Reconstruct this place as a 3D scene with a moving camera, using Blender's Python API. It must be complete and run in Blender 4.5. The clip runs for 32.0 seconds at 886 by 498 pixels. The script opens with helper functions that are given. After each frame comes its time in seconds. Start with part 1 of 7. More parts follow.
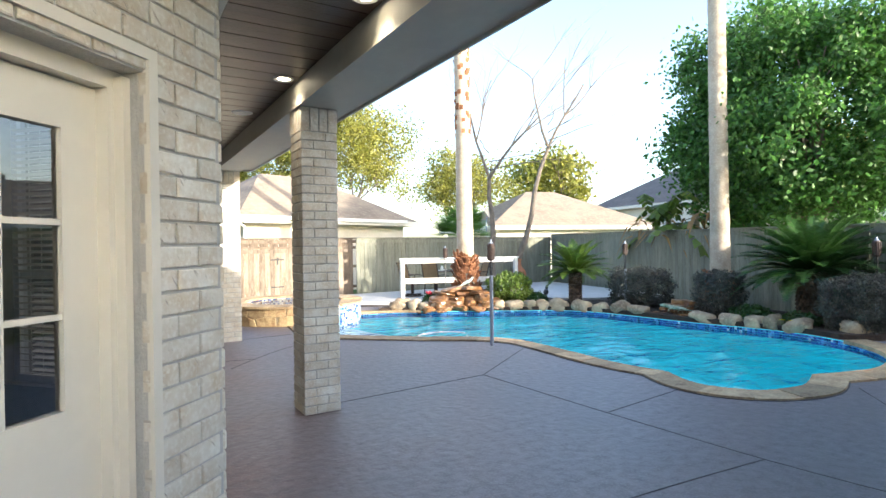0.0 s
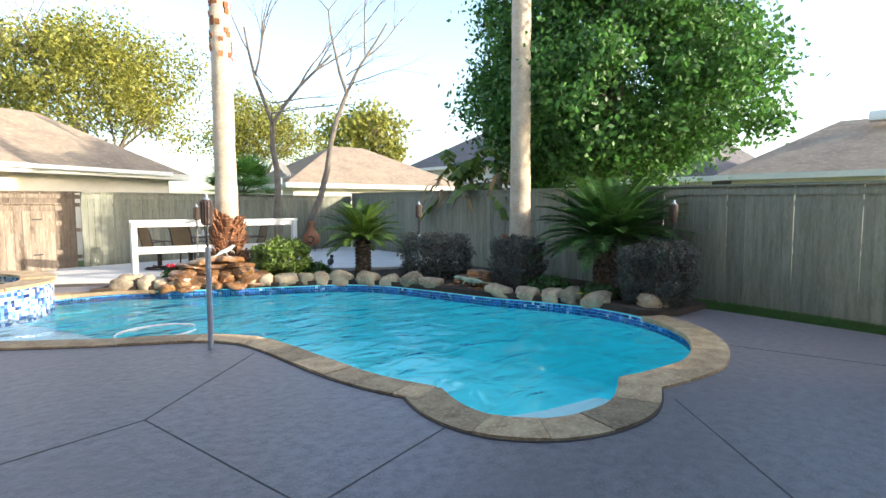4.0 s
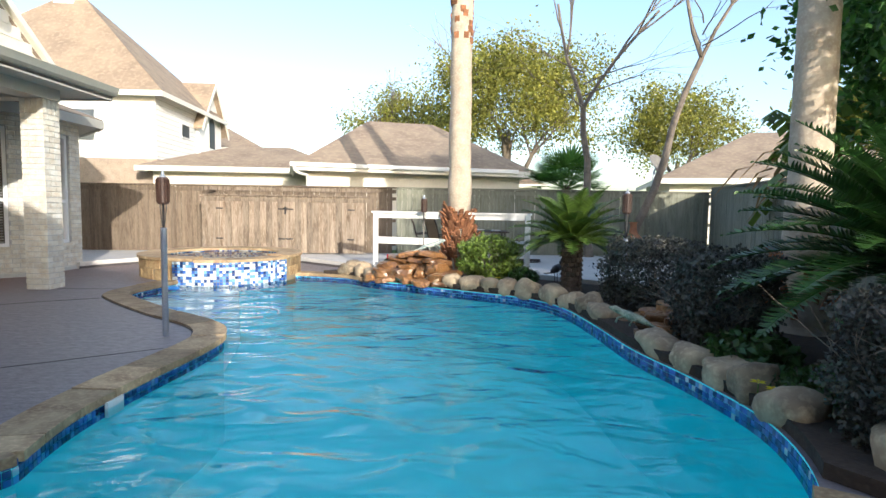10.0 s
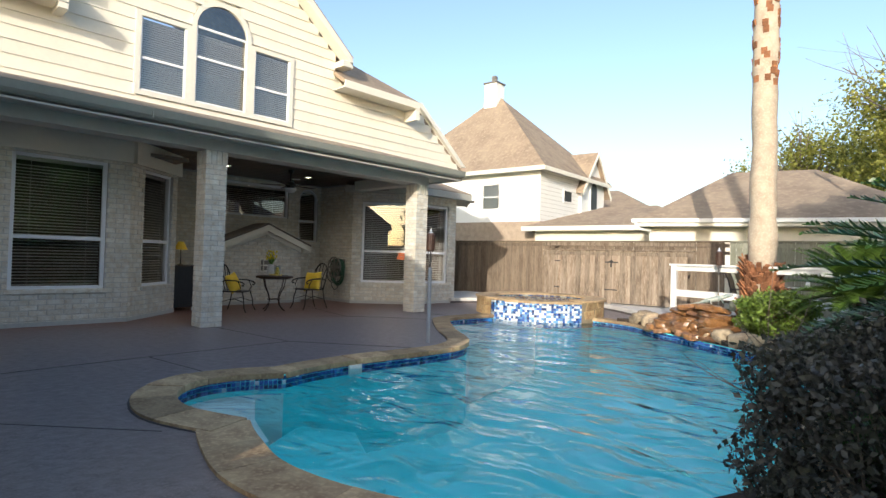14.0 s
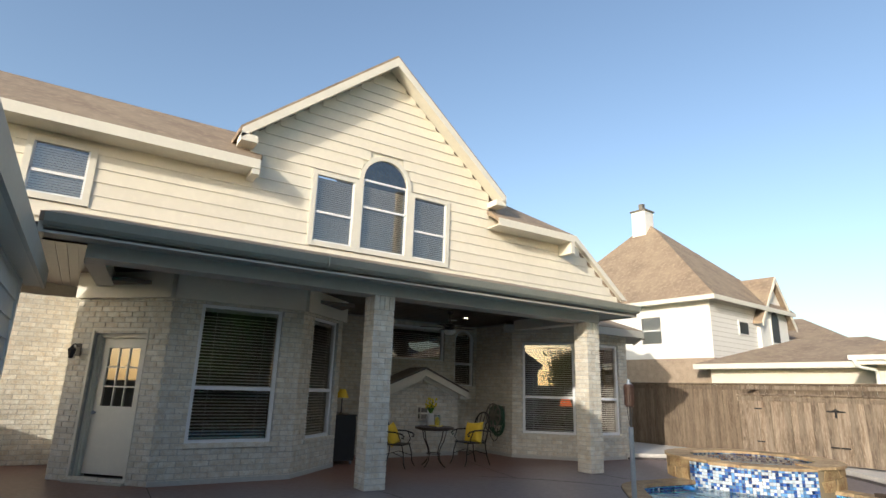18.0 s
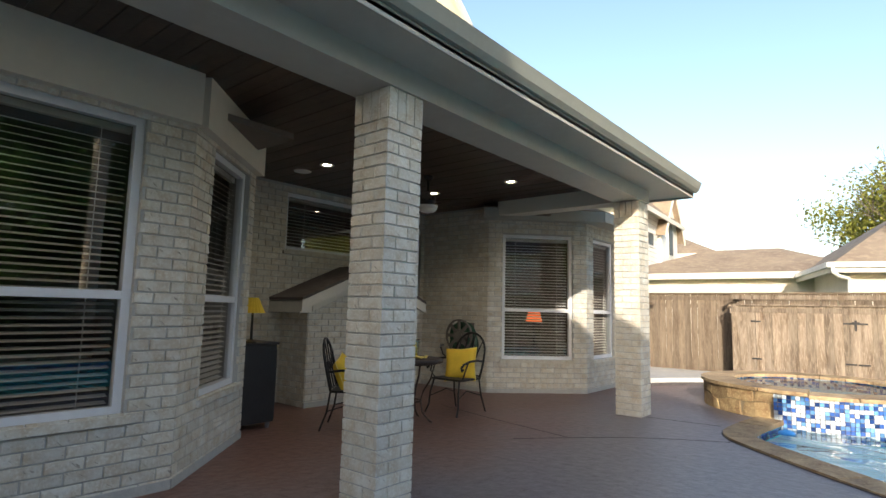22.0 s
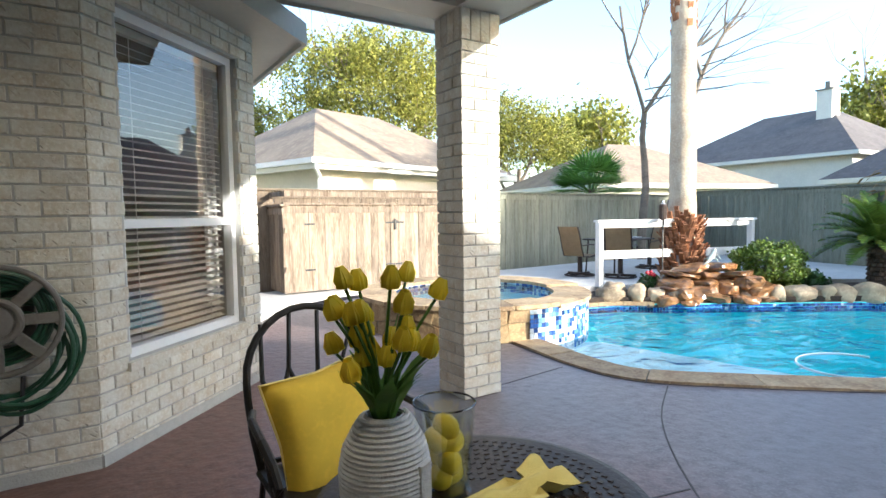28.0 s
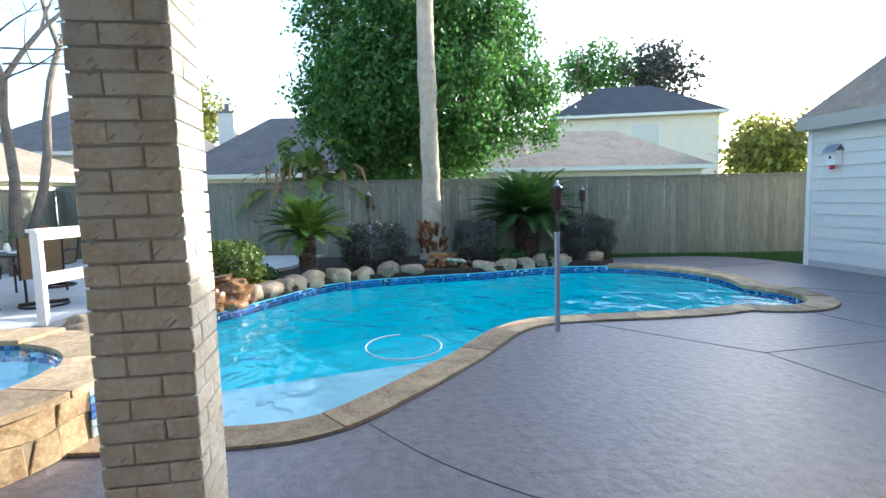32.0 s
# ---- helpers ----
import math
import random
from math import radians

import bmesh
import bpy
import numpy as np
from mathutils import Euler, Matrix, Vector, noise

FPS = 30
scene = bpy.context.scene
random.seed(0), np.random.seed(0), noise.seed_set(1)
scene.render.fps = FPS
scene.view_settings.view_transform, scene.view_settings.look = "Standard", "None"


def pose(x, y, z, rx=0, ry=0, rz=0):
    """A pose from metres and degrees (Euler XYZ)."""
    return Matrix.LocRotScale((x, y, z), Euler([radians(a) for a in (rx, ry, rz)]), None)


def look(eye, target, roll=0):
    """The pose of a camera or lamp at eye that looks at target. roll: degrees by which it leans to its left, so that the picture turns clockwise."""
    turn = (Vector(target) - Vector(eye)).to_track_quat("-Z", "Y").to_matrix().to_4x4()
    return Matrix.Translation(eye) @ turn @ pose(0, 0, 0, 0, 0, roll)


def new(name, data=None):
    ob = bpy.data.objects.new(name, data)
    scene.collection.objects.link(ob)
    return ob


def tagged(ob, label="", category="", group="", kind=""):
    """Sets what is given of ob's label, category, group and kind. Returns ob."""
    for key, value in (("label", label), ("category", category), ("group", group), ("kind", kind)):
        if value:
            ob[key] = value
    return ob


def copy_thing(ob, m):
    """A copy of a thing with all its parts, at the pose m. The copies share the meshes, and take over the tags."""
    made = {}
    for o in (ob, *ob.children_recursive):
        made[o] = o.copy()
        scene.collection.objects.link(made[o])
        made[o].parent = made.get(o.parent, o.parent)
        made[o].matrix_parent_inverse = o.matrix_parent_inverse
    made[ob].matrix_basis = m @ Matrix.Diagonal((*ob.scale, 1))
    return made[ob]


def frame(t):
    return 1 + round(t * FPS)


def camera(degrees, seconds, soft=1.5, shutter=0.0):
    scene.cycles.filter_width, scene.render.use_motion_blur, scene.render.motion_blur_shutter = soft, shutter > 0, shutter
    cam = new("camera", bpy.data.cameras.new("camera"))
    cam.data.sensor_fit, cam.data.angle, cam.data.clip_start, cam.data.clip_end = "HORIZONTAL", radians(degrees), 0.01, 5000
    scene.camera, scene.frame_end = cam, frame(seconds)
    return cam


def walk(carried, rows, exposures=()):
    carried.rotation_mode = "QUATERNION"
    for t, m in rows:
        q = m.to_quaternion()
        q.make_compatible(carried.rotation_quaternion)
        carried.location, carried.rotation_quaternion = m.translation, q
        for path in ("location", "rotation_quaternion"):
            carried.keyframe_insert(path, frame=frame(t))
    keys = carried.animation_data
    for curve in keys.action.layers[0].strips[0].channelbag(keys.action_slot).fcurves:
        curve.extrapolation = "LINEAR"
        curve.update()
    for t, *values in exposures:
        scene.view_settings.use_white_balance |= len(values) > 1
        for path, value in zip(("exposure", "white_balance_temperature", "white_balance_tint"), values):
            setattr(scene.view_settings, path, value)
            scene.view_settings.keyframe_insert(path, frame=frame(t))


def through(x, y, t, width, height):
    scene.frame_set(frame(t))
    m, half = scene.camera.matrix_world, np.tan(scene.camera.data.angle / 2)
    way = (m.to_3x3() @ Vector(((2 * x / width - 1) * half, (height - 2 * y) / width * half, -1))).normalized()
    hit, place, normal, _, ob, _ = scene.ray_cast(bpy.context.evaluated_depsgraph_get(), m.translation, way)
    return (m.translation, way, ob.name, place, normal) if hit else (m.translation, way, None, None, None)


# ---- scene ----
cam = camera(77.9, 32.0)
PATH = [
    (0, (0.27, 0.021, 1.606), (1.301, 1.735, 1.597), -0.8),
    (0.5, (0.299, 0.32, 1.549), (1.581, 1.855, 1.546), -0.3),
    (1, (0.411, 0.572, 1.547), (1.906, 1.901, 1.545), -0.2),
    (1.5, (0.616, 0.717, 1.514), (2.245, 1.879, 1.515), -0.1),
    (2, (0.925, 0.886, 1.514), (2.606, 1.97, 1.507), -0.0),
    (2.5, (1.306, 1.086, 1.512), (2.987, 2.169, 1.459), -0.0),
    (3, (1.673, 1.206, 1.536), (3.323, 2.33, 1.427), -0.1),
    (3.5, (2.166, 1.274, 1.583), (3.738, 2.504, 1.447), -0.1),
    (5.5, (3.893, 1.789, 1.47), (5.293, 3.205, 1.28), 0.0),
    (6, (4.28, 1.833, 1.449), (5.565, 3.355, 1.262), 0.1),
    (6.5, (4.748, 1.818, 1.445), (5.804, 3.507, 1.265), 0.1),
    (7, (5.224, 1.799, 1.423), (6.065, 3.605, 1.25), 0.1),
    (7.5, (5.73, 1.772, 1.409), (6.378, 3.657, 1.242), 0.3),
    (8, (6.237, 1.714, 1.434), (6.668, 3.66, 1.267), 0.7),
    (8.5, (6.733, 1.684, 1.426), (6.999, 3.66, 1.261), 0.8),
    (9, (7.34, 1.698, 1.416), (7.498, 3.686, 1.256), 0.7),
    (9.5, (7.927, 1.648, 1.416), (7.996, 3.641, 1.257), 0.6),
    (10, (8.406, 1.58, 1.371), (8.393, 3.574, 1.224), 0.9),
    (10.5, (8.985, 1.499, 1.42), (8.887, 3.491, 1.266), 0.8),
    (11, (9.458, 1.424, 1.413), (9.262, 3.409, 1.261), 0.9),
    (11.5, (9.836, 1.379, 1.409), (9.529, 3.349, 1.257), 1.1),
    (12, (10.192, 1.351, 1.413), (9.758, 3.298, 1.279), 1.4),
    (12.5, (10.547, 1.281, 1.373), (9.923, 3.18, 1.295), 1.5),
    (13, (10.921, 1.189, 1.397), (10.083, 3.004, 1.359), 1.8),
    (13.5, (11.109, 1.289, 1.303), (9.993, 2.949, 1.308), 1.6),
    (14, (11.284, 1.294, 1.287), (9.916, 2.753, 1.318), 1.7),
    (14.5, (11.463, 1.153, 1.272), (9.918, 2.421, 1.324), 1.9),
    (15, (11.525, 1.161, 1.318), (9.888, 2.307, 1.409), 1.9),
    (15.5, (11.49, 1.197, 1.455), (9.794, 2.245, 1.615), 2.0),
    (17.5, (10.718, 1.184, 1.505), (9.061, 2.188, 2.001), 2.1),
    (18, (10.194, 1.378, 1.509), (8.559, 2.417, 2.006), 1.8),
    (18.5, (9.636, 1.47, 1.426), (8.042, 2.581, 1.903), 1.7),
    (19, (9.043, 1.555, 1.361), (7.53, 2.79, 1.789), 1.7),
    (19.5, (8.387, 1.691, 1.339), (6.914, 3.004, 1.664), 1.6),
    (20, (7.725, 1.884, 1.358), (6.276, 3.233, 1.641), 1.5),
    (20.5, (7.011, 2.111, 1.378), (5.596, 3.497, 1.651), 1.4),
    (21, (6.332, 2.27, 1.366), (4.955, 3.695, 1.634), 1.5),
    (21.5, (5.653, 2.422, 1.367), (4.334, 3.902, 1.632), 1.4),
    (22, (4.921, 2.562, 1.377), (3.646, 4.088, 1.597), 1.4),
    (22.5, (4.259, 2.702, 1.39), (3.04, 4.278, 1.564), 1.5),
    (23, (3.65, 2.943, 1.412), (2.5, 4.574, 1.539), 1.5),
    (23.5, (3.105, 3.201, 1.404), (2.024, 4.881, 1.489), 1.4),
    (24, (2.543, 3.515, 1.353), (1.578, 5.266, 1.41), 1.1),
    (24.5, (2.018, 3.907, 1.352), (1.132, 5.7, 1.387), 0.6),
    (26.5, (0.441, 5.552, 1.339), (0.416, 7.552, 1.285), 0.6),
    (27, (0.039, 5.984, 1.404), (0.347, 7.959, 1.334), 0.1),
    (27.5, (-0.326, 6.339, 1.427), (0.374, 8.21, 1.335), -0.2),
    (28, (-0.565, 6.678, 1.441), (0.522, 8.352, 1.313), -0.7),
    (28.5, (-0.669, 6.98, 1.501), (0.707, 8.423, 1.343), -0.8),
    (29, (-0.867, 7.195, 1.61), (0.752, 8.354, 1.418), -1.4),
    (29.5, (-0.866, 7.549, 1.631), (0.887, 8.487, 1.415), -1.9),
    (30, (-0.826, 8.014, 1.639), (1.015, 8.763, 1.416), -1.8),
    (30.5, (-0.738, 8.495, 1.638), (1.184, 8.998, 1.408), -1.5),
    (31, (-0.622, 8.927, 1.591), (1.355, 9.129, 1.36), -1.4),
    (31.5, (-0.501, 9.221, 1.592), (1.486, 9.204, 1.359), -1.4),
    (32, (-0.334, 9.466, 1.59), (1.629, 9.14, 1.39), -1.5),
]
EXPO = [(0.0, 2.3, 6200, 10), (1.0, 1.95, 6600, 10), (2.0, 1.7, 6900, 10), (3.0, 1.8, 6700, 10), (6.0, 2.35, 6150, 10), (7.0, 1.85, 6150, 10), (8.0, 1.5, 6200, 10), (9.0, 1.35, 6200, 10), (10.0, 1.4, 6100, 10), (12.0, 1.5, 6050, 10), (13.0, 1.38, 6150, 10), (15.0, 0.9, 6400, 10), (17.5, 0.8, 6400, 10), (19.0, 0.75, 6600, 10), (21.0, 0.9, 6900, 10), (22.0, 1.4, 6600, 10), (23.0, 2.0, 5850, 9), (24.5, 2.68, 5900, 9), (26.5, 2.75, 5950, 8), (28.0, 2.25, 5900, 8), (29.0, 2.0, 5800, 8), (32.0, 2.25, 5800, 8)]
walk(cam, [(t, look(eye, target, roll)) for t, eye, target, roll in PATH], EXPO)
SKY, SUN, LAMP_GLOW, LAMP_W = 0.15, 2.5, 9.0, 5.5

# ---- light ----
SUN_AZ, SUN_EL = math.atan2(0.43, -0.9), radians(16.5)   # where the sun stands, clockwise from +y
world = bpy.data.worlds.new("sky")
world.use_nodes = True
scene.world = world
wn = world.node_tree.nodes
sky = wn.new("ShaderNodeTexSky")
sky.sky_type, sky.sun_disc = "NISHITA", False
sky.sun_elevation, sky.sun_rotation = SUN_EL, SUN_AZ
sky.air_density, sky.dust_density, sky.ozone_density = 1.0, 2.0, 1.2
wn["Background"].inputs["Strength"].default_value = SKY
world.node_tree.links.new(sky.outputs[0], wn["Background"].inputs["Color"])
sun = new("sun", bpy.data.lights.new("sun", "SUN"))
sun.data.energy, sun.data.angle, sun.data.color = SUN, radians(0.6), (1.0, 0.90, 0.76)
sun.matrix_world = look((math.sin(SUN_AZ) * 40, math.cos(SUN_AZ) * 40, math.tan(SUN_EL) * 40), (0, 0, 0))

# ---- materials ----


def mat(name, color, rough=0.7, metal=0.0, vary=0.0, scale=6.0, bump=0.0, bscale=60.0, color2=None, island=0.0, objrand=0.0, spec=0.5, stain=0.0, stretch=None):
    """A procedural surface: base colour, two scales of noise, per-piece variation and fine relief."""
    m = bpy.data.materials.new(name)
    m.use_nodes = True
    t, n = m.node_tree, m.node_tree.nodes
    b = n["Principled BSDF"]
    b.inputs["Roughness"].default_value, b.inputs["Metallic"].default_value = rough, metal
    b.inputs["Specular IOR Level"].default_value = spec
    rgb = (*color, 1)
    b.inputs["Base Color"].default_value = rgb
    co = n.new("ShaderNodeTexCoord").outputs["Object"]
    if objrand or stretch:
        geo = n.new("ShaderNodeNewGeometry")
        co = geo.outputs["Position"]
    if stretch:
        mp = n.new("ShaderNodeMapping")
        mp.inputs["Scale"].default_value = stretch
        t.links.new(co, mp.inputs["Vector"])
        co = mp.outputs[0]
    last = None

    def mixin(fac, c_from, c_to):
        mx = n.new("ShaderNodeMix")
        mx.data_type = "RGBA"
        t.links.new(fac, mx.inputs["Factor"])
        if isinstance(c_from, tuple):
            mx.inputs["A"].default_value = c_from
        else:
            t.links.new(c_from, mx.inputs["A"])
        mx.inputs["B"].default_value = c_to
        return mx.outputs["Result"]

    def noise_fac(sc, det, lo, hi):
        tx = n.new("ShaderNodeTexNoise")
        tx.inputs["Scale"].default_value, tx.inputs["Detail"].default_value = sc, det
        t.links.new(co, tx.inputs["Vector"])
        mr = n.new("ShaderNodeMapRange")
        mr.inputs["From Min"].default_value, mr.inputs["From Max"].default_value = lo, hi
        t.links.new(tx.outputs["Fac"], mr.inputs["Value"])
        return mr.outputs["Result"]

    last = rgb
    if vary:
        c2 = color2 or tuple(c * (1 - vary) for c in color)
        last = mixin(noise_fac(scale, 4, 0.3, 0.72), last, (*c2, 1))
        c3 = tuple(min(1, c * (1 + 0.5 * vary)) for c in color)
        last = mixin(noise_fac(scale * 5.3, 5, 0.48, 0.8), last, (*c3, 1))
    if stain:
        last = mixin(noise_fac(0.9, 6, 0.52, 0.78), last, (*[c * (1 - stain) for c in color], 1))
    for amount, src in ((island, "island"), (objrand, "object")):
        if amount:
            if src == "island":
                out = n.new("ShaderNodeNewGeometry").outputs["Random Per Island"]
            else:
                out = n.new("ShaderNodeObjectInfo").outputs["Random"]
            hs = n.new("ShaderNodeHueSaturation")
            mr = n.new("ShaderNodeMapRange")
            mr.inputs["To Min"].default_value, mr.inputs["To Max"].default_value = 1 - amount, 1 + amount
            t.links.new(out, mr.inputs["Value"])
            t.links.new(mr.outputs[0], hs.inputs["Value"])
            if isinstance(last, tuple):
                hs.inputs["Color"].default_value = last
            else:
                t.links.new(last, hs.inputs["Color"])
            last = hs.outputs[0]
    if not isinstance(last, tuple):
        t.links.new(last, b.inputs["Base Color"])
    if bump:
        tx = n.new("ShaderNodeTexNoise")
        tx.inputs["Scale"].default_value, tx.inputs["Detail"].default_value = bscale, 5
        t.links.new(co, tx.inputs["Vector"])
        bp = n.new("ShaderNodeBump")
        bp.inputs["Strength"].default_value, bp.inputs["Distance"].default_value = bump, 0.01
        t.links.new(tx.outputs["Fac"], bp.inputs["Height"])
        t.links.new(bp.outputs[0], b.inputs["Normal"])
    return m


def two_way(name, tint, rough, ior, bump=0.0, bscale=(2, 2, 2), dist=0.05):
    """A sheet that lets tinted light through and mirrors by Fresnel: glass panes, water."""
    m = bpy.data.materials.new(name)
    m.use_nodes = True
    t, n = m.node_tree, m.node_tree.nodes
    n.remove(n["Principled BSDF"])
    tr, gl, mx, fr = (n.new("ShaderNode" + k) for k in ("BsdfTransparent", "BsdfGlossy", "MixShader", "Fresnel"))
    tr.inputs[0].default_value = (*tint, 1)
    gl.inputs["Roughness"].default_value = rough
    fr.inputs["IOR"].default_value = ior
    t.links.new(fr.outputs[0], mx.inputs[0])
    t.links.new(tr.outputs[0], mx.inputs[1])
    t.links.new(gl.outputs[0], mx.inputs[2])
    t.links.new(mx.outputs[0], n["Material Output"].inputs["Surface"])
    if bump:
        mp, tx, tx2, ad, bp, co = (n.new("ShaderNode" + k) for k in ("Mapping", "TexNoise", "TexNoise", "Math", "Bump", "TexCoord"))
        mp.inputs["Scale"].default_value = bscale
        tx.inputs["Scale"].default_value, tx.inputs["Detail"].default_value, tx.inputs["Distortion"].default_value = 1.0, 2, 0.6
        tx2.inputs["Scale"].default_value, tx2.inputs["Detail"].default_value = 0.35, 2
        t.links.new(co.outputs["Object"], mp.inputs[0])
        t.links.new(mp.outputs[0], tx.inputs["Vector"])
        t.links.new(mp.outputs[0], tx2.inputs["Vector"])
        t.links.new(tx.outputs["Fac"], ad.inputs[0])
        t.links.new(tx2.outputs["Fac"], ad.inputs[1])
        bp.inputs["Strength"].default_value, bp.inputs["Distance"].default_value = bump, dist
        t.links.new(ad.outputs[0], bp.inputs["Height"])
        t.links.new(bp.outputs[0], gl.inputs["Normal"])
        t.links.new(bp.outputs[0], fr.inputs["Normal"])
    return m


def glow(name, color, strength):
    m = bpy.data.materials.new(name)
    m.use_nodes = True
    b = m.node_tree.nodes["Principled BSDF"]
    b.inputs["Base Color"].default_value = (*color, 1)
    b.inputs["Emission Color"].default_value = (*color, 1)
    b.inputs["Emission Strength"].default_value = strength
    return m


M_BRICK = mat("cream_brick", (0.645, 0.645, 0.59), 0.85, vary=0.2, scale=9, bump=0.9, bscale=26, objrand=0.10, color2=(0.52, 0.45, 0.34))
M_BRICKJ = mat("cream_brick_joined", (0.645, 0.645, 0.59), 0.85, vary=0.2, scale=9, bump=0.9, bscale=26, island=0.10, color2=(0.52, 0.45, 0.34))


def chiselled(m, mark):
    """Short slanting tool marks cut into a face, darker in the cut."""
    t, n = m.node_tree, m.node_tree.nodes
    b = n["Principled BSDF"]
    src, relief = b.inputs["Base Color"].links[0].from_socket, b.inputs["Normal"].links[0].from_socket
    geo, cmb, tx, mr, mx, bp = (n.new("ShaderNode" + k) for k in ("NewGeometry", "CombineXYZ", "TexNoise", "MapRange", "Mix", "Bump"))
    for i, way in enumerate(((30, 30, 34), (7, 7, -9))):
        dot = n.new("ShaderNodeVectorMath")
        dot.operation = "DOT_PRODUCT"
        dot.inputs[1].default_value = way
        t.links.new(geo.outputs["Position"], dot.inputs[0])
        t.links.new(dot.outputs["Value"], cmb.inputs[i])
    tx.inputs["Scale"].default_value, tx.inputs["Detail"].default_value = 1.0, 1.5
    t.links.new(cmb.outputs[0], tx.inputs["Vector"])
    mr.inputs["From Min"].default_value, mr.inputs["From Max"].default_value = 0.655, 0.75
    t.links.new(tx.outputs["Fac"], mr.inputs["Value"])
    mx.data_type = "RGBA"
    t.links.new(mr.outputs[0], mx.inputs["Factor"])
    t.links.new(src, mx.inputs["A"])
    mx.inputs["B"].default_value = (*mark, 1)
    t.links.new(mx.outputs["Result"], b.inputs["Base Color"])
    bp.invert = True
    bp.inputs["Strength"].default_value, bp.inputs["Distance"].default_value = 0.8, 0.006
    t.links.new(mr.outputs[0], bp.inputs["Height"])
    t.links.new(relief, bp.inputs["Normal"])
    t.links.new(bp.outputs[0], b.inputs["Normal"])


chiselled(M_BRICK, (0.45, 0.42, 0.36))
chiselled(M_BRICKJ, (0.45, 0.42, 0.36))
M_MORTAR = mat("mortar", (0.46, 0.465, 0.445), 0.95, vary=0.15, scale=20, bump=0.4, bscale=90)
M_PAINT = mat("cream_paint", (0.68, 0.66, 0.58), 0.55, vary=0.06, scale=2, bump=0.08, bscale=30)
M_SIDING = mat("cream_siding", (0.74, 0.70, 0.59), 0.55, vary=0.07, scale=1.5, bump=0.12, bscale=40, objrand=0.03)
M_SHEDSIDE = mat("pale_siding", (0.68, 0.68, 0.64), 0.55, vary=0.07, scale=1.5, bump=0.12, bscale=40, objrand=0.03)
M_TRIM = mat("trim_taupe", (0.42, 0.41, 0.36), 0.5, vary=0.08, scale=3, bump=0.06)
M_BEAM = mat("taupe_beam_paint", (0.50, 0.485, 0.43), 0.55, vary=0.08, scale=2, bump=0.06)
M_GUTTER = mat("gutter_taupe", (0.30, 0.31, 0.27), 0.4, vary=0.08, scale=3)
M_WHITE = mat("white_paint", (0.78, 0.78, 0.75), 0.45, vary=0.06, scale=4, bump=0.05)
M_VINYL = mat("white_vinyl", (0.74, 0.76, 0.78), 0.35, vary=0.04, scale=4)
M_BLIND = mat("blind_slat", (0.83, 0.82, 0.78), 0.5, vary=0.05, scale=4)
M_CEIL = mat("dark_stained_boards", (0.055, 0.03, 0.02), 0.35, vary=0.5, scale=3, bump=0.15, bscale=50, island=0.25)
M_CONC = mat("stamped_concrete", (0.215, 0.19, 0.195), 0.44, vary=0.45, scale=11.0, bump=1.0, bscale=14, color2=(0.125, 0.107, 0.114), stain=0.22)


def red_and_lamplit(m, x_in, x_out, tint):
    """Red concrete under the roof plus warm lamplight painted in; the edge is uneven."""
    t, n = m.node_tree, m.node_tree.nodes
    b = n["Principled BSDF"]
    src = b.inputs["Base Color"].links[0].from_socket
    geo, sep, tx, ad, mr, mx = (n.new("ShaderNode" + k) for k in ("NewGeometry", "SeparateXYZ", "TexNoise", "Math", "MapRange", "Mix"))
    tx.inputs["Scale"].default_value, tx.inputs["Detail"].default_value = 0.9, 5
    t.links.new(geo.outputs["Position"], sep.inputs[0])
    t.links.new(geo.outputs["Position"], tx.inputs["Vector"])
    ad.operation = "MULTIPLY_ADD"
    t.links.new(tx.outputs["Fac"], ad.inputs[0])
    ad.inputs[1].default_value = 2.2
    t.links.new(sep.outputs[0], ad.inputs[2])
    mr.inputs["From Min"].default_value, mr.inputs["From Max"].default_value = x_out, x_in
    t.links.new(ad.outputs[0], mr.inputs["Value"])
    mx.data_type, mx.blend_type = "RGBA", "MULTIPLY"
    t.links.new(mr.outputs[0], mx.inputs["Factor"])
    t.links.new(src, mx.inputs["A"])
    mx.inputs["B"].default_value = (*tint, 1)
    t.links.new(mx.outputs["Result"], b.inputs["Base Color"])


red_and_lamplit(M_CONC, 1.6, 3.4, (0.92, 0.56, 0.42))
M_JOINT = mat("joint", (0.10, 0.09, 0.09), 0.9, vary=0.3)
M_FLAG = mat("flagstone", (0.43, 0.32, 0.18), 0.75, vary=0.55, scale=6, bump=0.6, bscale=22, objrand=0.34, color2=(0.22, 0.135, 0.07))
M_FLAGWALL = mat("flagstone_wall", (0.36, 0.27, 0.14), 0.75, vary=0.6, scale=7, bump=0.8, bscale=16, objrand=0.25, color2=(0.2, 0.11, 0.05))
M_GROUT = mat("grout", (0.24, 0.19, 0.12), 0.9, vary=0.2, scale=20)
M_TILE = mat("blue_tile", (0.05, 0.12, 0.36), 0.15, vary=0.3, scale=30, island=0.7, color2=(0.03, 0.08, 0.28))
M_TILEM = mat("mid_blue_tile", (0.16, 0.34, 0.60), 0.15, vary=0.3, scale=30, island=0.4, color2=(0.10, 0.24, 0.5))
M_TILEW = mat("pale_tile", (0.66, 0.74, 0.80), 0.2, vary=0.2, scale=30, island=0.2)
M_PLASTER = mat("blue_pool_plaster", (0.15, 0.93, 0.96), 0.8, vary=0.10, scale=1.2, bump=0.1)
M_SHELF = mat("pale_pool_plaster", (0.84, 0.93, 0.92), 0.8, vary=0.04, scale=1.2, bump=0.1)
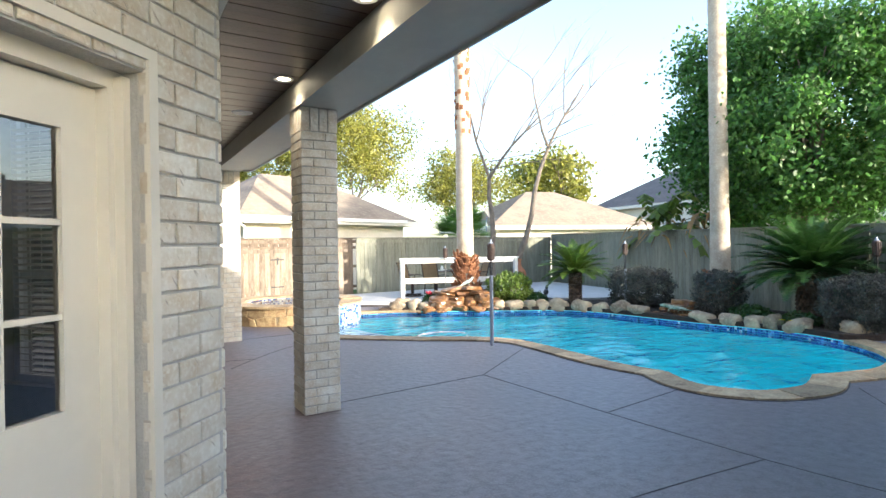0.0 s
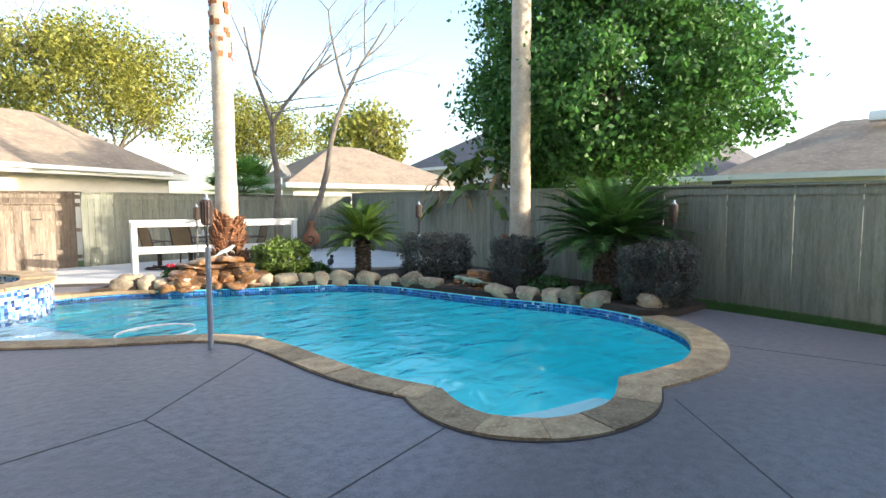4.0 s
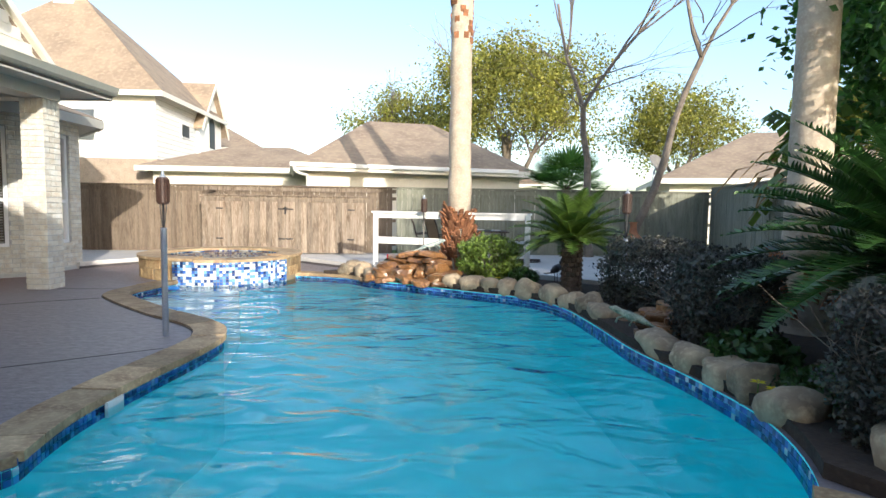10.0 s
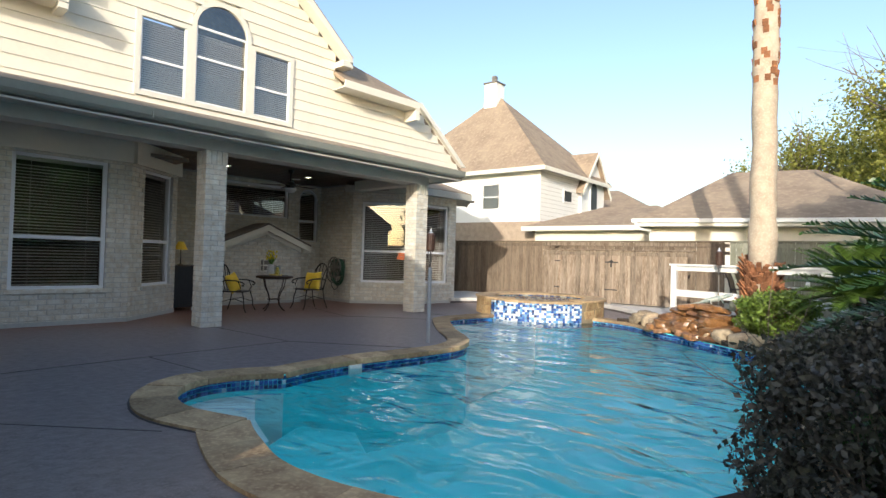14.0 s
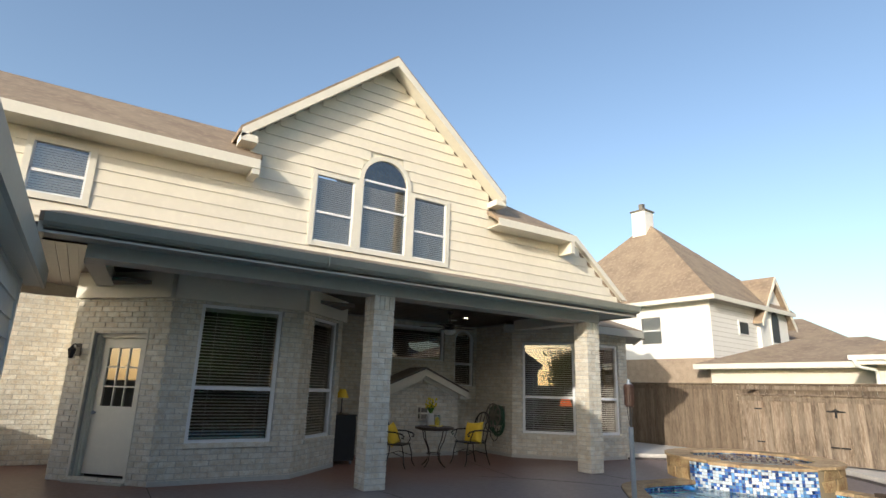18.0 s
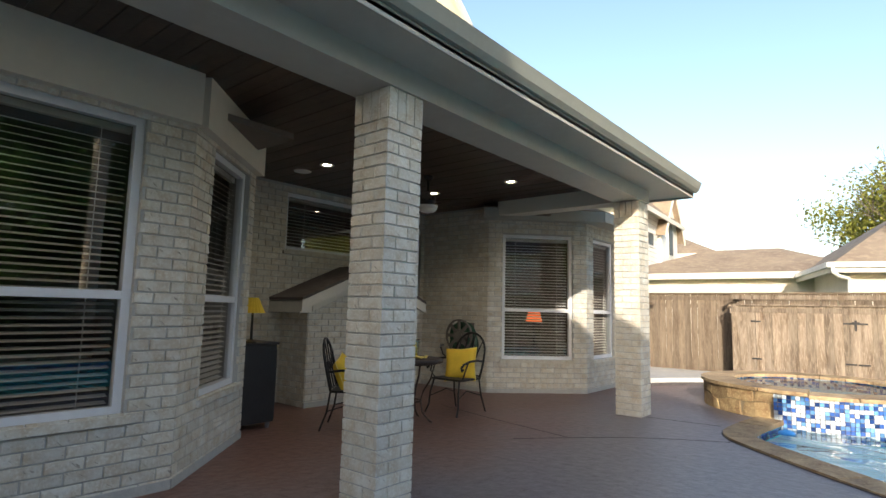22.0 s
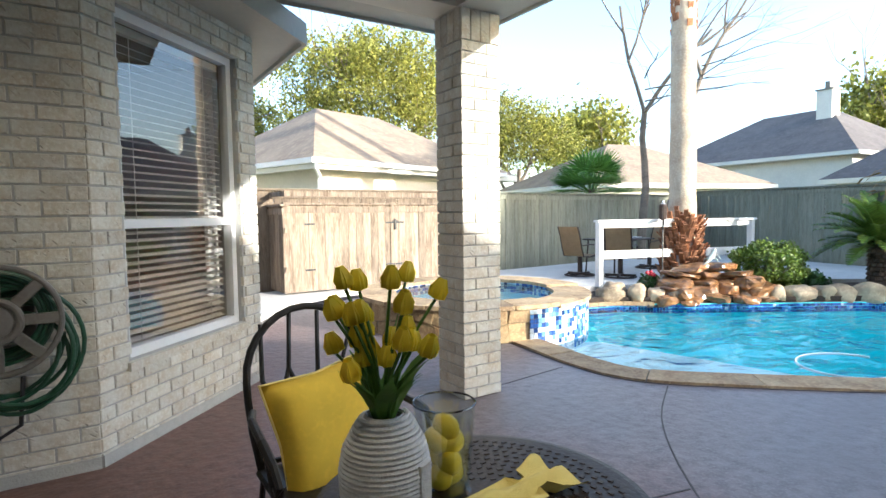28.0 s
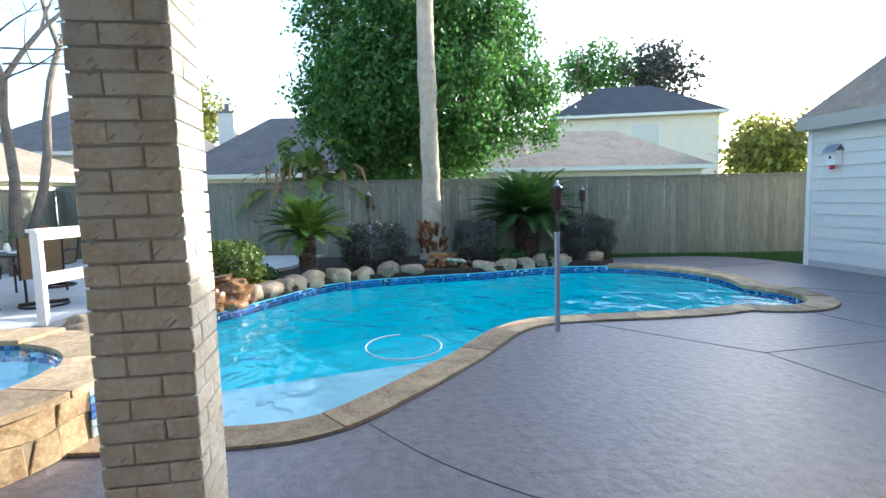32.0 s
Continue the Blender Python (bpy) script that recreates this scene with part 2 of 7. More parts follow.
M_WATER = two_way("pool_water", (0.86, 0.99, 0.96), 0.02, 1.24, 0.85, (1.9, 3.0, 3.2), 0.085)
M_SPAWATER = two_way("spa_water", (0.66, 0.96, 0.98), 0.02, 1.2, 0.4, (3, 3, 3), 0.04)
M_GLASS = two_way("window_glass", (0.97, 0.98, 0.98), 0.0, 2.25)
M_COATED = two_way("coated_window_glass", (0.97, 0.98, 0.98), 0.0, 2.9)
M_CLEAR = two_way("clear_glass", (0.93, 0.96, 0.955), 0.0, 1.7)
for link in [k for k in M_CLEAR.node_tree.links if k.from_node.type == "FRESNEL"]:
    M_CLEAR.node_tree.links.remove(link)
[k for k in M_CLEAR.node_tree.nodes if k.type == "MIX_SHADER"][0].inputs[0].default_value = 0.12
M_FENCE = mat("weathered_grey_cedar", (0.235, 0.235, 0.185), 0.9, vary=0.35, scale=3, bump=0.5, bscale=30, objrand=0.16, color2=(0.145, 0.15, 0.10), stretch=(6, 6, 0.7))
# Albedo lowered so that dappled tree shade sits in the colour.
M_FENCEW = mat("weathered_warm_cedar_shaded", (0.175, 0.138, 0.10), 0.9, vary=0.55, scale=3, bump=0.5, bscale=30, objrand=0.2, color2=(0.095, 0.068, 0.045), stretch=(6, 6, 0.7))
# Lighter copy of the warm cedar, with sunlight put into the colour.
M_GATE = mat("worn_cedar_painted_sunlit", (0.27, 0.222, 0.17), 0.9, vary=0.7, scale=2.2, bump=0.5, bscale=30, objrand=0.26, color2=(0.10, 0.068, 0.042), stretch=(6, 6, 0.6))
M_DECK = mat("pale_deck", (0.60, 0.58, 0.54), 0.7, vary=0.15, scale=2, bump=0.2, bscale=30, objrand=0.05)
M_SHINGLE = mat("tan_shingle", (0.30, 0.235, 0.165), 0.9, vary=0.35, scale=1.2, bump=0.8, bscale=9, color2=(0.20, 0.15, 0.11))
M_SHINGLED = mat("dark_shingle", (0.13, 0.115, 0.11), 0.9, vary=0.35, scale=1.2, bump=0.8, bscale=9)
M_STUCCO = mat("pale_wall", (0.70, 0.66, 0.57), 0.8, vary=0.1, scale=2, bump=0.2)
M_NAVY = mat("near_black_shingle", (0.045, 0.047, 0.055), 0.9, vary=0.35, scale=1.2, bump=0.8, bscale=9)
M_PINK = mat("pale_pink_siding", (0.74, 0.64, 0.50), 0.7, vary=0.08, scale=2)
M_SOIL = mat("dark_soil", (0.05, 0.035, 0.025), 1.0, vary=0.5, scale=6, bump=1.0, bscale=25)
M_GRASS = mat("grass", (0.06, 0.13, 0.025), 0.9, vary=0.4, scale=4, bump=0.8, bscale=60, island=0.3)
M_ROCK = mat("boulder", (0.40, 0.32, 0.21), 0.85, vary=0.45, scale=4, bump=0.8, bscale=14, objrand=0.3, color2=(0.20, 0.14, 0.09))
M_REDROCK = mat("wet_red_rock", (0.27, 0.135, 0.05), 0.3, vary=0.55, scale=5, bump=0.8, bscale=14, objrand=0.3, color2=(0.10, 0.05, 0.03))
M_BARK = mat("palm_bark", (0.46, 0.40, 0.31), 0.95, vary=0.3, scale=5, bump=0.9, bscale=18, color2=(0.34, 0.27, 0.2))
M_BARKRED = mat("palm_husk", (0.30, 0.13, 0.06), 0.95, vary=0.5, scale=6, bump=0.9, bscale=30, island=0.4)
M_TRUNK = mat("grey_bark", (0.22, 0.18, 0.14), 0.95, vary=0.4, scale=6, bump=0.9, bscale=20)
M_SAGOBARK = mat("sago_bark", (0.10, 0.07, 0.05), 0.95, vary=0.4, scale=12, bump=0.8, bscale=30, island=0.4)


def leafy(name, color, vary=0.4, rough=0.5, through=0.25, hue=None):
    m = mat(name, color, rough, vary=0.3, scale=3, island=vary, color2=hue)
    b = m.node_tree.nodes["Principled BSDF"]
    t, n = m.node_tree, m.node_tree.nodes
    tl, mx = n.new("ShaderNodeBsdfTranslucent"), n.new("ShaderNodeMixShader")
    src = b.inputs["Base Color"].links[0].from_socket
    t.links.new(src, tl.inputs[0])
    mx.inputs[0].default_value = through
    t.links.new(b.outputs[0], mx.inputs[1])
    t.links.new(tl.outputs[0], mx.inputs[2])
    t.links.new(mx.outputs[0], n["Material Output"].inputs["Surface"])
    return m


M_LEAF = leafy("broad_green_leaf", (0.085, 0.21, 0.04), 0.55, through=0.4)
M_LEAFY = leafy("yellow_green_leaf", (0.31, 0.29, 0.055), 0.5, through=0.45, hue=(0.17, 0.20, 0.035))
M_LEAFD = leafy("dark_shrub_leaf", (0.075, 0.07, 0.062), 0.5, through=0.15, hue=(0.05, 0.06, 0.035))
M_LEAFB = leafy("boxwood_leaf", (0.14, 0.21, 0.03), 0.45, through=0.25)
M_SAGO = leafy("sago_frond", (0.045, 0.11, 0.025), 0.35, 0.35, 0.2)
M_FANLEAF = leafy("fan_palm_leaf", (0.13, 0.27, 0.05), 0.3, 0.4, 0.45)
M_SAGOL = leafy("sago_frond_light", (0.10, 0.17, 0.03), 0.35, 0.35, 0.25)
M_IRON = mat("wrought_iron", (0.035, 0.035, 0.035), 0.45, metal=0.6, vary=0.3, scale=20, bump=0.15)
M_TABLE = mat("brown_cast_metal", (0.055, 0.038, 0.03), 0.45, metal=0.4, vary=0.3, scale=20, bump=0.2)
M_YELLOW = mat("yellow_fabric", (0.80, 0.55, 0.05), 0.85, vary=0.12, scale=8, bump=0.2, bscale=300)
M_YFABRIC = mat("pale_yellow_cloth", (0.82, 0.68, 0.22), 0.9, vary=0.1, scale=8, bump=0.25, bscale=250)
M_TULIP = leafy("yellow_tulip", (0.75, 0.58, 0.03), 0.2, 0.5, 0.3, hue=(0.62, 0.55, 0.03))
M_STEM = leafy("tulip_stem", (0.09, 0.20, 0.03), 0.3)
M_LEMON = mat("lemon", (0.85, 0.62, 0.02), 0.4, vary=0.1, scale=20, bump=0.3, bscale=80)
M_ROPE = mat("white_rope", (0.62, 0.63, 0.63), 0.9, vary=0.15, scale=30, bump=0.4, bscale=120)
M_STEEL = mat("galvanised_pipe", (0.36, 0.40, 0.46), 0.4, metal=0.5, vary=0.15, scale=12)
M_BLACK = mat("black_plastic", (0.02, 0.02, 0.022), 0.4, vary=0.3, scale=8)
M_GREEN = mat("green_hose", (0.02, 0.085, 0.045), 0.4, vary=0.3, scale=15)
M_GREYP = mat("grey_plastic", (0.16, 0.15, 0.13), 0.5, vary=0.2, scale=10)
M_RATTAN = mat("dark_rattan", (0.06, 0.03, 0.02), 0.5, vary=0.5, scale=40, bump=0.6, bscale=80)
# Indoor dimness is put into this plaster's dark colour.
M_INSIDE = mat("dimmed_inside_plaster", (0.17, 0.145, 0.12), 0.9, vary=0.1, scale=2)
M_LAMP = glow("downlight", (1.0, 0.85, 0.6), LAMP_GLOW)
M_ORANGE = glow("orange_lamp_shade", (1.0, 0.22, 0.06), 0.4)

# ---- builders ----


def obj(name, bm, material, parent=None, label=""):
    me = bpy.data.meshes.new(name)
    bm.normal_update()
    bm.to_mesh(me)
    bm.free()
    me.materials.append(material)
    ob = new(name, me)
    if parent is not None:
        ob.parent = parent
    if label:
        ob["label"] = label
    return ob


def part(name, bm, material, parent, label=""):
    return obj(name, bm, material, parent, label)


def clone(name, me, parent, m):
    ob = new(name, me)
    ob.parent = parent
    ob.matrix_local = m
    return ob


def thing(name, m, label, category, group="", kind=""):
    ob = new(name)
    ob.empty_display_size = 0.1
    ob.matrix_world = m
    return tagged(ob, label, category, group, kind)


def smooth(ob):
    for p in ob.data.polygons:
        p.use_smooth = True
    return ob


def box(bm, x0, x1, y0, y1, z0, z1, m=None):
    vs = [bm.verts.new((x, y, z)) for x in (x0, x1) for y in (y0, y1) for z in (z0, z1)]
    for f in ((0, 1, 3, 2), (4, 6, 7, 5), (0, 4, 5, 1), (2, 3, 7, 6), (0, 2, 6, 4), (1, 5, 7, 3)):
        bm.faces.new([vs[i] for i in f])
    if m is not None:
        bmesh.ops.transform(bm, matrix=m, verts=vs)
    return vs


def boxes(*dims):
    bm = bmesh.new()
    for d in dims:
        box(bm, *d)
    return bm


def bevelled(bm, w=0.01, seg=1):
    bmesh.ops.bevel(bm, geom=bm.edges[:], offset=w, segments=seg, affect="EDGES", profile=0.7)
    return bm


def tube(bm, pts, r, seg=8, cap=True, taper=None):
    """A round tube along points; r one radius, taper the radius at each point."""
    pts = [Vector(p) for p in pts]
    rings, up = [], Vector((0.31, 0.17, 0.93))
    for i, p in enumerate(pts):
        d = (pts[min(i + 1, len(pts) - 1)] - pts[max(i - 1, 0)]).normalized()
        a = d.cross(up)
        if a.length < 0.05:
            a = d.cross(Vector((1, 0, 0)))
        a.normalize()
        b = d.cross(a)
        rad = taper[i] if taper else r
        rings.append([bm.verts.new(p + (a * math.cos(k) + b * math.sin(k)) * rad) for k in [2 * math.pi * j / seg for j in range(seg)]])
    for q, s in zip(rings, rings[1:]):
        for j in range(seg):
            bm.faces.new((q[j], q[(j + 1) % seg], s[(j + 1) % seg], s[j]))
    if cap:
        bm.faces.new(rings[0][::-1])
        bm.faces.new(rings[-1])
    return bm


def lathe(bm, profile, seg=20, m=None, cap=True):
    rings = [[bm.verts.new((r * math.cos(2 * math.pi * j / seg), r * math.sin(2 * math.pi * j / seg), z)) for j in range(seg)] for r, z in profile]
    for q, s in zip(rings, rings[1:]):
        for j in range(seg):
            bm.faces.new((q[j], q[(j + 1) % seg], s[(j + 1) % seg], s[j]))
    if cap:
        bm.faces.new(rings[0][::-1])
        bm.faces.new(rings[-1])
    if m is not None:
        bmesh.ops.transform(bm, matrix=m, verts=[v for r in rings for v in r])
    return bm


def pane_sheet(x0, x1, y, z0, z1):
    """One sheet of glass facing -y."""
    bm = bmesh.new()
    bm.faces.new([bm.verts.new(p) for p in ((x0, y, z0), (x1, y, z0), (x1, y, z1), (x0, y, z1))])
    return bm


def poly(bm, pts, z0, z1):
    """A prism on a plan polygon."""
    lo, hi = [bm.verts.new((x, y, z0)) for x, y in pts], [bm.verts.new((x, y, z1)) for x, y in pts]
    n = len(pts)
    bm.faces.new(lo[::-1])
    bm.faces.new(hi)
    for i in range(n):
        bm.faces.new((lo[i], lo[(i + 1) % n], hi[(i + 1) % n], hi[i]))
    return bm


def sheet_with_hole(outer, inner, z):
    bm = bmesh.new()
    edges = []
    for ring in (outer, inner):
        vs = [bm.verts.new((x, y, z)) for x, y in ring]
        edges += [bm.edges.new((vs[i], vs[(i + 1) % len(vs)])) for i in range(len(vs))]
    bmesh.ops.triangle_fill(bm, edges=edges, use_beauty=True)
    for f in bm.faces:
        f.normal_update()
        if f.normal.z < 0:
            f.normal_flip()
    return bm


def spline(pts, step=0.12, closed=False):
    """A smooth line through plan points (centripetal enough for these spacings)."""
    p = [Vector((x, y)) for x, y in pts]
    n, out = len(p), []
    for i in range(n if closed else n - 1):
        if closed:
            a, b, c, d = p[i - 1], p[i], p[(i + 1) % n], p[(i + 2) % n]
        else:
            a, b, c, d = p[max(i - 1, 0)], p[i], p[i + 1], p[min(i + 2, n - 1)]
        k = max(2, round((c - b).length / step))
        for j in range(k):
            t = j / k
            out.append(0.5 * (2 * b + (c - a) * t + (2 * a - 5 * b + 4 * c - d) * t * t + (3 * b - a - 3 * c + d) * t ** 3))
    if not closed:
        out.append(p[-1])
    return [(v.x, v.y) for v in out]


def offset(line, w):
    """An open plan line moved by w to its left."""
    out = []
    for i, (x, y) in enumerate(line):
        a, b = Vector(line[max(i - 1, 0)]), Vector(line[min(i + 1, len(line) - 1)])
        d = (b - a).normalized()
        out.append((x - d.y * w, y + d.x * w))
    return out


def ribbon(bm, inner, outer, z0, z1):
    """A closed band between two plan lines."""
    ring = list(inner) + list(outer)[::-1]
    return poly(bm, ring, z0, z1)


def along(a, b, z=0.0):
    """A frame at plan point a: x runs to b, y goes into the wall, z is up."""
    d = (Vector(b) - Vector(a)).normalized()
    return Matrix(((d.x, -d.y, 0, a[0]), (d.y, d.x, 0, a[1]), (0, 0, 1, z), (0, 0, 0, 1)))


COURSE, BRICK = 0.0855, 0.235


def brick_mesh(name, length, material, seed):
    rnd = random.Random(seed)
    bm = bmesh.new()
    h, g, c = COURSE - 0.011, 0.012, 0.004
    box(bm, 0, length, 0, g + 0.02, 0, h)
    front = [e for e in bm.edges if all(v.co.y < 1e-6 for v in e.verts)]
    bmesh.ops.bevel(bm, geom=front, offset=c, segments=1, affect="EDGES")
    for v in bm.verts:
        if v.co.y < 0.01:
            v.co += Vector((rnd.uniform(-0.002, 0.002), rnd.uniform(-0.0025, 0.0015), rnd.uniform(-0.0015, 0.0015)))
    me = bpy.data.meshes.new(name)
    bm.to_mesh(me)
    bm.free()
    me.materials.append(material)
    return me


BRICKS = {}


def brick_of(length, k):
    key = (round(length, 3), k % 3)
    if key not in BRICKS:
        BRICKS[key] = brick_mesh("brick", key[0], M_BRICK, hash(key) % 1000)
    return BRICKS[key]


def brick_face(wall, width, z0, z1, holes=(), singles=290, shift=0.0):
    """Running bond on the wall's outer face: the first bricks as parts, the rest joined."""
    rows = int((z1 - z0) / COURSE)
    rnd, count, rest = random.Random(int(width * 1000)), 0, bmesh.new()
    for r in range(rows):
        z = z0 + r * COURSE + 0.005
        x = -(BRICK / 2 if r % 2 else 0) + shift
        while x < width:
            spans = [(max(x, 0.0), min(x + BRICK - 0.011, width))]
            for u0, u1, v0, v1 in holes:
                if v0 < z + COURSE * 0.6 and v1 > z + COURSE * 0.4:
                    spans = [s for a, b in spans for s in ((a, min(b, u0)), (max(a, u1), b)) if s[1] - s[0] > 0.02]
            for a, b in spans:
                if b - a < 0.025:
                    continue
                if count < singles:
                    clone("brick", brick_of(b - a, rnd.randrange(3)), wall, Matrix.Translation((a, -0.012 + rnd.uniform(-0.001, 0.001), z)))
                    count += 1
                else:
                    box(rest, a, b, -0.012 + rnd.uniform(-0.001, 0.001), 0.01, z, z + COURSE - 0.011)
            x += BRICK
    if len(rest.verts):
        part("brick_courses", rest, M_BRICKJ, wall)["kind"] = "stuff"
    else:
        rest.free()


def slab_with_holes(bm, width, y0, y1, z0, z1, holes):
    xs = sorted({0, width, *[min(max(u, 0), width) for h in holes for u in h[:2]]})
    zs = sorted({z0, z1, *[min(max(v, z0), z1) for h in holes for v in h[2:]]})
    for a, b in zip(xs, xs[1:]):
        for c, d in zip(zs, zs[1:]):
            if not any(h[0] <= (a + b) / 2 <= h[1] and h[2] <= (c + d) / 2 <= h[3] for h in holes):
                box(bm, a, b, y0, y1, c, d)
    bmesh.ops.remove_doubles(bm, verts=bm.verts[:], dist=1e-5)
    seen = {}
    for f in bm.faces[:]:
        key = tuple(round(c, 4) for c in f.calc_center_median())
        seen.setdefault(key, []).append(f)
    bmesh.ops.delete(bm, geom=[f for fs in seen.values() if len(fs) > 1 for f in fs], context="FACES")
    return bm


def wall(name, a, b, z0, z1, holes=(), thick=0.22, material=None, bricks=True, label="cream brick house wall", singles=290, back=True):
    w = (Vector(b) - Vector(a)).length
    ob = obj(name, slab_with_holes(bmesh.new(), w, 0, thick, z0, z1, holes), material or M_MORTAR)
    ob.matrix_world = along(a, b)
    tagged(ob, label, "wall", kind="structure")
    if bricks:
        brick_face(ob, w, z0, z1, holes, singles)
    return ob

# ---- ground, pool and patio ----
NEAR = [(3.62, 11.25), (3.5, 10.3), (3.55, 9.8), (3.9, 9.38), (4.78, 8.58), (5.7, 7.85), (6.03, 7.35), (6.1, 6.8), (6.0, 5.6), (6.0, 4.95), (6.1, 4.42)]
LOBE = [(6.1, 4.42), (5.9, 4.0), (5.9, 3.6), (6.2, 3.26), (6.75, 3.12), (7.4, 3.32)]
FAR = [(7.4, 3.32), (7.8, 3.18), (8.4, 3.06), (9.1, 3.2), (9.75, 3.55), (10.3, 4.25), (10.55, 5.1), (10.48, 6.0), (10.28, 7.0), (10.2, 8.2), (10.05, 9.3), (9.6, 10.1), (8.7, 10.72), (7.7, 11.4), (7.0, 11.85), (6.4, 12.4), (5.6, 12.62), (5.3, 12.6)]
SPA_C, SPA_R, SPA_TOP = Vector((3.85, 12.72)), 1.5, 0.42
near, lobe, far = spline(NEAR), spline(LOBE), spline(FAR)
a0, a1 = math.atan2(12.6 - SPA_C.y, 5.3 - SPA_C.x), math.atan2(11.25 - SPA_C.y, 3.62 - SPA_C.x)
spa_arc = [(SPA_C.x + SPA_R * math.cos(a), SPA_C.y + SPA_R * math.sin(a)) for a in [a0 + (a1 - a0) * i / 16 for i in range(1, 16)]]
POOL = near[:-1] + lobe[:-1] + far + spa_arc
WATER = -0.075

patio_out = [(-6, -6), (9.2, -6), (9.2, 0.55), (9.85, 0.65), (10.4, 0.8), (10.72, 0.97), (11.0, 1.3), (11.17, 1.62), (11.4, 2.6), (11.58, 3.56), (11.6, 4.2), (12.4, 8.0), (12.6, 12.0), (10.6, 13.6), (7.0, 14.6), (2.0, 17.0), (-6, 15.4)]
patio = tagged(obj("pavement", sheet_with_hole(patio_out, POOL, 0.0), M_CONC), "mauve grey stamped concrete patio, red with painted lamplight under the roof", "pavement", kind="structure")
yard = [(-300, -300), (300, -300), (300, 300), (-300, 300)]
ground = tagged(obj("ground", sheet_with_hole(yard, [(-5.9, -5.9), (9.1, -5.9), (9.1, 0.65), (9.8, 0.75), (10.6, 1.05), (11.05, 1.7), (11.3, 2.7), (11.45, 4.0), (11.3, 5.0), (10.6, 13.5), (7.0, 14.5), (2.0, 16.9), (-5.9, 15.3)], -0.03), M_GRASS), "green lawn and ground beyond the yard", "ground", kind="structure")

# pool shell: walls, floor, shelf
bm = bmesh.new()
ring = len(POOL)
tops, bots = [bm.verts.new((x, y, 0.0)) for x, y in POOL], [bm.verts.new((x, y, -1.15)) for x, y in POOL]
for i in range(ring):
    bm.faces.new((tops[i], tops[(i + 1) % ring], bots[(i + 1) % ring], bots[i]))
es = [e for e in bm.edges if all(v.co.z < -1 for v in e.verts)]
bmesh.ops.triangle_fill(bm, edges=es, use_beauty=True)
pool = tagged(obj("swimming_pool", bm, M_PLASTER), "free-form swimming pool with pale blue plaster and blue tile edge", "pool")
shelf = [(3.3, 11.3), (3.3, 9.3), (4.2, 8.6), (5.0, 8.0), (5.35, 8.35), (5.15, 9.3), (4.95, 10.2), (4.7, 11.3), (4.3, 11.5)]
part("tanning_shelf", poly(bmesh.new(), shelf, -1.14, -0.17), M_SHELF, pool, "pale shallow shelf under water")
part("step", poly(bmesh.new(), spline(LOBE, 0.3) + [(7.35, 3.55), (6.75, 3.75), (6.1, 4.1)], -1.14, -0.2), M_SHELF, pool, "pale entry step under water")
part("step", poly(bmesh.new(), [(6.0, 4.7), (6.6, 5.0), (7.9, 4.3), (7.8, 3.2), (6.8, 3.4)], -1.14, -0.62), M_PLASTER, pool)
bm = bmesh.new()
vs = [bm.verts.new((x, y, WATER)) for x, y in POOL]
es = [bm.edges.new((vs[i], vs[(i + 1) % ring])) for i in range(ring)]
bmesh.ops.triangle_fill(bm, edges=es, use_beauty=True)
for f in bm.faces:
    f.normal_update()
    if f.normal.z < 0:
        f.normal_flip()
water = obj("pool_water", bm, M_WATER)
tagged(water, "rippled clear turquoise pool water", "water", kind="structure")


def resample(line, step):
    pts, out, acc = [Vector(p) for p in line], [Vector(line[0])], 0.0
    for a, b in zip(pts, pts[1:]):
        d = (b - a).length
        while acc + d >= step:
            a = a + (b - a) * ((step - acc) / d)
            out.append(a.copy())
            d, acc = (b - a).length, 0.0
        acc += d
    return [(p.x, p.y) for p in out]


def tile_band(parent, line, z0, z1, size, pale, seed, jitter=0.0):
    """Small square tiles down a pool or spa wall, joined; some pale, most blue."""
    rnd = random.Random(seed)
    pts = resample(line, size)
    made = {M_TILE: bmesh.new(), M_TILEM: bmesh.new(), M_TILEW: bmesh.new()}
    rows = max(1, round((z1 - z0) / size))
    hz = (z1 - z0) / rows
    for a, b in zip(pts, pts[1:]):
        m = along(a, b)
        w = (Vector(b) - Vector(a)).length
        for r in range(rows):
            q = rnd.random()
            cl = M_TILEW if q < pale else M_TILEM if q < pale + (0.28 if pale > 0.1 else 0.1) else M_TILE
            z = z0 + r * hz
            box(made[cl], 0.003, w - 0.003, -0.008, 0.004, z + 0.003, z + hz - 0.003, m)
    for cl, bmx in made.items():
        if len(bmx.verts):
            part("tile_mosaic", bmx, cl, parent)["kind"] = "stuff"
        else:
            bmx.free()


# water side of the lines lies to the right when they run from spa to lobe to far side reversed
edge = (near[:-1] + lobe[:-1] + far)
tile_band(pool, edge[::-1], -0.15, -0.012, 0.046, 0.03, 3)

# coping stones, one by one
coping = thing("coping", Matrix.Identity(4), "tan flagstone coping round the pool", "coping", kind="structure")
rnd = random.Random(5)


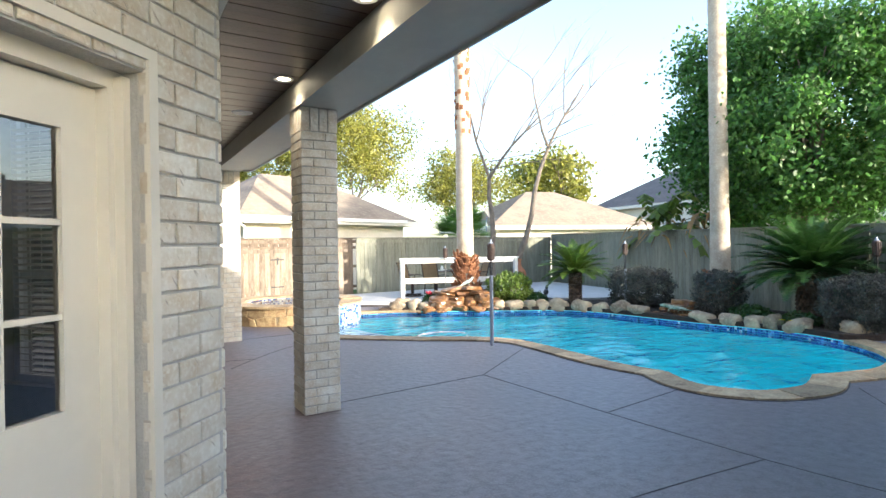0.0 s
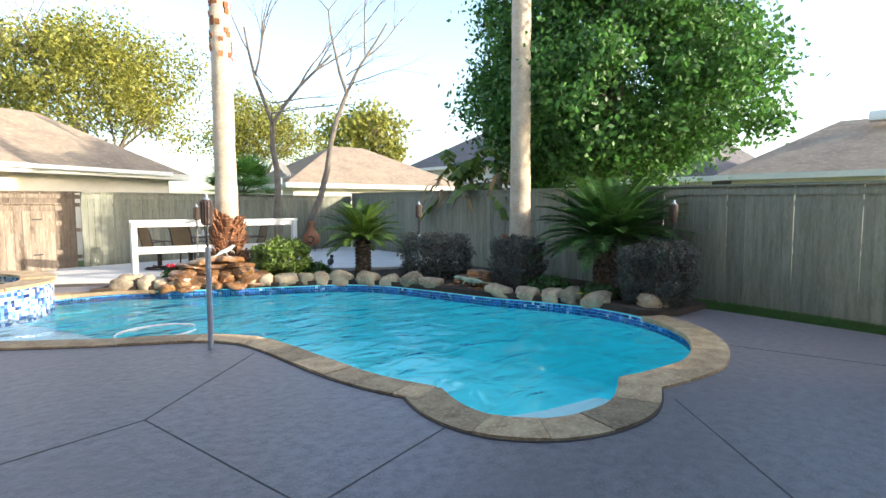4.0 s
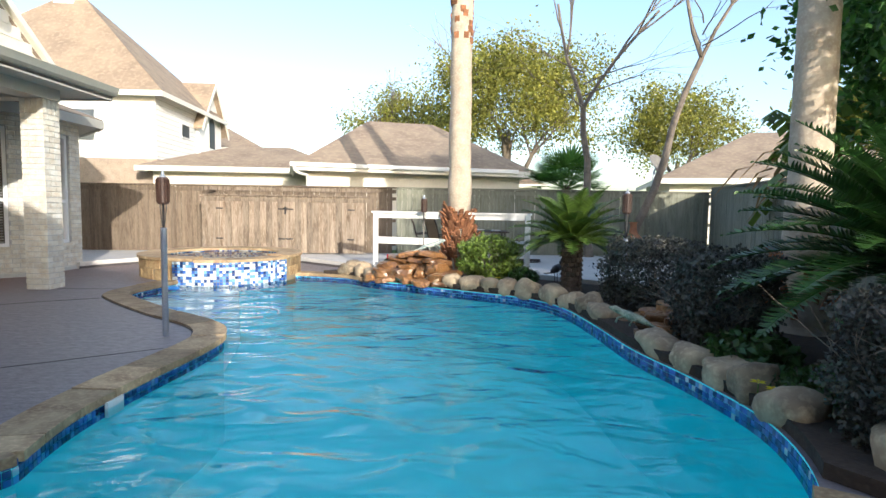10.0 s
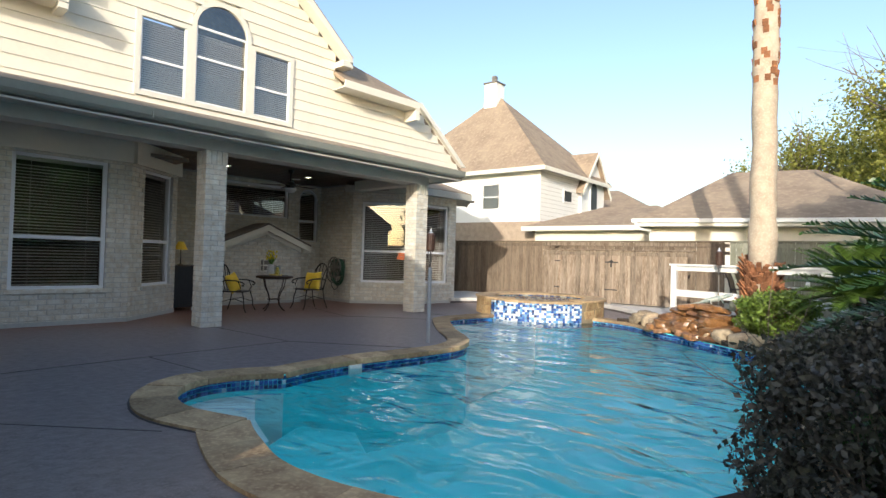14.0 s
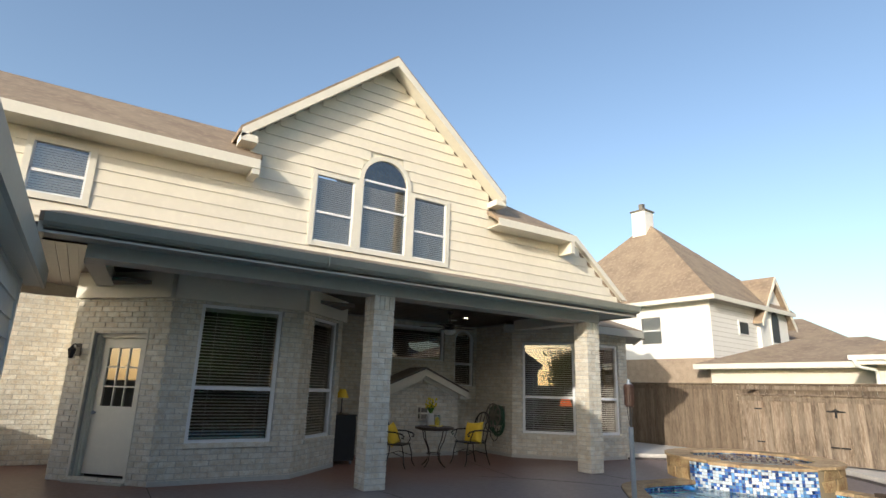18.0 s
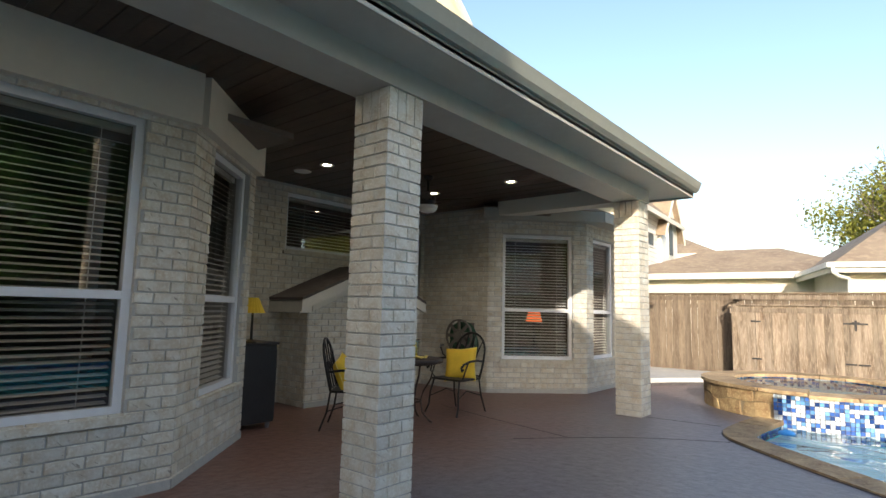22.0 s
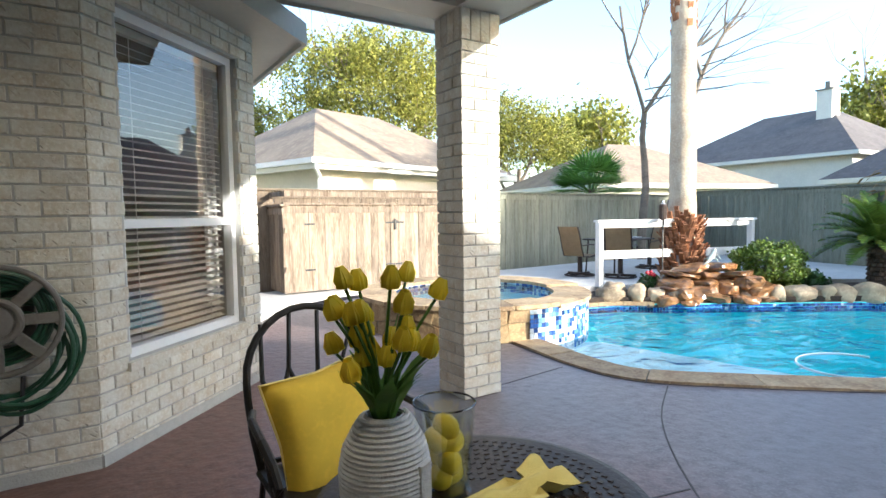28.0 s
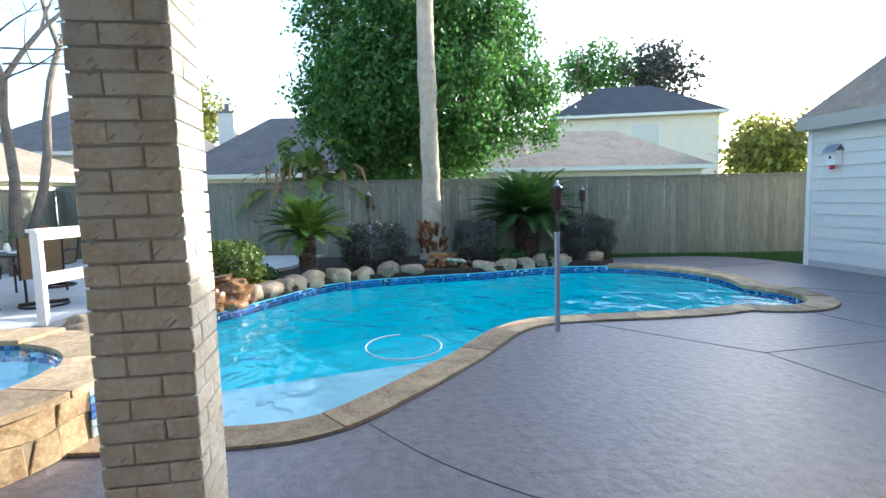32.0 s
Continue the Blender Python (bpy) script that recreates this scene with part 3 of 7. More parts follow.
def coping_run(line, w, lo, hi):
    pts = resample(line, 0.06)
    out = offset(pts, -w)
    i = 0
    while i < len(pts) - 2:
        k = min(len(pts) - 1, i + rnd.randint(lo, hi))
        if len(pts) - 1 - k < 4:
            k = len(pts) - 1
        inner, outer = pts[i:k + 1], out[i:k + 1]
        g = 0.06
        inner = [tuple(Vector(inner[0]).lerp(Vector(inner[1]), g))] + inner[1:-1] + [tuple(Vector(inner[-1]).lerp(Vector(inner[-2]), g))]
        outer = [tuple(Vector(outer[0]).lerp(Vector(outer[1]), g))] + outer[1:-1] + [tuple(Vector(outer[-1]).lerp(Vector(outer[-2]), g))]
        inner = [tuple(Vector(p) + (Vector(p) - Vector(q)).normalized() * 0.035) for p, q in zip(inner, outer)]
        bmx = bmesh.new()
        top = 0.022 + rnd.uniform(0, 0.008)
        ribbon(bmx, inner, outer, -0.035, top)
        bmesh.ops.recalc_face_normals(bmx, faces=bmx.faces[:])
        part("coping_stone", bmx, M_FLAG, coping)
        i = k


coping_run(near, 0.30, 7, 15)
coping_run(lobe, 0.32, 6, 13)
coping_run([p for p in far if p[1] < 4.4 and p[0] < 10.35], 0.34, 6, 11)
coping_run([p for p in far if p[0] < 6.9], 0.30, 6, 10)
bm = bmesh.new()
ribbon(bm, offset(near, -0.02), offset(near, -0.315), -0.02, 0.006)
ribbon(bm, offset(lobe, -0.02), offset(lobe, -0.335), -0.02, 0.0065)
bmesh.ops.recalc_face_normals(bm, faces=bm.faces[:])
part("mortar_bed", bm, M_JOINT, coping)

# control joints in the slab
joints = thing("slab_joints", Matrix.Identity(4), "dark tooled control joints in the patio slab", "joint", kind="structure")
for pts in ([(4.2, 5.62), (4.37, 2.27), (4.7, 0.66)], [(4.2, 5.62), (5.72, 6.7)], [(4.2, 5.62), (2.2, 5.45)], [(4.37, 2.27), (3.0, 2.38), (0.7, 2.45)], [(3.4, 9.4), (2.75, 9.0), (2.2, 8.5), (1.6, 7.8)], [(-0.3, 8.86), (0.76, 8.57), (2.0, 8.3)], [(4.3, 3.7), (5.55, 3.85)], [(4.7, 0.66), (7.2, 2.8)], [(9.4, 2.9), (9.6, 0.7)], [(2.2, 10.2), (3.1, 10.3)]):
    line = spline(pts, 0.2) if len(pts) > 2 else pts
    bmx = bmesh.new()
    ribbon(bmx, offset(line, 0.005), offset(line, -0.005), -0.01, 0.0035)
    bmesh.ops.recalc_face_normals(bmx, faces=bmx.faces[:])
    part("joint", bmx, M_JOINT, joints)
drain = obj("floor_drain", lathe(bmesh.new(), [(0.07, 0.001), (0.07, 0.006), (0.06, 0.008), (0.0, 0.008)], 20, cap=False), M_GREYP)
drain.location = (4.76, 1.59, 0)
tagged(drain, "small round metal floor drain set in the patio", "drain")

# raised spa
spa = thing("spa", pose(SPA_C.x, SPA_C.y, 0), "round raised spa with flagstone wall and blue tile spillway", "spa")
seg = 72
bm = bmesh.new()
prof = [(SPA_R + 0.008, -0.18), (SPA_R + 0.008, SPA_TOP - 0.05), (1.14, SPA_TOP - 0.05), (1.14, 0.01)]
lathe(bm, prof, seg, cap=False)
part("shell", bm, M_GROUT, spa)
part("basin", lathe(bmesh.new(), [(1.13, SPA_TOP - 0.06), (1.125, 0.06), (1.0, 0.03), (0.0, 0.02)], seg, cap=False), M_SHELF, spa, "pale blue plaster basin")
rnd = random.Random(8)
a = math.radians(262)
spa_gap = (math.degrees(a1), math.degrees(a0))


def course_line(k, g):
    """Height of the k-th wavering joint line at an angle round the spa."""
    return (0.0, 0.19, 0.372)[k] + (0.09 * noise.noise(Vector((g * 0.07, 7.3, 0))) if k == 1 else 0.0)


for k in range(2):
    ang = -16.0 + rnd.uniform(0, 3)
    while ang < 250.0:
        da = rnd.choice((6, 8, 10, 13, 16))
        lean = rnd.uniform(-2.2, 2.2)
        top = k + 1
        n, bmx, rings = 4, bmesh.new(), []
        for depth, gap in ((-0.02, 0.0), (0.016 + rnd.uniform(0, 0.005), 0.12), (0.021 + rnd.uniform(0, 0.006), 0.42)):
            lo = [(ang + gap + lean * 0 + (da - 2 * gap) * i / n, k, gap * 0.011) for i in range(n + 1)]
            hi = [(ang + gap + lean + (da - 2 * gap) * i / n, top, -gap * 0.011) for i in range(n + 1)][::-1]
            ring = []
            for g, kk, dz in lo + hi:
                rr = SPA_R + depth + 0.006 * noise.noise(Vector((g * 0.4, kk * 3.1, k)))
                ring.append(bmx.verts.new((rr * math.cos(radians(g)), rr * math.sin(radians(g)), course_line(kk, g) + dz + (0.004 if dz >= 0 else -0.004))))
            rings.append(ring)
        m2 = len(rings[0])
        for qa, qb in zip(rings, rings[1:]):
            for i in range(m2):
                bmx.faces.new((qa[i], qa[(i + 1) % m2], qb[(i + 1) % m2], qb[i]))
        bmx.faces.new(rings[-1])
        bmesh.ops.recalc_face_normals(bmx, faces=bmx.faces[:])
        part("wall_stone", bmx, M_FLAGWALL, spa)
        ang += da
ang = -20.0
while ang < 340:
    da = rnd.uniform(14, 24)
    if ang + da > 332:
        da = 340 - ang
    dip = 0.028 if -85 < (ang + da / 2 if ang < 180 else ang + da / 2 - 360) < -20 else 0.0
    bmx = bmesh.new()
    n = 6
    inn = [(1.08 * math.cos(radians(ang + 0.3 + (da - 0.6) * k / n)), 1.08 * math.sin(radians(ang + 0.3 + (da - 0.6) * k / n))) for k in range(n + 1)]
    ou = [(1.56 * math.cos(radians(ang + 0.3 + (da - 0.6) * k / n)), 1.56 * math.sin(radians(ang + 0.3 + (da - 0.6) * k / n))) for k in range(n + 1)]
    ribbon(bmx, inn, ou, SPA_TOP - 0.048 - dip, SPA_TOP - dip)
    bmesh.ops.recalc_face_normals(bmx, faces=bmx.faces[:])
    part("rim_stone", bmx, M_FLAG, spa)
    ang += da
arc = [((SPA_R + 0.02) * math.cos(radians(g)), (SPA_R + 0.02) * math.sin(radians(g))) for g in range(258, 344, 2)]
tile_band(spa, arc, -0.17, SPA_TOP - 0.06, 0.052, 0.5, 4)
arc = [(1.115 * math.cos(radians(-g)), 1.115 * math.sin(radians(-g))) for g in range(0, 361, 4)]
tile_band(spa, arc, SPA_TOP - 0.2, SPA_TOP - 0.05, 0.052, 0.3, 6)
bm = bmesh.new()
bmesh.ops.create_circle(bm, cap_ends=True, radius=1.12, segments=48, matrix=Matrix.Translation((0, 0, SPA_TOP - 0.062)))
part("spa_water", bm, M_SPAWATER, spa)

# ---- house ----
A = [(-0.61, 1.19), (0.65, 2.45), (0.65, 4.55), (-0.45, 5.75)]
B = [(-0.55, 10.35), (0.68, 11.58), (0.68, 13.1), (-0.6, 14.4)]
BACK, CEIL = -2.05, 3.2
LA = (Vector(A[1]) - Vector(A[0])).length
door_hole = (0.42, 1.38, 0.06, 2.22)
wins = {}
wall("wall_door", A[0], A[1], 0, 3.0, [door_hole])
wall("wall_bay", A[1], A[2], 0, 3.0, [(0.42, 1.74, 0.58, 2.75)])
wall("wall_bay_side", A[2], A[3], 0, 3.0, [(0.42, 1.45, 0.58, 2.75)])
wall("wall_patio_south", A[3], (BACK, A[3][1]), 0, CEIL, singles=60)
wall("wall_patio_back", (BACK, A[3][1]), (BACK, B[0][1]), 0, CEIL, [(1.5, 3.55, 2.2, 3.08), (3.87, 4.5, 1.6, 3.1)], singles=280)
wall("wall_hose", (BACK, B[0][1]), B[0], 0, CEIL)
wall("wall_bay_north", B[0], B[1], 0, 3.0, [(0.25, 1.5, 0.56, 2.72)])
wall("wall_bay_north_front", B[1], B[2], 0, 3.0, [(0.28, 1.22, 0.56, 2.72)])
wall("wall_bay_north_end", B[2], B[3], 0, 3.0, singles=80)
wall("wall_north", B[3], (-6, 14.4), 0, 3.0, singles=10)
wall("wall_entry", (-2.4, -2.5), (-2.4, 1.19), 0, 3.0, singles=120, label="cream brick wall at the back of the breezeway")
# Added wall, out of view, that keeps daylight from flooding the breezeway.
wall("wall_breezeway_end", (-2.4, -2.4), (1.98, -2.4), 0, 1.5, singles=4, label="unseen brick wall added to cut the light in the breezeway")
wall("wall_entry_north", (-2.4, 1.19), A[0], 0, 3.0, singles=120)


def window(name, a, b, u0, u1, z0, z1, label, mid=True, blind=True, arch=False):
    """A white double-hung window in a wall's opening, with mini-blinds behind the glass."""
    w, h = u1 - u0, z1 - z0
    win = thing(name, along(a, b) @ Matrix.Translation((u0, 0.05, z0)), label, "window", kind="structure")
    f = 0.06
    part("frame", boxes((0, f, 0, 0.07, 0, h), (w - f, w, 0, 0.07, 0, h), (f, w - f, 0, 0.07, 0, f), (f, w - f, 0, 0.07, h - f, h)), M_VINYL, win)
    part("sill", boxes((-0.04, w + 0.04, -0.09, 0.06, -0.055, -0.002)), M_BRICK, win, "brick sill")
    m = h * 0.39
    if mid:
        part("meeting_rail", boxes((f, w - f, 0.005, 0.06, m - 0.03, m + 0.03)), M_VINYL, win)
        panes = ((f, m - 0.03), (m + 0.03, h - f))
    else:
        panes = ((f, h - f),)
    for p0, p1 in panes:
        pn = part("pane", pane_sheet(f, w - f, 0.036, p0, p1), M_GLASS, win)
        pn.visible_shadow = False
    if blind:
        bl = part("blind", boxes((f, w - f, 0.085, 0.13, h - f - 0.05, h - f)), M_BLIND, win, "cream mini-blind, slats tilted")
        bmx = bmesh.new()
        s = 0.05
        n = int((h - 2 * f - 0.06) / s)
        for i in range(n):
            box(bmx, f + 0.01, w - f - 0.01, -0.025, 0.025, -0.0012, 0.0012, Matrix.Translation((0, 0.105, f + 0.02 + i * s)) @ Matrix.Rotation(radians(20), 4, "X"))
        part("slat_stack", bmx, M_BLIND, bl)["kind"] = "stuff"
        part("cord", boxes((w * 0.2, w * 0.2 + 0.006, 0.08, 0.083, f, h - f), (w * 0.8, w * 0.8 + 0.006, 0.08, 0.083, f, h - f)), M_BLIND, bl)
    return win


window("window_1", A[1], A[2], 0.42, 1.74, 0.58, 2.75, "large white double-hung window with cream blinds")
window("window_2", A[2], A[3], 0.42, 1.45, 0.58, 2.75, "white double-hung bay window with cream blinds")
window("window_3", B[0], B[1], 0.25, 1.5, 0.56, 2.72, "white double-hung window with cream blinds half open")
window("window_4", B[1], B[2], 0.28, 1.22, 0.56, 2.72, "white double-hung window with cream blinds")
window("window_5", (BACK, A[3][1]), (BACK, B[0][1]), 1.5, 3.55, 2.2, 3.08, "high wide window under the patio ceiling", mid=False)
arched = window("window_6", (BACK, A[3][1]), (BACK, B[0][1]), 3.87, 4.5, 1.6, 3.1, "narrow tall window with an arched brick head")
for sg in (0, 1):
    bm = bmesh.new()
    arc = [(0.315 - 0.312 * math.cos(math.pi / 2 * i / 10), 1.185 + 0.312 * math.sin(math.pi / 2 * i / 10)) for i in range(11)]
    pts = [(x if sg == 0 else 0.63 - x, z) for x, z in arc] + [(0.003 if sg == 0 else 0.627, 1.497)]
    lo, hi = [bm.verts.new((x, -0.055, z)) for x, z in pts], [bm.verts.new((x, 0.11, z)) for x, z in pts]
    bm.faces.new(lo)
    bm.faces.new(hi)
    for i in range(len(pts)):
        j = (i + 1) % len(pts)
        bm.faces.new((lo[i], lo[j], hi[j], hi[i]))
    bmesh.ops.recalc_face_normals(bm, faces=bm.faces[:])
    part("spandrel", bm, M_BRICK, arched, "cream brick corner of the arch")
bm = bmesh.new()
for i in range(14):
    vs = [bm.verts.new((0.315 + q * math.cos(g), yy, 1.185 + q * math.sin(g))) for yy in (-0.02, 0.06) for g in (math.pi * i / 14, math.pi * (i + 1) / 14) for q in (0.262, 0.313)]
    for fc in ((0, 1, 3, 2), (4, 6, 7, 5), (0, 2, 6, 4), (1, 5, 7, 3)):
        bm.faces.new([vs[j] for j in fc])
part("arch_frame", bm, M_VINYL, arched)

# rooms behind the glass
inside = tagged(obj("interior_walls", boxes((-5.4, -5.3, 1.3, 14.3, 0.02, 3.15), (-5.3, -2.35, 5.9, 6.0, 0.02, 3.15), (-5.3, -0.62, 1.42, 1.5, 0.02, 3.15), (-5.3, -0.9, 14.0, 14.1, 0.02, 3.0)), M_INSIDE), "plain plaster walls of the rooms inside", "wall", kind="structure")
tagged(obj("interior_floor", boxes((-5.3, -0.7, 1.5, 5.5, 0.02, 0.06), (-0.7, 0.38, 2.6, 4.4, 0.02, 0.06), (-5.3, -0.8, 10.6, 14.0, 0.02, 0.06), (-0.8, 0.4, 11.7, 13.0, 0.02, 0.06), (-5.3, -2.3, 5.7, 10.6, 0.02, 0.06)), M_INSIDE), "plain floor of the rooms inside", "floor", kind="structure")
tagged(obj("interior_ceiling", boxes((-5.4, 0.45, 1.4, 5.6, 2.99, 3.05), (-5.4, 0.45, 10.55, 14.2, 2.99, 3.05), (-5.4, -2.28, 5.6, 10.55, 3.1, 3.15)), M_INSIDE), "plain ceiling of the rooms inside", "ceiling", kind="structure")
lampin = thing("table_lamp", pose(-0.9, 12.5, 0.06), "orange shaded table lamp glowing inside the room", "lamp")
part("shade", lathe(bmesh.new(), [(0.17, 1.12), (0.11, 1.35)], 20, cap=False), M_ORANGE, lampin)
part("base", lathe(bmesh.new(), [(0.1, 0), (0.1, 0.02), (0.02, 0.05), (0.02, 1.15)], 12), M_BLACK, lampin)

# back door
door = thing("door_1", along(A[0], A[1]) @ Matrix.Translation((0.42, 0.11, 0.0)), "closed cream half-glazed back door with nine panes", "door", kind="structure")
part("door_frame", boxes((0, 0.06, -0.02, 0.1, 0.06, 2.22), (0.9, 0.96, -0.02, 0.1, 0.06, 2.22), (0.06, 0.9, -0.02, 0.1, 2.16, 2.22)), M_PAINT, door)
leaf = part("leaf", slab_with_holes(bmesh.new(), 0.84, 0.03, 0.07, 0.1, 2.155, [(0.13, 0.71, 1.1, 2.0)]), M_PAINT, door)
leaf.location.x = 0.06
for i in (1, 2):
    part("muntin", boxes((0.13 + i * 0.193 - 0.01, 0.13 + i * 0.193 + 0.01, 0.035, 0.065, 1.1, 2.0)), M_PAINT, leaf)
    part("muntin", boxes((0.13, 0.71, 0.036, 0.064, 1.1 + i * 0.3 - 0.01, 1.1 + i * 0.3 + 0.01)), M_PAINT, leaf)
pn = part("pane", pane_sheet(0.13, 0.71, 0.05, 1.1, 2.0), M_GLASS, leaf)
part("casing", boxes((0.96, 1.0, -0.135, -0.085, 0.06, 2.26), (-0.04, 0.0, -0.135, -0.085, 0.06, 2.26), (-0.04, 1.0, -0.135, -0.085, 2.26, 2.3), (0.925, 0.955, -0.06, -0.02, 0.06, 2.2), (0.005, 0.035, -0.06, -0.02, 0.06, 2.2)), M_PAINT, door)
part("threshold", boxes((0.0, 0.96, -0.11, 0.12, 0.0, 0.06), (-0.05, 1.0, -0.2, -0.11, 0.0, 0.03)), M_TRIM, door)
bm = bmesh.new()
bmesh.ops.create_uvsphere(bm, u_segments=12, v_segments=8, radius=0.03, matrix=Matrix.Translation((0.07, -0.02, 1.0)))
tube(bm, [(0.07, 0.03, 1.0), (0.07, -0.02, 1.0)], 0.012)
part("door_knob", bm, M_STEEL, leaf, "steel door knob")
lantern = thing("wall_lantern", along(A[0], A[1]) @ Matrix.Translation((0.17, -0.012, 1.95)), "small black wall lantern beside the door", "lamp")
part("back_plate", bevelled(boxes((-0.05, 0.05, -0.02, 0, -0.1, 0.1)), 0.006), M_BLACK, lantern)
part("arm", tube(bmesh.new(), [(0, -0.02, 0.05), (0, -0.09, 0.09), (0, -0.13, 0.06)], 0.009), M_BLACK, lantern)
part("cage", lathe(bmesh.new(), [(0.03, -0.14), (0.055, -0.02), (0.065, 0.0), (0.02, 0.05), (0.005, 0.08)], 6, Matrix.Translation((0, -0.13, 0))), M_BLACK, lantern)

# patio ceiling of dark boards, one mesh
bm = bmesh.new()
y = 0.7
k = 0
while y < 10.4:
    box(bm, -2.3, 1.79, y, min(y + 0.127, 10.42), CEIL + (0.0 if k % 2 else 0.002), CEIL + 0.02)
    y += 0.133
    k += 1
box(bm, -2.3, 2.5, 0.4, 10.5, CEIL + 0.021, CEIL + 0.05)
tagged(obj("ceiling", bm, M_CEIL), "dark stained tongue-and-groove patio ceiling", "ceiling", kind="structure")
beam = tagged(obj("beam_front", boxes((1.8, 2.2, 1.2, 10.43, 2.97, 3.25)), M_BEAM), "taupe boxed beam over the patio columns", "beam", kind="structure")
tagged(obj("beam_north", boxes((-0.2, 1.8, 10.1, 10.4, 2.97, 3.25)), M_PAINT), "taupe boxed beam at the patio end", "beam", kind="structure")
tagged(obj("beam_south", boxes((0, 2.0, -0.12, 0.12, 2.97, 3.18)), M_BEAM), "taupe boxed beam by the back door", "beam", kind="structure").matrix_world = along((-0.2, 1.5), (1.85, 1.3))
tagged(obj("soffit", boxes((2.2, 2.62, 0.75, 11.1, 3.15, 3.18), (0.3, 2.2, 10.43, 11.1, 3.15, 3.18)), M_BEAM), "taupe painted eave soffit", "soffit", kind="structure")
fascia = thing("gutter", Matrix.Identity(4), "taupe metal gutter along the patio eave", "gutter", kind="structure")
part("fascia", boxes((2.6, 2.62, 0.7, 11.12, 3.12, 3.3)), M_TRIM, fascia)
bm = bmesh.new()
prof = [(2.62, 3.2), (2.66, 3.2), (2.7, 3.24), (2.72, 3.3), (2.735, 3.34), (2.72, 3.34), (2.70, 3.3), (2.62, 3.28)]
ra, rb = [bm.verts.new((x, 0.75, z)) for x, z in prof], [bm.verts.new((x, 11.15, z)) for x, z in prof]
for i in range(len(prof)):
    j = (i + 1) % len(prof)
    bm.faces.new((ra[i], rb[i], rb[j], ra[j]))
bm.faces.new(ra)
bm.faces.new(rb[::-1])
part("trough", bm, M_GUTTER, fascia)
part("end_fascia", boxes((0.2, 2.62, 11.1, 11.12, 3.12, 3.34)), M_TRIM, fascia)
part("seam", boxes((2.618, 2.74, 4.16, 4.18, 3.195, 3.345)), M_GUTTER, fascia)

# upper storey
UX = -1.6


def roof(name, pts, label, material=None, thick=0.12):
    """A sloped roof slab on plan-and-height corners."""
    bm = bmesh.new()
    hi = [bm.verts.new(p) for p in pts]
    lo = [bm.verts.new((p[0], p[1], p[2] - thick)) for p in pts]
    bm.faces.new(hi)
    bm.faces.new(lo[::-1])
    for i in range(len(pts)):
        j = (i + 1) % len(pts)
        bm.faces.new((hi[i], lo[i], lo[j], hi[j]))
    bmesh.ops.recalc_face_normals(bm, faces=bm.faces[:])
    return tagged(obj(name, bm, material or M_SHINGLE), label, "roof", kind="structure")


roof("roof_patio", [(2.66, 0.7, 3.36), (2.66, 11.15, 3.36), (-1.7, 11.15, 4.5), (-1.7, 0.7, 4.5)], "tan shingled low patio roof")
APEX, GL, GR = (7.05, 9.7), (3.75, 6.9), (10.35, 6.9)


def gable_half(z):
    """The wall's y-range at height z."""
    if z < 6.2:
        return -4.0, 13.4 + (6.2 - z) * 1.25
    k = (APEX[1] - z) / (APEX[1] - GL[1])
    return max(GL[0], APEX[0] - (APEX[0] - GL[0]) * k), min(GR[0], APEX[0] + (GR[0] - APEX[0]) * k)


up_holes = [(5.27, 6.3, 4.62, 6.4), (6.33, 7.83, 4.62, 7.05), (7.86, 8.98, 4.62, 6.4), (-0.1, 1.0, 4.62, 5.75)]
upper = thing("wall_upper", Matrix.Identity(4), "cream lap-sided upper gable wall", "wall", kind="structure")
z = 4.3
while z < APEX[1] - 0.1:
    y0, y1 = gable_half(z + 0.13)
    spans = [(y0, y1)]
    for h0, h1, v0, v1 in up_holes:
        if h0 == 6.33 and z > 6.45:
            hw = math.sqrt(max(0.0, 0.70 ** 2 - (z - 6.475) ** 2))
            h0, h1 = 7.095 - hw, 7.095 + hw
        if v0 < z + 0.27 and v1 > z:
            spans = [s for p, q in spans for s in ((p, min(q, h0)), (max(p, h1), q)) if s[1] - s[0] > 0.05]
    for p, q in spans:
        bmx = bmesh.new()
        box(bmx, -0.008, 0.012, p, q, 0, 0.283, Matrix.Translation((UX + 0.012, 0, z)) @ Matrix.Rotation(radians(-4.5), 4, "Y"))
        part("siding_board", bmx, M_SIDING, upper)
    z += 0.27
bm = bmesh.new()
ring = [(-4.0, 4.2), (-4.0, 6.35), (3.75, 6.35), GL, APEX, GR, (10.35, 6.35), (13.55, 6.35), (15.85, 4.5), (15.85, 4.2)]
outer = [bm.verts.new((0, y, z)) for y, z in ring]
edges = [bm.edges.new((outer[i], outer[(i + 1) % len(ring)])) for i in range(len(ring))]
for h0, h1, v0, v1 in up_holes:
    hole = [(h0, v0), (h1, v0), (h1, v1), (h0, v1)]
    if h0 == 6.33:
        hole = [(6.40, v0), (7.79, v0)] + [(7.095 + 0.695 * math.cos(math.pi * i / 16), 6.475 + 0.695 * math.sin(math.pi * i / 16)) for i in range(17)]
    c = [bm.verts.new((0, y, z)) for y, z in hole]
    edges += [bm.edges.new((c[i], c[(i + 1) % len(c)])) for i in range(len(c))]
bmesh.ops.triangle_fill(bm, edges=edges, use_beauty=True)
sheath = part("sheathing", bm, M_SIDING, upper)
sheath.location.x = UX - 0.03


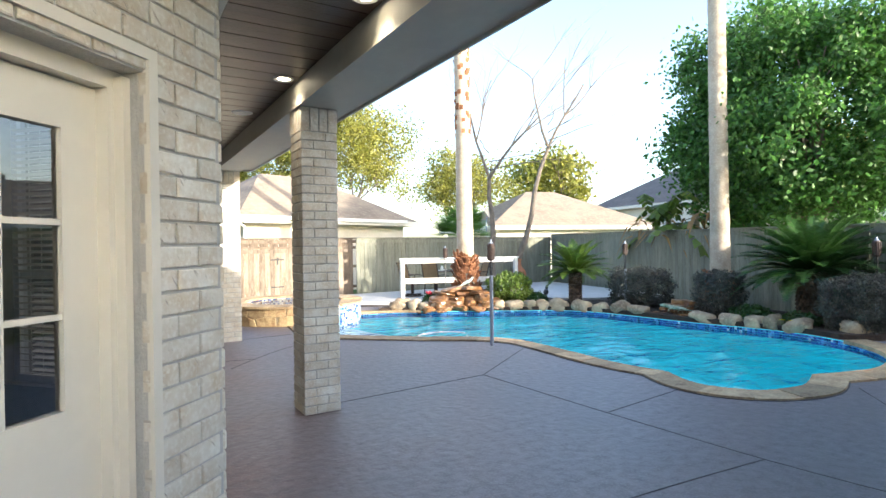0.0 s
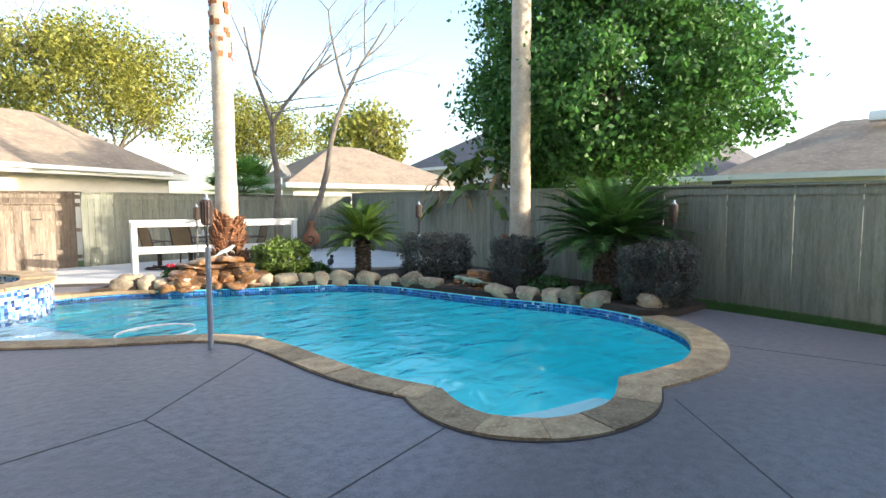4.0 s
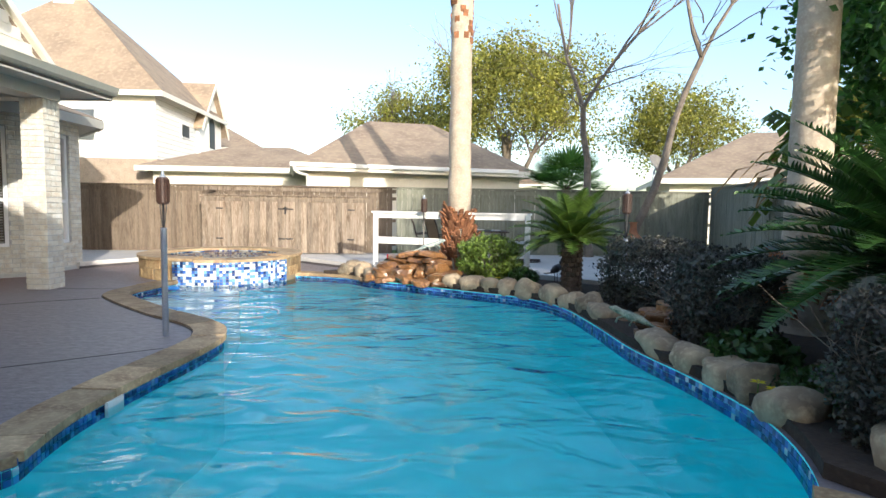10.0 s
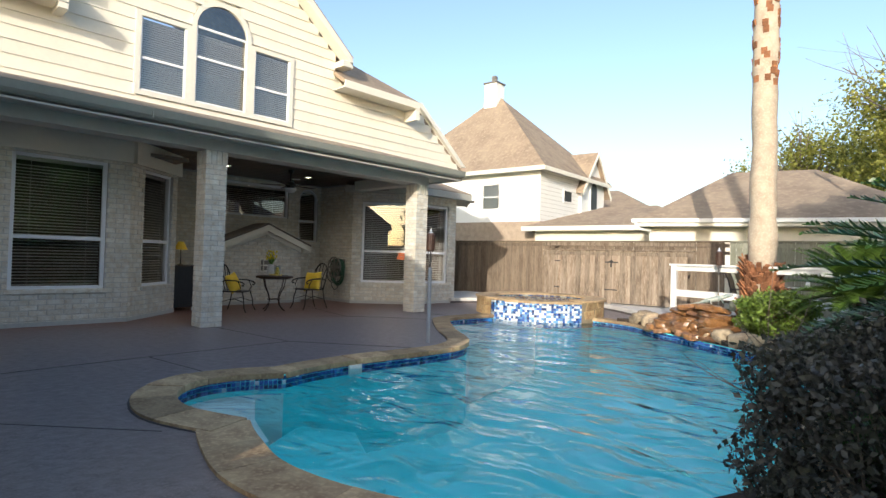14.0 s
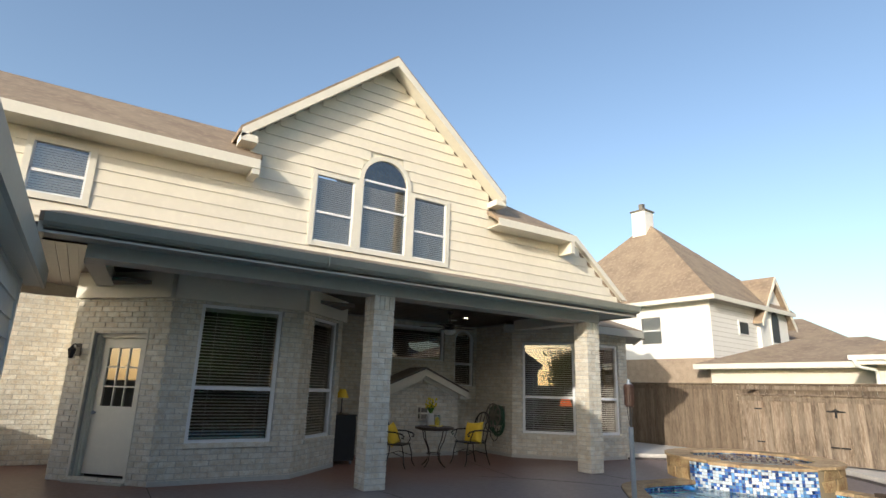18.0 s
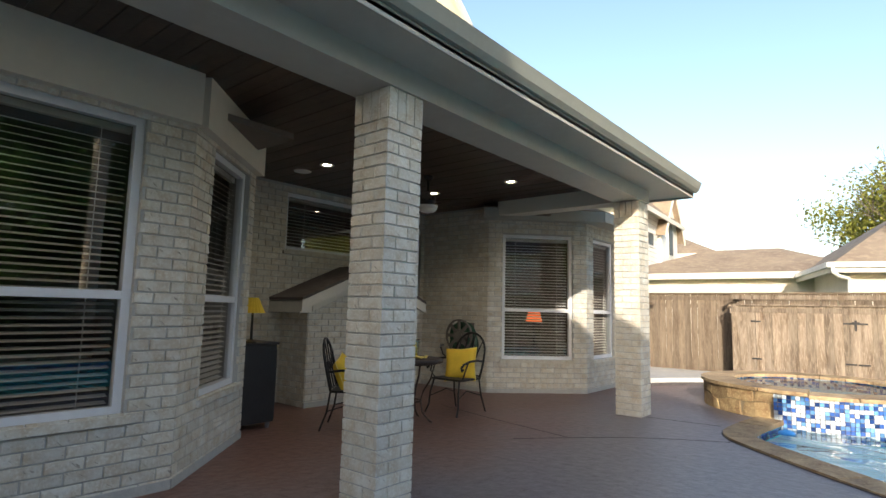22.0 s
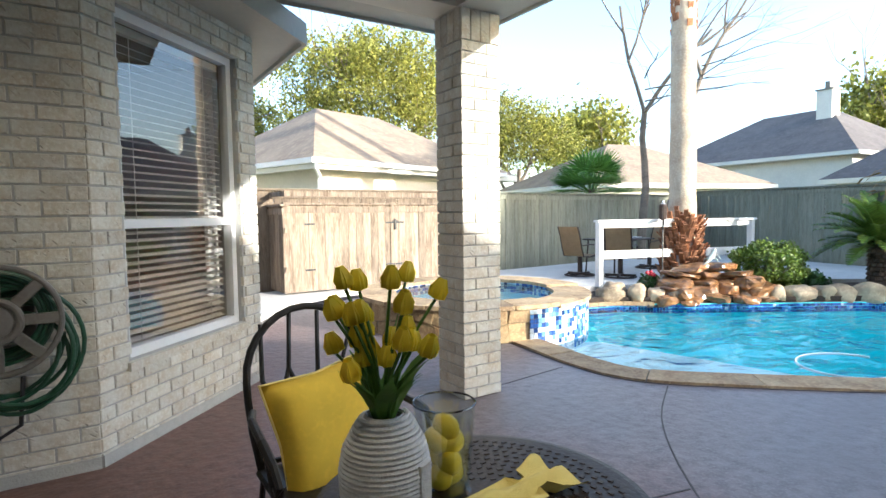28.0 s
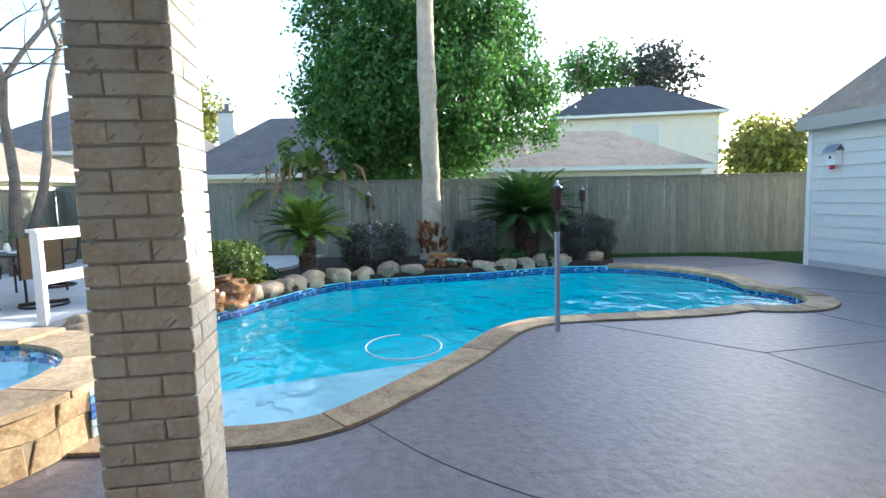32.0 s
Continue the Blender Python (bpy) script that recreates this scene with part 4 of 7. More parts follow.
def up_window(name, y0, y1, z0, z1, label, arch=False):
    w, h = y1 - y0, z1 - z0
    win = thing(name, pose(UX, y0, z0, 0, 0, 90), label, "window", kind="structure")
    f = 0.11
    zt = h - w / 2 if arch else h
    bmx = boxes((0, f, -0.05, 0.04, 0, zt), (w - f, w, -0.05, 0.04, 0, zt), (f, w - f, -0.05, 0.04, 0, f))
    if arch:
        r = w / 2
        for i in range(16):
            g0, g1 = math.pi * i / 16, math.pi * (i + 1) / 16
            vs = [bmx.verts.new((r + q * math.cos(g), yy, zt + q * math.sin(g))) for yy in (-0.05, 0.04) for g in (g0, g1) for q in (r - f, r)]
            for fc in ((0, 1, 3, 2), (4, 6, 7, 5), (0, 2, 6, 4), (1, 5, 7, 3)):
                bmx.faces.new([vs[i] for i in fc])
    else:
        box(bmx, f, w - f, -0.05, 0.04, h - f, h)
    part("casing", bmx, M_PAINT, win)
    fs = 0.035
    part("sash", boxes((f, w - f, -0.02, 0.02, h * 0.45 - 0.03, h * 0.45 + 0.03), (f, f + fs, -0.02, 0.02, f, zt), (w - f - fs, w - f, -0.02, 0.02, f, zt), (f, w - f, -0.02, 0.02, f, f + fs), (f, w - f, -0.02, 0.02, zt - fs, zt + (0.02 if arch else 0))), M_VINYL, win)
    bmx = bmesh.new()
    if arch:
        r = w / 2 - f
        pts = [(f, f), (w - f, f)] + [(w / 2 + r * math.cos(math.pi * i / 20), zt + r * math.sin(math.pi * i / 20)) for i in range(21)]
        vs = [bmx.verts.new((x, 0.0, z)) for x, z in pts]
        bmx.faces.new(vs)
    else:
        bmx = pane_sheet(f, w - f, 0.0, f, h - f)
    part("pane", bmx, M_COATED, win).visible_shadow = False
    bmx = bmesh.new()
    for i in range(int((zt - 2 * f) / 0.05)):
        box(bmx, f, w - f, -0.024, 0.024, 0, 0.003, Matrix.Translation((0, 0.07, f + i * 0.05)) @ Matrix.Rotation(radians(-30), 4, "X"))
    part("blind", bmx, M_BLIND, win, "white blind slats")
    return win


up_window("window_7", 5.2, 6.37, 4.6, 6.42, "white upstairs window with blinds")
up_window("window_8", 6.37, 7.82, 4.6, 7.2, "tall arched upstairs window with blinds", True)
up_window("window_9", 7.82, 9.02, 4.6, 6.42, "white upstairs window with blinds")
up_window("window_10", -0.1, 1.0, 4.6, 5.78, "white upstairs window with blinds")
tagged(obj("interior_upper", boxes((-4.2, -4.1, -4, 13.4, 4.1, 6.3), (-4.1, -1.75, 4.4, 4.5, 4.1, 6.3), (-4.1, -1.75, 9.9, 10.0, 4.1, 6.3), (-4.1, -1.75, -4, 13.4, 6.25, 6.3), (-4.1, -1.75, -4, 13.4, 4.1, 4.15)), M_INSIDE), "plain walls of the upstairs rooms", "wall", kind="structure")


def prism_yz(pts, x0, x1):
    bm = bmesh.new()
    lo, hi = [bm.verts.new((x0, y, z)) for y, z in pts], [bm.verts.new((x1, y, z)) for y, z in pts]
    bm.faces.new(lo)
    bm.faces.new(hi[::-1])
    for i in range(len(pts)):
        j = (i + 1) % len(pts)
        bm.faces.new((lo[i], hi[i], hi[j], lo[j]))
    bmesh.ops.recalc_face_normals(bm, faces=bm.faces[:])
    return bm


# gable roof, rakes and side eaves
s = (APEX[1] - GL[1]) / (APEX[0] - GL[0])
roof("roof_gable", [(-1.2, 3.42, 6.85), (-1.2, 7.05, 9.95), (-8, 7.05, 9.95), (-8, 3.42, 6.85)], "tan shingled gable roof slope")
roof("roof_gable", [(-1.2, 10.68, 6.85), (-1.2, 7.05, 9.95), (-8, 7.05, 9.95), (-8, 10.68, 6.85)], "tan shingled gable roof slope")
rake = thing("trim_rake", Matrix.Identity(4), "cream rake boards on the gable", "trim", kind="structure")
for sgn in (-1, 1):
    e = 7.05 + sgn * 3.6
    part("rake_board", prism_yz([(7.05, 9.87), (e, 6.8), (e, 6.58), (7.05, 9.63)], -1.22, -1.16), M_PAINT, rake)
    part("rake_soffit", prism_yz([(7.05, 9.72), (e, 6.7), (e, 6.67), (7.05, 9.69)], -1.59, -1.2), M_PAINT, rake)
    part("eave_return", boxes((-1.62, -1.16, min(e, e - sgn * 0.34), max(e, e - sgn * 0.34), 6.52, 6.68)), M_PAINT, rake)
roof("roof_main", [(-1.05, -4.2, 6.12), (-1.05, 3.86, 6.12), (-3.5, 4.6, 7.68), (-3.5, -4.2, 7.68)], "tan shingled main roof slope")
roof("roof_main", [(-1.05, 10.3, 6.12), (-1.05, 13.2, 6.12), (-5.2, 11.2, 8.75), (-5.2, 10.3, 8.75)], "tan shingled main roof slope")
eave = thing("trim_eave", Matrix.Identity(4), "cream eave fascia and soffit", "trim", kind="structure")
for y0, y1 in ((-4.2, 3.88), (10.3, 13.2)):
    part("fascia", boxes((-1.07, -1.03, y0, y1, 5.9, 6.11)), M_PAINT, eave)
    part("soffit", boxes((-1.6, -1.07, y0, y1, 5.9, 5.93)), M_PAINT, eave)
    part("end_return", boxes((-1.6, -1.05, y1 - 0.16, y1 - 0.004, 5.55 if y1 > 10 else 5.78, 5.896)), M_PAINT, eave)
part("end_rake", prism_yz([(13.5, 6.3), (13.75, 6.3), (16.0, 4.5), (15.75, 4.5)], -1.64, -1.5), M_PAINT, eave)
roof("roof_north", [(-1.62, 13.5, 6.2), (-1.62, 15.9, 4.4), (-8, 15.9, 4.4), (-8, 13.5, 6.2)], "tan shingled side roof slope")
tagged(obj("wall_house_rest", boxes((-8.2, -8, -6, 15.6, 0, 6.4), (-8, -2.62, -6.1, -6, 0, 6.2), (-8, -1.63, -4.1, -4.0, 4.2, 6.2), (-8, -6.2, 15.5, 15.6, 0, 4.4)), M_STUCCO), "cream walls closing the rest of the house", "wall", kind="structure")
roof("roof_back", [(-3.5, -4.2, 7.7), (-3.5, 5.0, 7.7), (-8.6, 5.0, 6.2), (-8.6, -4.2, 6.2)], "tan shingled back roof slope")
roof("roof_back", [(-5.2, 9.6, 8.9), (-5.2, 11.2, 8.9), (-8.6, 13.0, 6.2), (-8.6, 9.6, 6.2)], "tan shingled back roof slope")
# bay roofs
for i, (p, q) in enumerate(zip(B, B[1:])):
    pa, pb = Vector(p), Vector(q)
    d = (pb - pa).normalized()
    o = Vector((d.y, -d.x)) * 0.42
    roof("roof_bay", [(pa.x + o.x - d.x * 0.17, pa.y + o.y - d.y * 0.17, 3.12), (pb.x + o.x + d.x * 0.17, pb.y + o.y + d.y * 0.17, 3.12), (-1.5, 12.6, 4.1), (-1.5, 11.9, 4.1)], "tan shingled bay roof")
    m = along((pa.x + o.x - d.x * 0.17, pa.y + o.y - d.y * 0.17), (pb.x + o.x + d.x * 0.17, pb.y + o.y + d.y * 0.17))
    w = (pb - pa).length + 0.34
    fb = obj("fascia_bay", boxes((0, w, -0.02, 0.02, 2.92 + 0.004 * i, 3.1), (0, w, 0.02, 0.46, 2.955 + 0.006 * i, 2.99 + 0.006 * i)), M_TRIM)
    fb.matrix_world = m
    tagged(fb, "taupe fascia and soffit of the bay roof", "fascia", kind="structure")
for p, q in zip(A, A[1:]):
    m = along(p, q)
    w = (Vector(q) - Vector(p)).length
    fb = obj("trim_bay", boxes((0, w, -0.10, 0.2, 2.78, CEIL)), M_PAINT)
    fb.matrix_world = m
    tagged(fb, "cream frieze board above the bay windows", "trim", kind="structure")
base = thing("baseboard", Matrix.Identity(4), "painted plinth at the foot of the brick walls", "plinth", kind="structure")
for p, q in list(zip(A, A[1:]))[1:] + [(B[0], B[1]), (B[1], B[2]), ((BACK, B[0][1]), B[0])]:
    w = (Vector(q) - Vector(p)).length
    pb = part("plinth", boxes((0, w, -0.02, 0, 0, 0.07)), M_MORTAR, base)
    pb.matrix_world = along(p, q)

# ---- columns ----


def column(name, x, y):
    col = tagged(obj(name, boxes((-0.168, 0.168, -0.168, 0.168, 0, 2.97)), M_MORTAR), "square cream brick patio column", "column", "patio columns")
    col.matrix_world = pose(x, y, 0)
    rnd, me = random.Random(7), [brick_mesh("brick", 0.233, M_BRICK, 50 + i) for i in range(4)]
    for r in range(34):
        z = r * COURSE + 0.004
        if z > 2.72:
            break
        for f in range(4):
            s = -0.18 if (r + f) % 2 else -0.18 + 0.122
            clone("brick", me[rnd.randrange(4)], col, Matrix.Rotation(radians(90 * f), 4, "Z") @ Matrix.Translation((s, -0.18 + rnd.uniform(-0.001, 0.001), z)))
            w = -0.18 + 0.24 if (r + f) % 2 else -0.18
            clone("brick", brick_of(0.115, rnd.randrange(3)), col, Matrix.Rotation(radians(90 * f), 4, "Z") @ Matrix.Translation((w, -0.179, z)))
    sold = bpy.data.meshes.new("soldier_brick")
    bm = bmesh.new()
    box(bm, 0, 0.079, 0, 0.03, 0, 0.225)
    bm.to_mesh(sold)
    bm.free()
    sold.materials.append(M_BRICK)
    for f in range(4):
        for i in range(4):
            clone("soldier_brick", sold, col, Matrix.Rotation(radians(90 * f), 4, "Z") @ Matrix.Translation((-0.178 + i * 0.0895, -0.184, 2.74)))
    return col


column("column", 2.0, 5.38)
column("column", 2.0, 10.25)

# ---- garage wing with pale siding ----
SY, SX0, SX1, SH = 0.6, 1.98, 9.15, 2.62
GB = -6.0
shed = thing("wall_garage", Matrix.Identity(4), "pale lap-sided garage wall", "wall", kind="structure")
part("sheathing", boxes((SX0, SX1, SY - 0.2, SY - 0.02, 0, 2.9), (SX1 - 0.18, SX1 - 0.02, GB, SY - 0.2, 0, 2.9), (SX0, SX1, GB - 0.1, GB, 0, 2.9), (SX0, SX0 + 0.15, GB, SY - 0.2, 0, 2.9)), M_SHEDSIDE, shed)
for side in (0, 1):
    z = 0.12
    while z < 2.75:
        bmx = bmesh.new()
        if side == 0:
            box(bmx, SX0 + 0.1, SX1 - 0.09, -0.012, 0.012, 0, 0.235, Matrix.Translation((0, SY - 0.004, z)) @ Matrix.Rotation(radians(5.5), 4, "X"))
        else:
            box(bmx, -0.012, 0.012, GB, SY - 0.09, 0, 0.235, Matrix.Translation((SX1 - 0.004, 0, z)) @ Matrix.Rotation(radians(-3.5), 4, "Y"))
        part("siding_board", bmx, M_SHEDSIDE, shed)
        z += 0.225
part("corner_board", boxes((SX1 - 0.09, SX1 + 0.02, SY - 0.1, SY + 0.02, 0, 2.9)), M_WHITE, shed)
part("corner_board", boxes((SX0, SX0 + 0.1, SY - 0.1, SY + 0.02, 0, 2.9)), M_WHITE, shed)
part("foundation", boxes((SX0, SX1 + 0.01, SY - 0.1, SY + 0.005, 0, 0.12)), M_MORTAR, shed)
OH, OE = 0.2, 0.1
roof("roof_garage", [(SX0 - 0.5, SY + OH, 2.86), (SX1 + OE, SY + OH, 2.86), (6.6, -2.75, 6.3), (2.9, -2.75, 6.3)], "tan shingled garage roof slope")
roof("roof_garage", [(SX1 + OE, SY + OH, 2.86), (SX1 + OE, GB - 0.25, 2.86), (6.6, -2.75, 6.3)], "tan shingled garage roof hip")
roof("roof_garage", [(SX0 - 0.5, SY + OH, 2.86), (SX0 - 0.5, GB - 0.25, 2.86), (2.9, -2.75, 6.3)], "tan shingled garage roof hip")
roof("roof_garage", [(SX0 - 0.5, GB - 0.25, 2.86), (SX1 + OE, GB - 0.25, 2.86), (6.6, -2.75, 6.3), (2.9, -2.75, 6.3)], "tan shingled garage roof slope")
ge = thing("trim_garage_eave", Matrix.Identity(4), "taupe fascia and soffit of the garage eave", "trim", kind="structure")
part("fascia", boxes((SX0 - 0.5, SX1 + OE, SY + OH - 0.02, SY + OH + 0.02, 2.62, 2.86)), M_TRIM, ge)
part("fascia", boxes((SX1 + OE - 0.02, SX1 + OE + 0.02, GB - 0.25, SY + OH - 0.02, 2.62, 2.86)), M_TRIM, ge)
part("soffit", boxes((SX0 - 0.5, SX1 + OE, SY, SY + OH - 0.02, 2.64, 2.67), (SX1, SX1 + OE, GB - 0.25, SY, 2.64, 2.67)), M_PAINT, ge)

# ---- fences ----


def fence(name, a, b, z0, h0, h1, material, label, cap=True, step=0.142, rails=False, gap=0.004):
    L = (Vector(b) - Vector(a)).length
    f = thing(name, along(a, b, z0), label, "fence", kind="structure")
    rnd = random.Random(int(L * 100))
    bmp = bmesh.new()
    box(bmp, 0, step - gap, 0, 0.018, 0, 1)
    me = bpy.data.meshes.new("picket")
    bmp.to_mesh(me)
    bmp.free()
    me.materials.append(material)
    n = int(L / step)
    for i in range(n):
        h = h0 + (h1 - h0) * i / n + rnd.uniform(-0.006, 0.006)
        clone("picket", me, f, Matrix.Translation((i * step, rnd.uniform(-0.004, 0.004), 0)) @ Matrix.Rotation(radians(rnd.uniform(-0.25, 0.25)), 4, "Y") @ Matrix.Diagonal((1, 1, h, 1)))
    sh = [Vector((0, 0.06, h0)), Vector((L, 0.06, h1))]
    if cap:
        bmp = bmesh.new()
        for dz, y0, y1, t in ((0.0, -0.05, 0.09, 0.035), (-0.14, -0.022, -0.004, 0.1)):
            vs = [bmp.verts.new((x, y, z + dz + dd)) for x, z in ((0, h0), (L, h1)) for y in (y0, y1) for dd in (0, t)]
            for fc in ((0, 1, 3, 2), (4, 6, 7, 5), (0, 4, 5, 1), (2, 3, 7, 6), (0, 2, 6, 4), (1, 5, 7, 3)):
                bmp.faces.new([vs[i] for i in fc])
        part("cap_rail", bmp, material, f)
    for zz in (0.35, 1.0, 1.6):
        part("rail", boxes((0, L, 0.02, 0.06, zz, zz + 0.09)), material, f)
    return f


fence("fence_east", (15.86, 17.2), (10.4, -4.3), -0.03, 2.06, 1.84, M_FENCE, "weathered grey cedar picket fence with a top cap")
# One fence, two colours: the grey stretch stands for its shaded end.
fence("fence_north", (-6.0, 15.95), (7.0, 16.69), -0.03, 1.9, 1.93, M_FENCEW, "weathered brown cedar picket fence with a top cap")
fence("fence_north", (7.02, 16.691), (15.9, 17.2), -0.03, 1.93, 1.95, M_FENCE, "weathered grey cedar picket fence with a top cap")
gate = fence("fence_gate", (2.12, 15.6), (6.4, 15.86), 0.16, 1.46, 1.46, M_GATE, "weathered cedar double gate enclosure, sunlight painted into its colour", step=0.148)
fence("fence_gate_return", (2.12, 16.4), (2.12, 15.56), 0.16, 1.44, 1.44, M_GATE, "weathered cedar side of the gate enclosure, painted sunlit", step=0.148)
for u in (0.45, 2.02, 2.22, 3.8):
    for zz in (0.35, 1.12):
        part("hinge", boxes((u - 0.09, u + 0.09, -0.03, -0.018, zz, zz + 0.03)), M_BLACK, gate)
part("latch", boxes((2.1, 2.14, -0.05, -0.018, 1.0, 1.2), (2.06, 2.18, -0.045, -0.018, 1.15, 1.17)), M_BLACK, gate, "black iron gate latch")
part("post", boxes((2.03, 2.12, -0.02, 0.07, -0.1, 1.5)), M_GATE, gate)

slot = thing("overflow_slot", pose(6.93, 11.93, -0.05, 0, 0, -37), "dark overflow slot under the pool coping", "pool fitting")
part("mouth", boxes((-0.24, 0.24, -0.02, 0.03, -0.012, 0.035)), M_BLACK, slot)

# ---- pale deck ----
DZ = 0.13
deck_edge = spline([(0.75, 12.9), (1.02, 13.5), (1.75, 14.55), (3.0, 15.35), (4.3, 15.2), (5.5, 14.3), (6.7, 13.32)]) + [(10.05, 12.12), (11.6, 10.8), (13.9, 10.2)]
deck_poly = deck_edge + [(15.5, 16.95), (-1.5, 16.05), (-1.5, 12.9)]
deck = tagged(obj("deck", poly(bmesh.new(), deck_poly, 0.005, DZ), M_DECK), "pale painted wooden deck beyond the pool", "deck", kind="structure")
part("nosing", ribbon(bmesh.new(), offset(deck_edge, 0.02), offset(deck_edge, -0.02), 0.06, DZ + 0.012), M_DECK, deck)
part("skirt", ribbon(bmesh.new(), offset(deck_edge, -0.005), offset(deck_edge, 0.004), 0.0, 0.05), M_JOINT, deck)
rail = thing("deck_railing", Matrix.Identity(4), "white painted wooden deck railing with two rails", "railing")
pts = [(6.9, 13.18), (8.45, 12.69), (9.97, 12.2)]
for x, y in pts:
    part("post", bevelled(boxes((x - 0.05, x + 0.05, y - 0.05, y + 0.05, DZ, 1.26)), 0.006), M_WHITE, rail)
for p, q in zip(pts, pts[1:]):
    L = (Vector(q) - Vector(p)).length
    for nm, d in (("top_rail", (-0.07, L + 0.07, -0.07, 0.07, 1.26, 1.3)), ("upper_rail", (0.05, L - 0.05, -0.02, 0.02, 1.16, 1.26)), ("lower_rail", (0.05, L - 0.05, -0.02, 0.02, 0.62, 0.76))):
        r = part(nm, boxes(d), M_WHITE, rail)
        r.matrix_world = along(p, q) @ Matrix.Translation((0, 0, 0 if nm != "top_rail" else (0.001 if p == pts[0] else 0.0)))

# ---- neighbouring houses ----


def house(name, m, w, d, eave, rise, wallm, roofm, label, ridge=0.35, over=0.45, windows=(), chimney=None, z0=-0.05):
    """A house on its front-left corner: x along the front, y into the plot. Hip roof with a ridge."""
    h = thing(name, m, label, "house")
    part("wall", slab_with_holes(bmesh.new(), w, 0, 0.2, z0, eave, [(a, b, c, e) for a, b, c, e in windows]), wallm, h)
    for dims in ((0, 0.2, 0.2, d, z0, eave), (w - 0.2, w, 0.2, d, z0, eave), (0.2, w - 0.2, d - 0.2, d, z0, eave)):
        part("wall", boxes(dims), wallm, h)
    o = over
    r0, r1 = (w * (0.5 - ridge / 2), w * (0.5 + ridge / 2)) if w > d else (w / 2, w / 2)
    c0, c1 = (d / 2, d / 2) if w > d else (w / 2 * 0.95, d - w / 2 * 0.95)
    bm = bmesh.new()
    e = [bm.verts.new(p) for p in ((-o, -o, eave), (w + o, -o, eave), (w + o, d + o, eave), (-o, d + o, eave))]
    t = [bm.verts.new((r0, c0, eave + rise)), bm.verts.new((r1, c1, eave + rise))]
    if w > d:
        faces = ((e[0], e[1], t[1], t[0]), (e[1], e[2], t[1]), (e[2], e[3], t[0], t[1]), (e[3], e[0], t[0]))
    else:
        faces = ((e[0], e[1], t[0]), (e[1], e[2], t[1], t[0]), (e[2], e[3], t[1]), (e[3], e[0], t[0], t[1]))
    for f in faces:
        bm.faces.new(f)
    bm.faces.new(e[::-1])
    rf = part("roof", bm, roofm, h)
    part("fascia", boxes((-o - 0.02, w + o + 0.02, -o - 0.02, -o + 0.02, eave - 0.2, eave - 0.004), (w + o - 0.02, w + o + 0.02, -o + 0.02, d + o, eave - 0.2, eave - 0.004), (-o - 0.02, -o + 0.02, -o + 0.02, d + o, eave - 0.2, eave - 0.004)), M_PAINT, h)
    part("soffit", boxes((-o, w + o, -o, d + o, eave - 0.03, eave - 0.006)), M_PAINT, h)
    for a, b, c, e2 in windows:
        wf = part("window", boxes((a, a + 0.07, 0.02, 0.1, c, e2), (b - 0.07, b, 0.02, 0.1, c, e2), (a + 0.07, b - 0.07, 0.02, 0.1, c, c + 0.07), (a + 0.07, b - 0.07, 0.02, 0.1, e2 - 0.07, e2), (a + 0.07, b - 0.07, 0.03, 0.09, (c + e2) / 2 - 0.03, (c + e2) / 2 + 0.03)), M_WHITE, h)
        part("pane", pane_sheet(a + 0.07, b - 0.07, 0.055, c + 0.07, e2 - 0.07), M_GLASS, wf)
        part("blind", boxes((a, b, 0.15, 0.16, c, e2)), M_BLIND, wf)
    if chimney:
        x, y, zc = chimney
        ch = part("chimney", boxes((x - 0.4, x + 0.4, y - 0.4, y + 0.4, eave, zc)), wallm, rf)
        part("chimney_cap", boxes((x - 0.46, x + 0.46, y - 0.46, y + 0.46, zc, zc + 0.08), (x - 0.12, x + 0.12, y - 0.12, y + 0.12, zc + 0.08, zc + 0.5)), M_GREYP, h)
    return h


def brick_skirt(h, w, d, top):
    """Tan brick facing on the front and the side of a house, up to a ledge."""
    m = bpy.data.materials.get("tan_brick") or mat("tan_brick", (0.36, 0.29, 0.22), 0.9, vary=0.4, scale=4, bump=0.6, bscale=20, color2=(0.26, 0.2, 0.15))
    part("brick_facing", boxes((-0.04, w + 0.04, -0.05, -0.004, -0.05, top)), m, h, "tan brick lower storey")
    part("brick_facing", boxes((w + 0.004, w + 0.05, -0.004, d, -0.05, top)), m, h)


garage_n = house("neighbour_garage", along((4.0, 19.0), (10.9, 21.0)), 7.2, 6.4, 2.68, 1.97, M_STUCCO, M_SHINGLE, "pale neighbour garage with a tan hip roof behind the fence")
nw = house("neighbour_house", along((-12.4, 22.1), (-2.9, 22.8)), 9.6, 6.9, 5.62, 4.75, M_WHITE, M_SHINGLE, "white two-storey neighbour house with a tan hip roof", ridge=0.06, windows=((6.3, 7.4, 3.7, 5.0), (6.6, 7.5, 1.2, 2.4)), chimney=(4.6, 3.4, 11.2))
gut = part("gutter", boxes((-0.49, 6.94, -0.56, -0.47, 2.60, 2.72), (-0.56, -0.47, -0.56, 7.9, 2.60, 2.72)), M_WHITE, garage_n, "white painted gutter")
part("downpipe", tube(bmesh.new(), [(-0.45, -0.52, 2.6), (-0.42, -0.5, 2.48), (-0.3, -0.4, 2.4), (-0.05, -0.12, 2.36), (-0.02, -0.06, 2.25), (-0.02, -0.06, 0.0)], 0.045, 8), M_WHITE, garage_n, "white downpipe")
wing = house("neighbour_wing", along((-2.7, 22.3), (4.1, 22.8)), 6.8, 5.0, 2.8, 1.05, M_STUCCO, M_SHINGLE, "low tan-roofed wing of the neighbour house")
